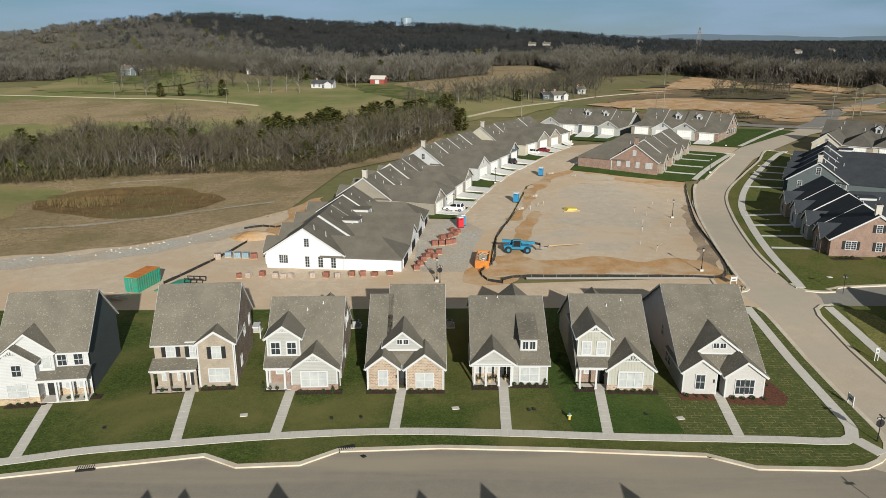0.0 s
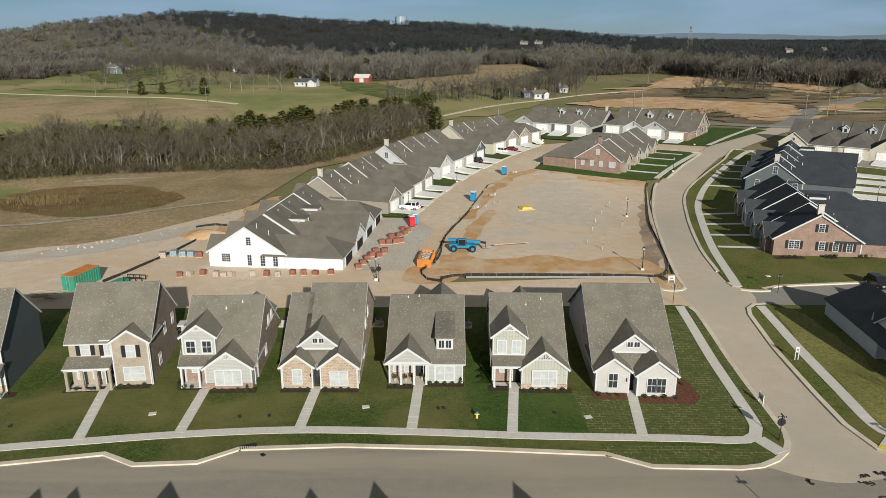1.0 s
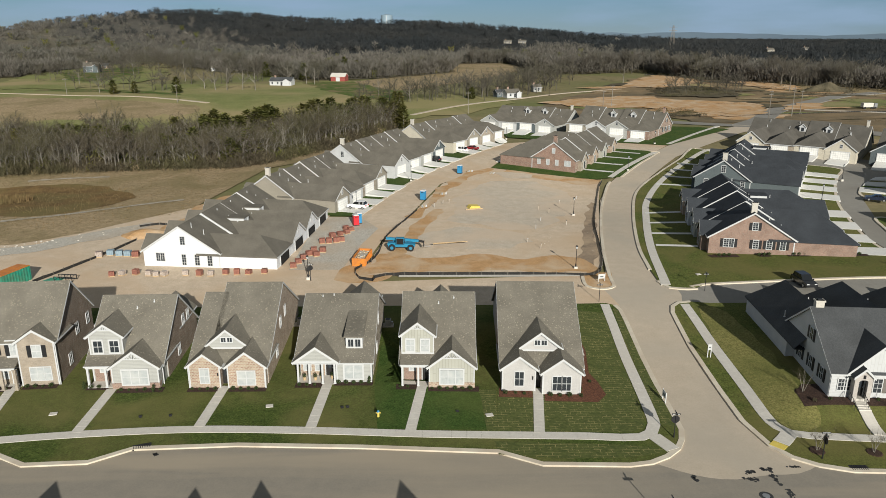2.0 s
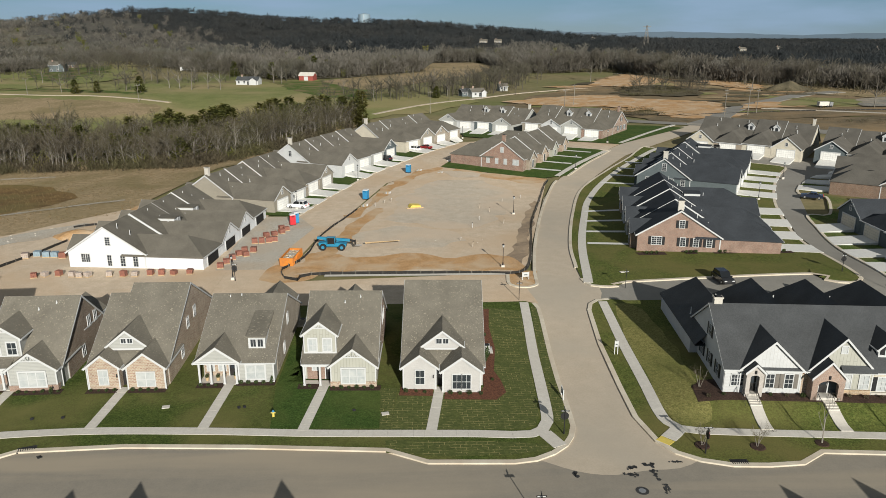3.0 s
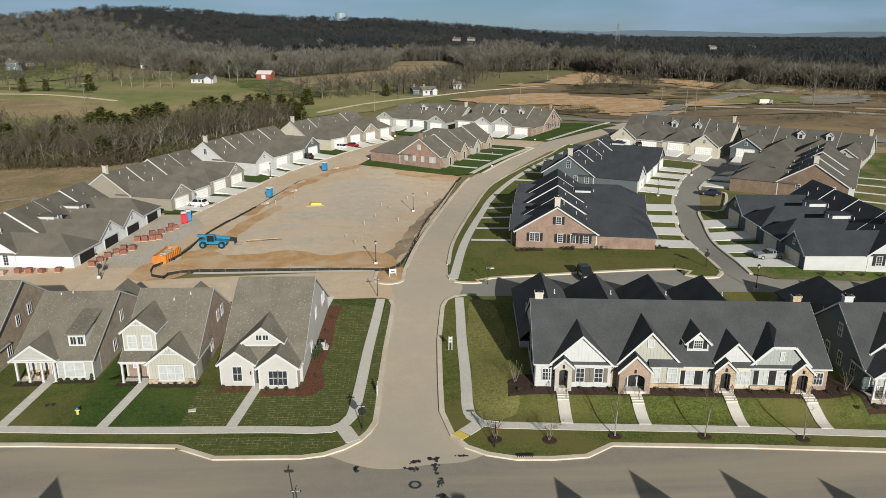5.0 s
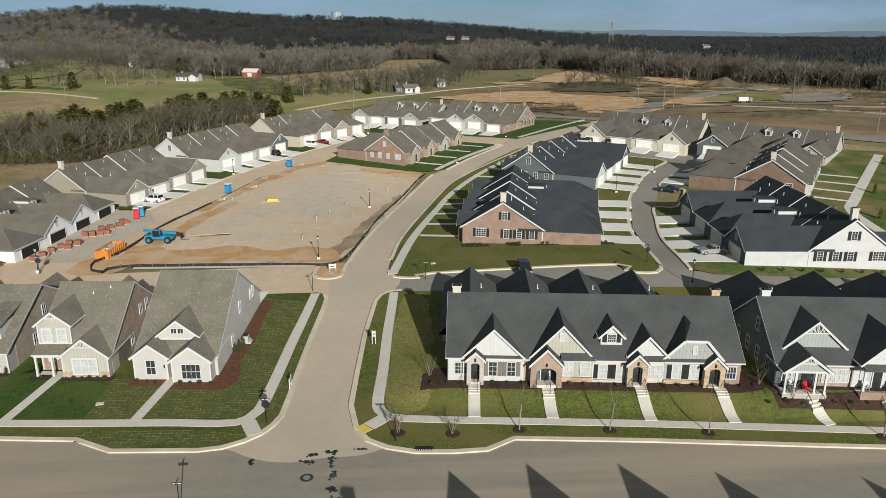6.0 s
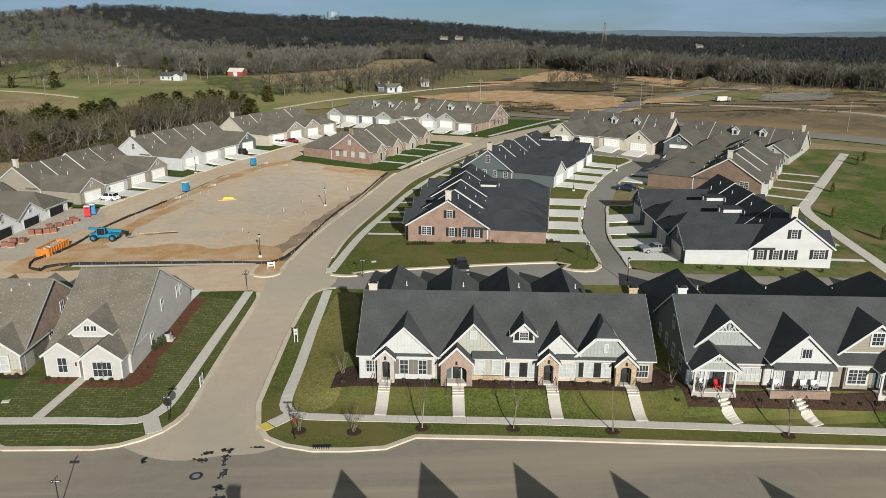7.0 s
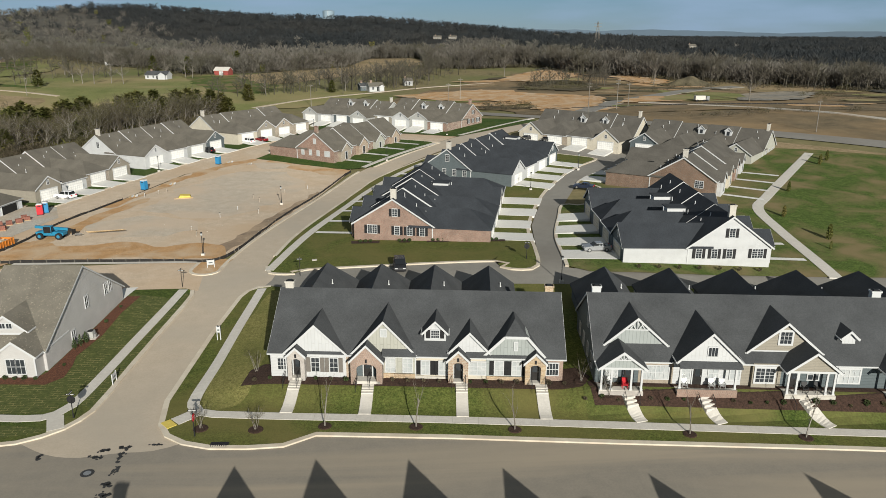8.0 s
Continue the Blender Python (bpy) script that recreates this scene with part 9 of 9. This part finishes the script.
rf = random.Random(77)
while len(far) + len(ridge) + len(fe) < 14500:
    u = rf.random()
    y = 380 + 3000 * u ** 2.1
    x = rf.uniform(-0.85, 1.05) * (y * 0.95) + 20
    if not inside(x, y, hill):
        continue
    if any(abs(x - hx * y / hy) < 13 and hy - 110 < y < hy + 14 for hx, hy in FAR_HOUSES):
        continue
    # grassy clearings on the lower slope
    if y < 960 and x < -150 and noise.noise(Vector((x * 0.011, y * 0.008, 7.0))) > 0.2:
        continue
    s = (0.7 + 0.5 * rf.random()) * (1 + 0.25 * noise.noise(Vector((x * 0.02, y * 0.02, 1.0))))
    place = (rf.randrange(6), x, y, land(x, y) - 0.5, rf.uniform(0, 6.28), s * (1 + y / 2000), s)
    # past this soft edge trees take the colour darkened for cloud shadow
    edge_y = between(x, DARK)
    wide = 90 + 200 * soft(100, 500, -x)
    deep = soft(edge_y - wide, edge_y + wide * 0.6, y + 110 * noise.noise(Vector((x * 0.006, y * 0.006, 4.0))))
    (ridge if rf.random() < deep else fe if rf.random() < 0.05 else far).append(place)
# a close front of trees along the woods' foot
while len(far) < 9500:
    x = rf.uniform(-420, 430)
    y = between(x, FOOT) + 2 + 75 * rf.random() ** 1.4
    s = 0.7 + 0.45 * rf.random()
    far.append((rf.randrange(6), x, y, land(x, y) - 0.3, rf.uniform(0, 6.28), s, s))
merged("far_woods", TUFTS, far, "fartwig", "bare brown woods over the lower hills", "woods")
merged("ridge_woods", TUFTS, ridge, "shadow_woods", "woods along the ridge and horizon, painted dark for cloud shadow", "woods")
merged("far_evergreens", [tuft(41, 60, 10, 2.6)], fe, "cedar", "scattered evergreens in the far woods", "woods")
# tall bare trees along the woods' foot, and hedges between the fields
LIGHT = [twiggy(s, 12.0, 4.4, 190, 0.085) for s in (81, 82, 83, 84, 85, 86)]
mid, under = [], []
HEDGES = ((-330, 500, -262, 540, 50, 10, 1.0), (-258, 690, -190, 640, 50, 14, 1.1), (-185, 625, -110, 562, 90, 9, 1.1), (-110, 560, -69, 510, 50, 8, 1.1), (-69, 505, -10, 530, 44, 9, 1.1), (-10, 535, 36, 580, 50, 8, 1.1), (45, 705, 95, 705, 40, 8, 1.2), (104, 690, 108, 580, 30, 5, 1.1), (95, 555, 185, 560, 80, 9, 1.3),
          (185, 550, 190, 500, 30, 5, 1.3), (190, 495, 260, 435, 80, 10, 1.35), (258, 432, 330, 375, 80, 12, 1.2), (330, 375, 480, 320, 90, 14, 1.1), (40, 400, 120, 530, 45, 16, 1.0), (-250, 560, -180, 590, 40, 18, 1.0), (-160, 600, -300, 660, 60, 22, 1.1),
          (-150, 470, -60, 510, 26, 9, 1.0), (8, 372, 60, 410, 30, 5, 1.0), (-20, 365, 20, 385, 20, 6, 1.0), (62, 400, 92, 460, 40, 9, 1.1), (150, 400, 195, 412, 34, 6, 0.8), (-280, 700, -230, 820, 40, 14, 1.0), (-240, 480, -200, 560, 16, 12, 1.0), (-190, 440, -130, 425, 14, 5, 0.9))
for i, (x0, y0, x1, y1, n, wdt, tall) in enumerate(HEDGES):
    for _ in range(n):
        t = rf.random()
        x, y = x0 + (x1 - x0) * t + rf.gauss(0, wdt * 0.6), y0 + (y1 - y0) * t + rf.gauss(0, wdt)
        q = tall * rf.uniform(0.6, 1.2)
        mid.append((rf.randrange(6), x, y, land(x, y), rf.uniform(0, 6.28), q * 0.95, q))
        for _ in range(2 if i < 12 else 0):
            dx, dy = rf.gauss(0, 4), rf.gauss(3, 4)
            under.append((rf.randrange(4), x + dx, y + dy, land(x + dx, y + dy), rf.uniform(0, 6.28), q * rf.uniform(0.6, 1.5), q * rf.uniform(0.4, 0.9)))
merged("hedge_trees", [arrays(w) for w, _ in LIGHT], mid, "hazel", "bare hedgerow trees between the fields", "trees")
merged("hedge_crowns", [arrays(t) for _, t in LIGHT], mid, "hazel", "bare twigs of hedgerow trees between the fields", "trees")
merged("hedge_scrub", BUSH, under, "twig", "tangled scrub under hedgerow trees", "scrub")
# ground beyond the estate
solid("pasture", drape(rough_edge([(-300, 330), (-190, 262), (-150, 262), (-86, 288), (-30, 306), (8, 318), (40, 340), (60, 372), (40, 400), (-8, 430), (-40, 500), (-62, 489), (-110, 470), (-240, 470), (-330, 440)], 8, 6), 0.06, 10), "slope", "olive green grazed pasture", "pasture")
solid("pasture", drape(rough_edge([(-230, 395), (-174, 386), (-119, 372), (-95, 358), (-100, 336), (-144, 322), (-230, 330)], 6, 8), 0.1, 10), "drygrass", "bleached tan grass beside the farm track", "pasture")
solid("pasture", drape(rough_edge([(-250, 440), (-196, 436), (-172, 500), (-186, 570), (-206, 630), (-240, 710), (-270, 690), (-272, 540)], 8, 14), 0.32, 10), "slope", "olive green slope round a farmhouse", "pasture")
solid("pasture", drape(rough_edge([(-232, 500), (-206, 490), (-200, 540), (-214, 600), (-240, 640), (-250, 560)], 8, 12), 0.42, 10), "meadow", "greener grass on a farmhouse slope", "pasture")
solid("pasture", drape(rough_edge([(-66, 484), (-30, 486), (2, 430), (7, 382), (-12, 384), (-28, 402), (-48, 440)], 6, 5), 0.12, 8), "meadow", "bright green pasture beside the barn", "pasture")
solid("pasture", drape(rough_edge([(-210, 424), (-150, 414), (-120, 402), (-124, 412), (-160, 430), (-205, 440)], 6, 4), 0.12, 8), "meadow", "green grass strip beside the farm track", "pasture")
solid("tan_field", drape(rough_edge([(-34, 490), (0, 434), (45, 500), (88, 600), (86, 690), (40, 705), (-2, 550)], 8, 4), 0.15, 10), "drygrass", "tan stubble field on a rise", "field")
solid("rough_verge", drape([(102, 298), (139, 264), (184, 222), (216, 192), (282, 130), (300, 140), (330, 250), (260, 262), (205, 274), (140, 280)], 0.0, 8), "cleared", "rough brown verge along the country road", "bare land")
solid("rough_verge", drape([(96, 292), (136, 258), (178, 214), (208, 186), (276, 124), (262, 120), (200, 180), (150, 232), (128, 262), (100, 284)], 0.0, 8), "drygrass", "tan grass verge along the country road", "bare land")
solid("green_slope", drape(rough_edge([(-170, 122), (-104, 134), (-98, 148), (-104, 170), (-108, 194), (-170, 194)], 3, 5), 0.12, 5), "pasture", "green grass slope beside the pond", "grass")
solid("stubble", drape(rough_edge([(225, 405), (273, 358), (330, 398), (420, 325), (540, 320), (500, 410), (340, 452), (240, 512), (212, 490)], 8, 5), 0.04, 10), "drygrass", "tan rough grass beyond the cleared land", "field")
CLEARED = [(62, 320), (104, 312), (140, 280), (205, 274), (260, 262), (330, 250), (420, 330), (330, 400), (273, 361), (233, 410), (218, 470), (175, 520), (124, 440), (74, 360)]
solid("cleared_land", drape(rough_edge(CLEARED, 8, 6), 0.1, 8), "cleared", "cleared brown land with earth heaps", "bare land")
for pts in ([(72, 366), (100, 381), (125, 386), (145, 364), (170, 345), (167, 318), (147, 297), (134, 303), (123, 331), (93, 345)], [(135, 449), (165, 504), (181, 520), (193, 480), (172, 440), (158, 428), (141, 438)], [(207, 465), (229, 465), (236, 435), (221, 408), (208, 422)], [(170, 312), (220, 320), (228, 335), (200, 340), (180, 330)]):
    solid("earth_berm", drape(rough_edge(pts, 4, 7), 0.5, 5), "clay", "graded orange earth on cleared land", "bare soil")
ra = random.Random(58)
for nm, mt, n, lab in (("scrub_patch", "scrubland", 26, "dark scrubby ground on cleared land"), ("grass_patch", "slope", 16, "thin olive grass on cleared land"), ("soil_patch", "clay", 14, "bare scraped soil on cleared land"), ("straw_patch", "drygrass", 18, "tan straw-strewn ground on cleared land")):
    for k in range(n):
        cx, cy = ra.uniform(90, 330), ra.uniform(285, 470)
        if not inside(cx, cy, CLEARED) or (mt != "scrubland" and math.hypot(cx - 160, cy - 402) < 24):
            continue
        a, b = ra.uniform(6, 20), ra.uniform(3, 9)
        solid(nm, drape(rough_edge([(cx + a * (0.7 + 0.5 * ra.random()) * math.cos(q), cy + b * (0.7 + 0.5 * ra.random()) * math.sin(q)) for q in [2 * math.pi * w / 9 for w in range(9)]], 2.5, 3), 0.2 + 0.012 * k, 6), mt, lab, "bare soil")
solid("scrub_patch", drape(rough_edge([(139, 386), (157, 428), (173, 434), (183, 417), (182, 380), (163, 374)], 3, 5), 0.62, 6), "scrubland", "dark scrubby ground on cleared land", "bare soil")
solid("grass_patch", drape(rough_edge([(201, 339), (228, 354), (242, 348), (224, 319), (195, 322)], 3, 3), 0.56, 6), "slope", "yellow-green grass on cleared land", "grass")
solid("rubble_field", drape(rough_edge([(245, 351), (270, 364), (284, 359), (257, 318), (225, 311)], 3, 4), 0.56, 6), "rubblefield", "heaps of broken grey stone", "rubble")
solid("farm_track", ribbon(smooth([(-330, 432), (-231, 413), (-174, 399), (-144, 396), (-117, 384), (-94, 370)], 8), 1.1, 1.1, 0.2, 0.3), "greydirt", "pale farm track across the pasture", "track")
solid("farm_track", ribbon(smooth([(10, 330), (34, 360), (62, 384), (90, 410), (130, 430)], 8), 1.2, 1.2, 0.16, 0.2), "greydirt", "pale farm track between fields", "track")
silt_fence([(171, 527), (184, 530), (193, 476), (206, 455), (218, 438), (221, 399)], "long black silt fence along an earth bank")
silt_fence([(97, 360), (137, 352), (173, 337)], "low black silt fence across graded clay")
silt_fence([(110, 312), (150, 300), (200, 300), (260, 285)], "long black silt fence along the new road")


hp = Geo()
for k in range(9):
    for i in range(24):
        a, q = i / 24 * 2 * math.pi, k / 8
        x, y = 238 + 17 * q * math.cos(a), 404 + 9 * q * math.sin(a)
        hp.v.append((x, y, land(x, y) - 0.2 + 4.6 * (1 - soft(0.1, 1.0, q)) * (1 + 0.35 * noise.noise(Vector((x * 0.2, y * 0.2, 0))))))
        if k:
            b_, c_ = (k - 1) * 24, k * 24
            hp.f.append((b_ + i, c_ + i, c_ + (i + 1) % 24, b_ + (i + 1) % 24))
solid("earth_heap", hp, "scrubland", "dark earth mound on cleared land", "bare soil")
bs = []
for x0, y0, x1, y1, n in ((142, 380, 180, 424, 260), (112, 300, 134, 326, 110), (222, 396, 254, 410, 60), (190, 330, 320, 420, 90), (262, 310, 330, 370, 60), (180, 250, 250, 268, 40)):
    for _ in range(n):
        x, y = rf.uniform(x0, x1), rf.uniform(y0, y1)
        q = rf.uniform(0.3, 0.9)
        bs.append((rf.randrange(4), x, y, land(x, y), rf.uniform(0, 6.28), q, q * rf.uniform(0.5, 1.0)))
merged("scrub", BUSH, bs, "twig", "dark leafless scrub on the cleared land", "scrub")


def farmhouse(x, y, turn, w, d, h, wall, roof, label, porch=True):
    r = thing("farmhouse", pose(x, y, land(x, y), 0, 0, turn), label, "house", "farm buildings")
    main_body(r, -w / 2, w / 2, d / 2, 0, h, 0.6, wall, roof)
    for i in range(max(2, int(w / 3.5))):
        window(r, -w / 2 + (i + 0.5) * w / max(2, int(w / 3.5)), -0.02, 0.9, 1.0, 1.4, pane="glass")
    door(r, 0.6, -0.03, 0.1)
    if porch:
        fgable(r, w * 0.3, w * 0.16, -1.5, d * 0.5, h, 0.6, wall, roof)
    chimney(r, -w * 0.3, d / 2, h, h + d * 0.3 + 1.2, "brick")
    return r


farmhouse(-76, 462, -8, 14, 7, 2.8, "white_lap", "roof_dark", "long white farmhouse with a grey roof")
farmhouse(63, 392, 20, 8, 6, 2.6, "white_lap", "roof_plain", "small white farmhouse beside bare trees")
farmhouse(57, 396, 20, 6, 5, 2.4, "slate", "roof_dark", "low dark outbuilding beside a white house", False)
farmhouse(80, 424, 10, 5, 5, 2.6, "grey_lap", "roof_plain", "small grey shed near the farm track", False)
farmhouse(-238, 560, 10, 11, 8, 5.2, "slate", "roof_plain", "two-storey grey house with porch on a slope")
farmhouse(-253, 610, 0, 12, 6, 2.6, "brick_dark", "roof_dark", "low brown house among trees", False)
farmhouse(-146, 585, 5, 18, 7, 2.8, "white_lap", "roof_plain", "long white house among bare trees", False)
farmhouse(132, 566, 10, 14, 9, 4.5, "brick", "roof_plain", "brick house among bare trees")
for hx, hy in FAR_HOUSES:
    farmhouse(hx, hy, 15 if hx > 200 else -12, 10, 7, 3.4, "tan", "roof_plain", "tan house far off among dark woods", False)
# backdrop ridge; its haze is in the colour
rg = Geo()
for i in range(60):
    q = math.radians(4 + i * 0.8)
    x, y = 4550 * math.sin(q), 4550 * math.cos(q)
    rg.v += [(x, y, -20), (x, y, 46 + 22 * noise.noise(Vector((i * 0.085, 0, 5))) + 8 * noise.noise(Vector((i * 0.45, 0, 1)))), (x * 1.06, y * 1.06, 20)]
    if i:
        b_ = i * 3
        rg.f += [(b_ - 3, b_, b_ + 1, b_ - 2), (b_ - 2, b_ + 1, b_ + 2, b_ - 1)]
solid("distant_hills", rg, "distance", "low hills on the far horizon, painted blue with haze", "hills")
r = thing("barn", pose(-43.5, 498, land(-43, 498), 0, 0, -12), "red board barn with a pale metal roof", "barn", "farm buildings")
part("wall", Geo().prism([(-3.5, -0.5), (3.5, -0.5), (3.5, 3.2), (0, 5.2), (-3.5, 3.2)], -5, 5, "x"), "redbarn", r)
part("roof", Geo().prism([(x, z + 0.1) for x, z in chevron(3.5, 3.2, 0.57, 0.4, 0.15)], -5.3, 5.3, "x"), "concrete", r)
part("barn_door", Geo().box(-1.4, -3.58, 0, 1.4, -3.5, 2.6), "trim", r)
r = thing("trailer", pose(208, 314, land(208, 314), 0, 0, 5), "white box trailer parked on cleared land", "trailer")
part("box_body", Geo().box(-2.3, -1.0, 0.8, 2.3, 1.0, 2.6), "concrete", r)
for xx in (-1.6, 1.6, 3.2):
    part("wheel", Geo().tube((xx, -1.25, 0.5), (xx, -0.95, 0.5), 0.5, 0.5, 12), "rubber", r)
part("cab", Geo().box(2.7, -1.05, 0.6, 4.1, 1.05, 2.4), "carsilver", r)


def pole(x, y, h=10.5, arms=1):
    r = thing("utility_pole", pose(x, y, land(x, y), 0, 0, 30), "weathered wooden utility pole with crossarm", "pole", "utility poles")
    part("shaft", Geo().tube((0, 0, -0.5), (0, 0, h), 0.17, 0.11, 7), "bark", r)
    for k in range(arms):
        part("crossarm", Geo().box(-1.3, -0.06, h - 0.9 - k * 1.1, 1.3, 0.06, h - 0.75 - k * 1.1), "bark", r)
        for i in (-1.15, -0.5, 0.5, 1.15):
            part("insulator", Geo().tube((i, 0, h - 0.75 - k * 1.1), (i, 0, h - 0.55 - k * 1.1), 0.05, 0.04, 6), "metal", r)


for x, y, h, a in ((35.7, 332, 10, 1), (104.6, 346, 10.5, 1), (165.2, 293, 12, 2), (150.8, 282, 12, 2), (98.4, 337, 9, 1), (206.8, 217, 10, 1), (-180, 402, 9, 1), (-110, 372, 9, 1), (172, 300, 10, 1)):
    pole(x, y, h, a)
r = thing("pylon", pose(318, 930, land(318, 930)), "lattice steel power pylon above the far woods", "pylon")
for sx in (-1, 1):
    for sy in (-1, 1):
        part("leg", Geo().beam((sx * 3.2, sy * 3.2, 0), (sx * 0.5, sy * 0.5, 30), 0.3, 0.3), "bark", r)
for k in range(8):
    q = 3.2 - 2.7 * k / 8
    part("brace", Geo().beam((-q, -q, 30 * k / 8), (q - 0.3, -q + 0.3, 30 * (k + 1) / 8), 0.18, 0.18), "bark", r)
for z in (24, 28):
    part("crossarm", Geo().beam((-5, 0, z), (5, 0, z), 0.3, 0.4), "bark", r)
r = thing("water_tank", pose(-68, 1420, land(-68, 1420)), "pale blue water tank on the hilltop", "water tank")
part("tank", Geo().tube((0, 0, 0), (0, 0, 17), 11, 11, 24).tube((0, 0, 17), (0, 0, 19), 11, 3, 24), "bluewrap", r)
part("ladder", Geo().box(-0.3, -11.2, 0, 0.3, -11, 17), "metal", r)

# young street trees in mulch rings
SAP = [grow(s, 5.0, 0.34, 2, 0.013, 3) for s in (51, 52)]
SAP_M = [(raw_mesh("trunk", w, "bark"), raw_mesh("crown", t, "twig")) for w, t in SAP]
for i, (x, y) in enumerate(((71.1, 63.0), (80.4, 62.5), (90.4, 61.6), (107.9, 60.1), (119.3, 59.0), (135, 57.4))):
    r = thing("street_tree", pose(x, y, land(x, y) + 0.14, 0, 0, 80 * i), "slender bare sapling in a mulch ring", "tree", "street trees")
    part("trunk", SAP_M[i % 2][0], None, r)
    part("crown", SAP_M[i % 2][1], None, r)
    part("mulch_ring", Geo().tube((0, 0, -0.1), (0, 0, 0.07), 0.8, 0.65, 14), "mulch", r)
CLUMP = grow(61, 2.6, 1.0, 3, 0.014, 6)
CLUMP_M = raw_mesh("crown", CLUMP[1], "twig")
for i, (x, y) in enumerate(((58.6, 63.0), (64.2, 62.6), (98.7, 68.4), (101.0, 65.6), (62.2, 73.5))):
    r = thing("ornamental_tree", pose(x, y, land(x, y) + 0.14, 0, 0, 60 * i), "bare many-stemmed ornamental tree in mulch", "tree", "ornamental trees")
    for k in range(4):
        part("stem", Geo().tube((0.1 * k - 0.15, 0.05 * (k % 2), -0.1), (0.75 * math.cos(k * 1.7), 0.75 * math.sin(k * 1.7), 2.4), 0.035, 0.012, 5), "bark", r)
    part("crown", CLUMP_M, None, r)
    part("mulch_ring", Geo().tube((0, 0, -0.1), (0, 0, 0.07), 0.9, 0.7, 14), "mulch", r)
for x, y, s in ((155.9, 119.5, 0.75), (153.3, 114.3, 0.4), (154.4, 133.2, 0.6), (164.5, 151.1, 0.6), (184.8, 175.0, 0.7), (188.8, 179.0, 0.7), (190, 140, 0.5)):
    shrub(x, y, s, "cedar", 9, 2.2, "young cedar on the open meadow", "evergreen")
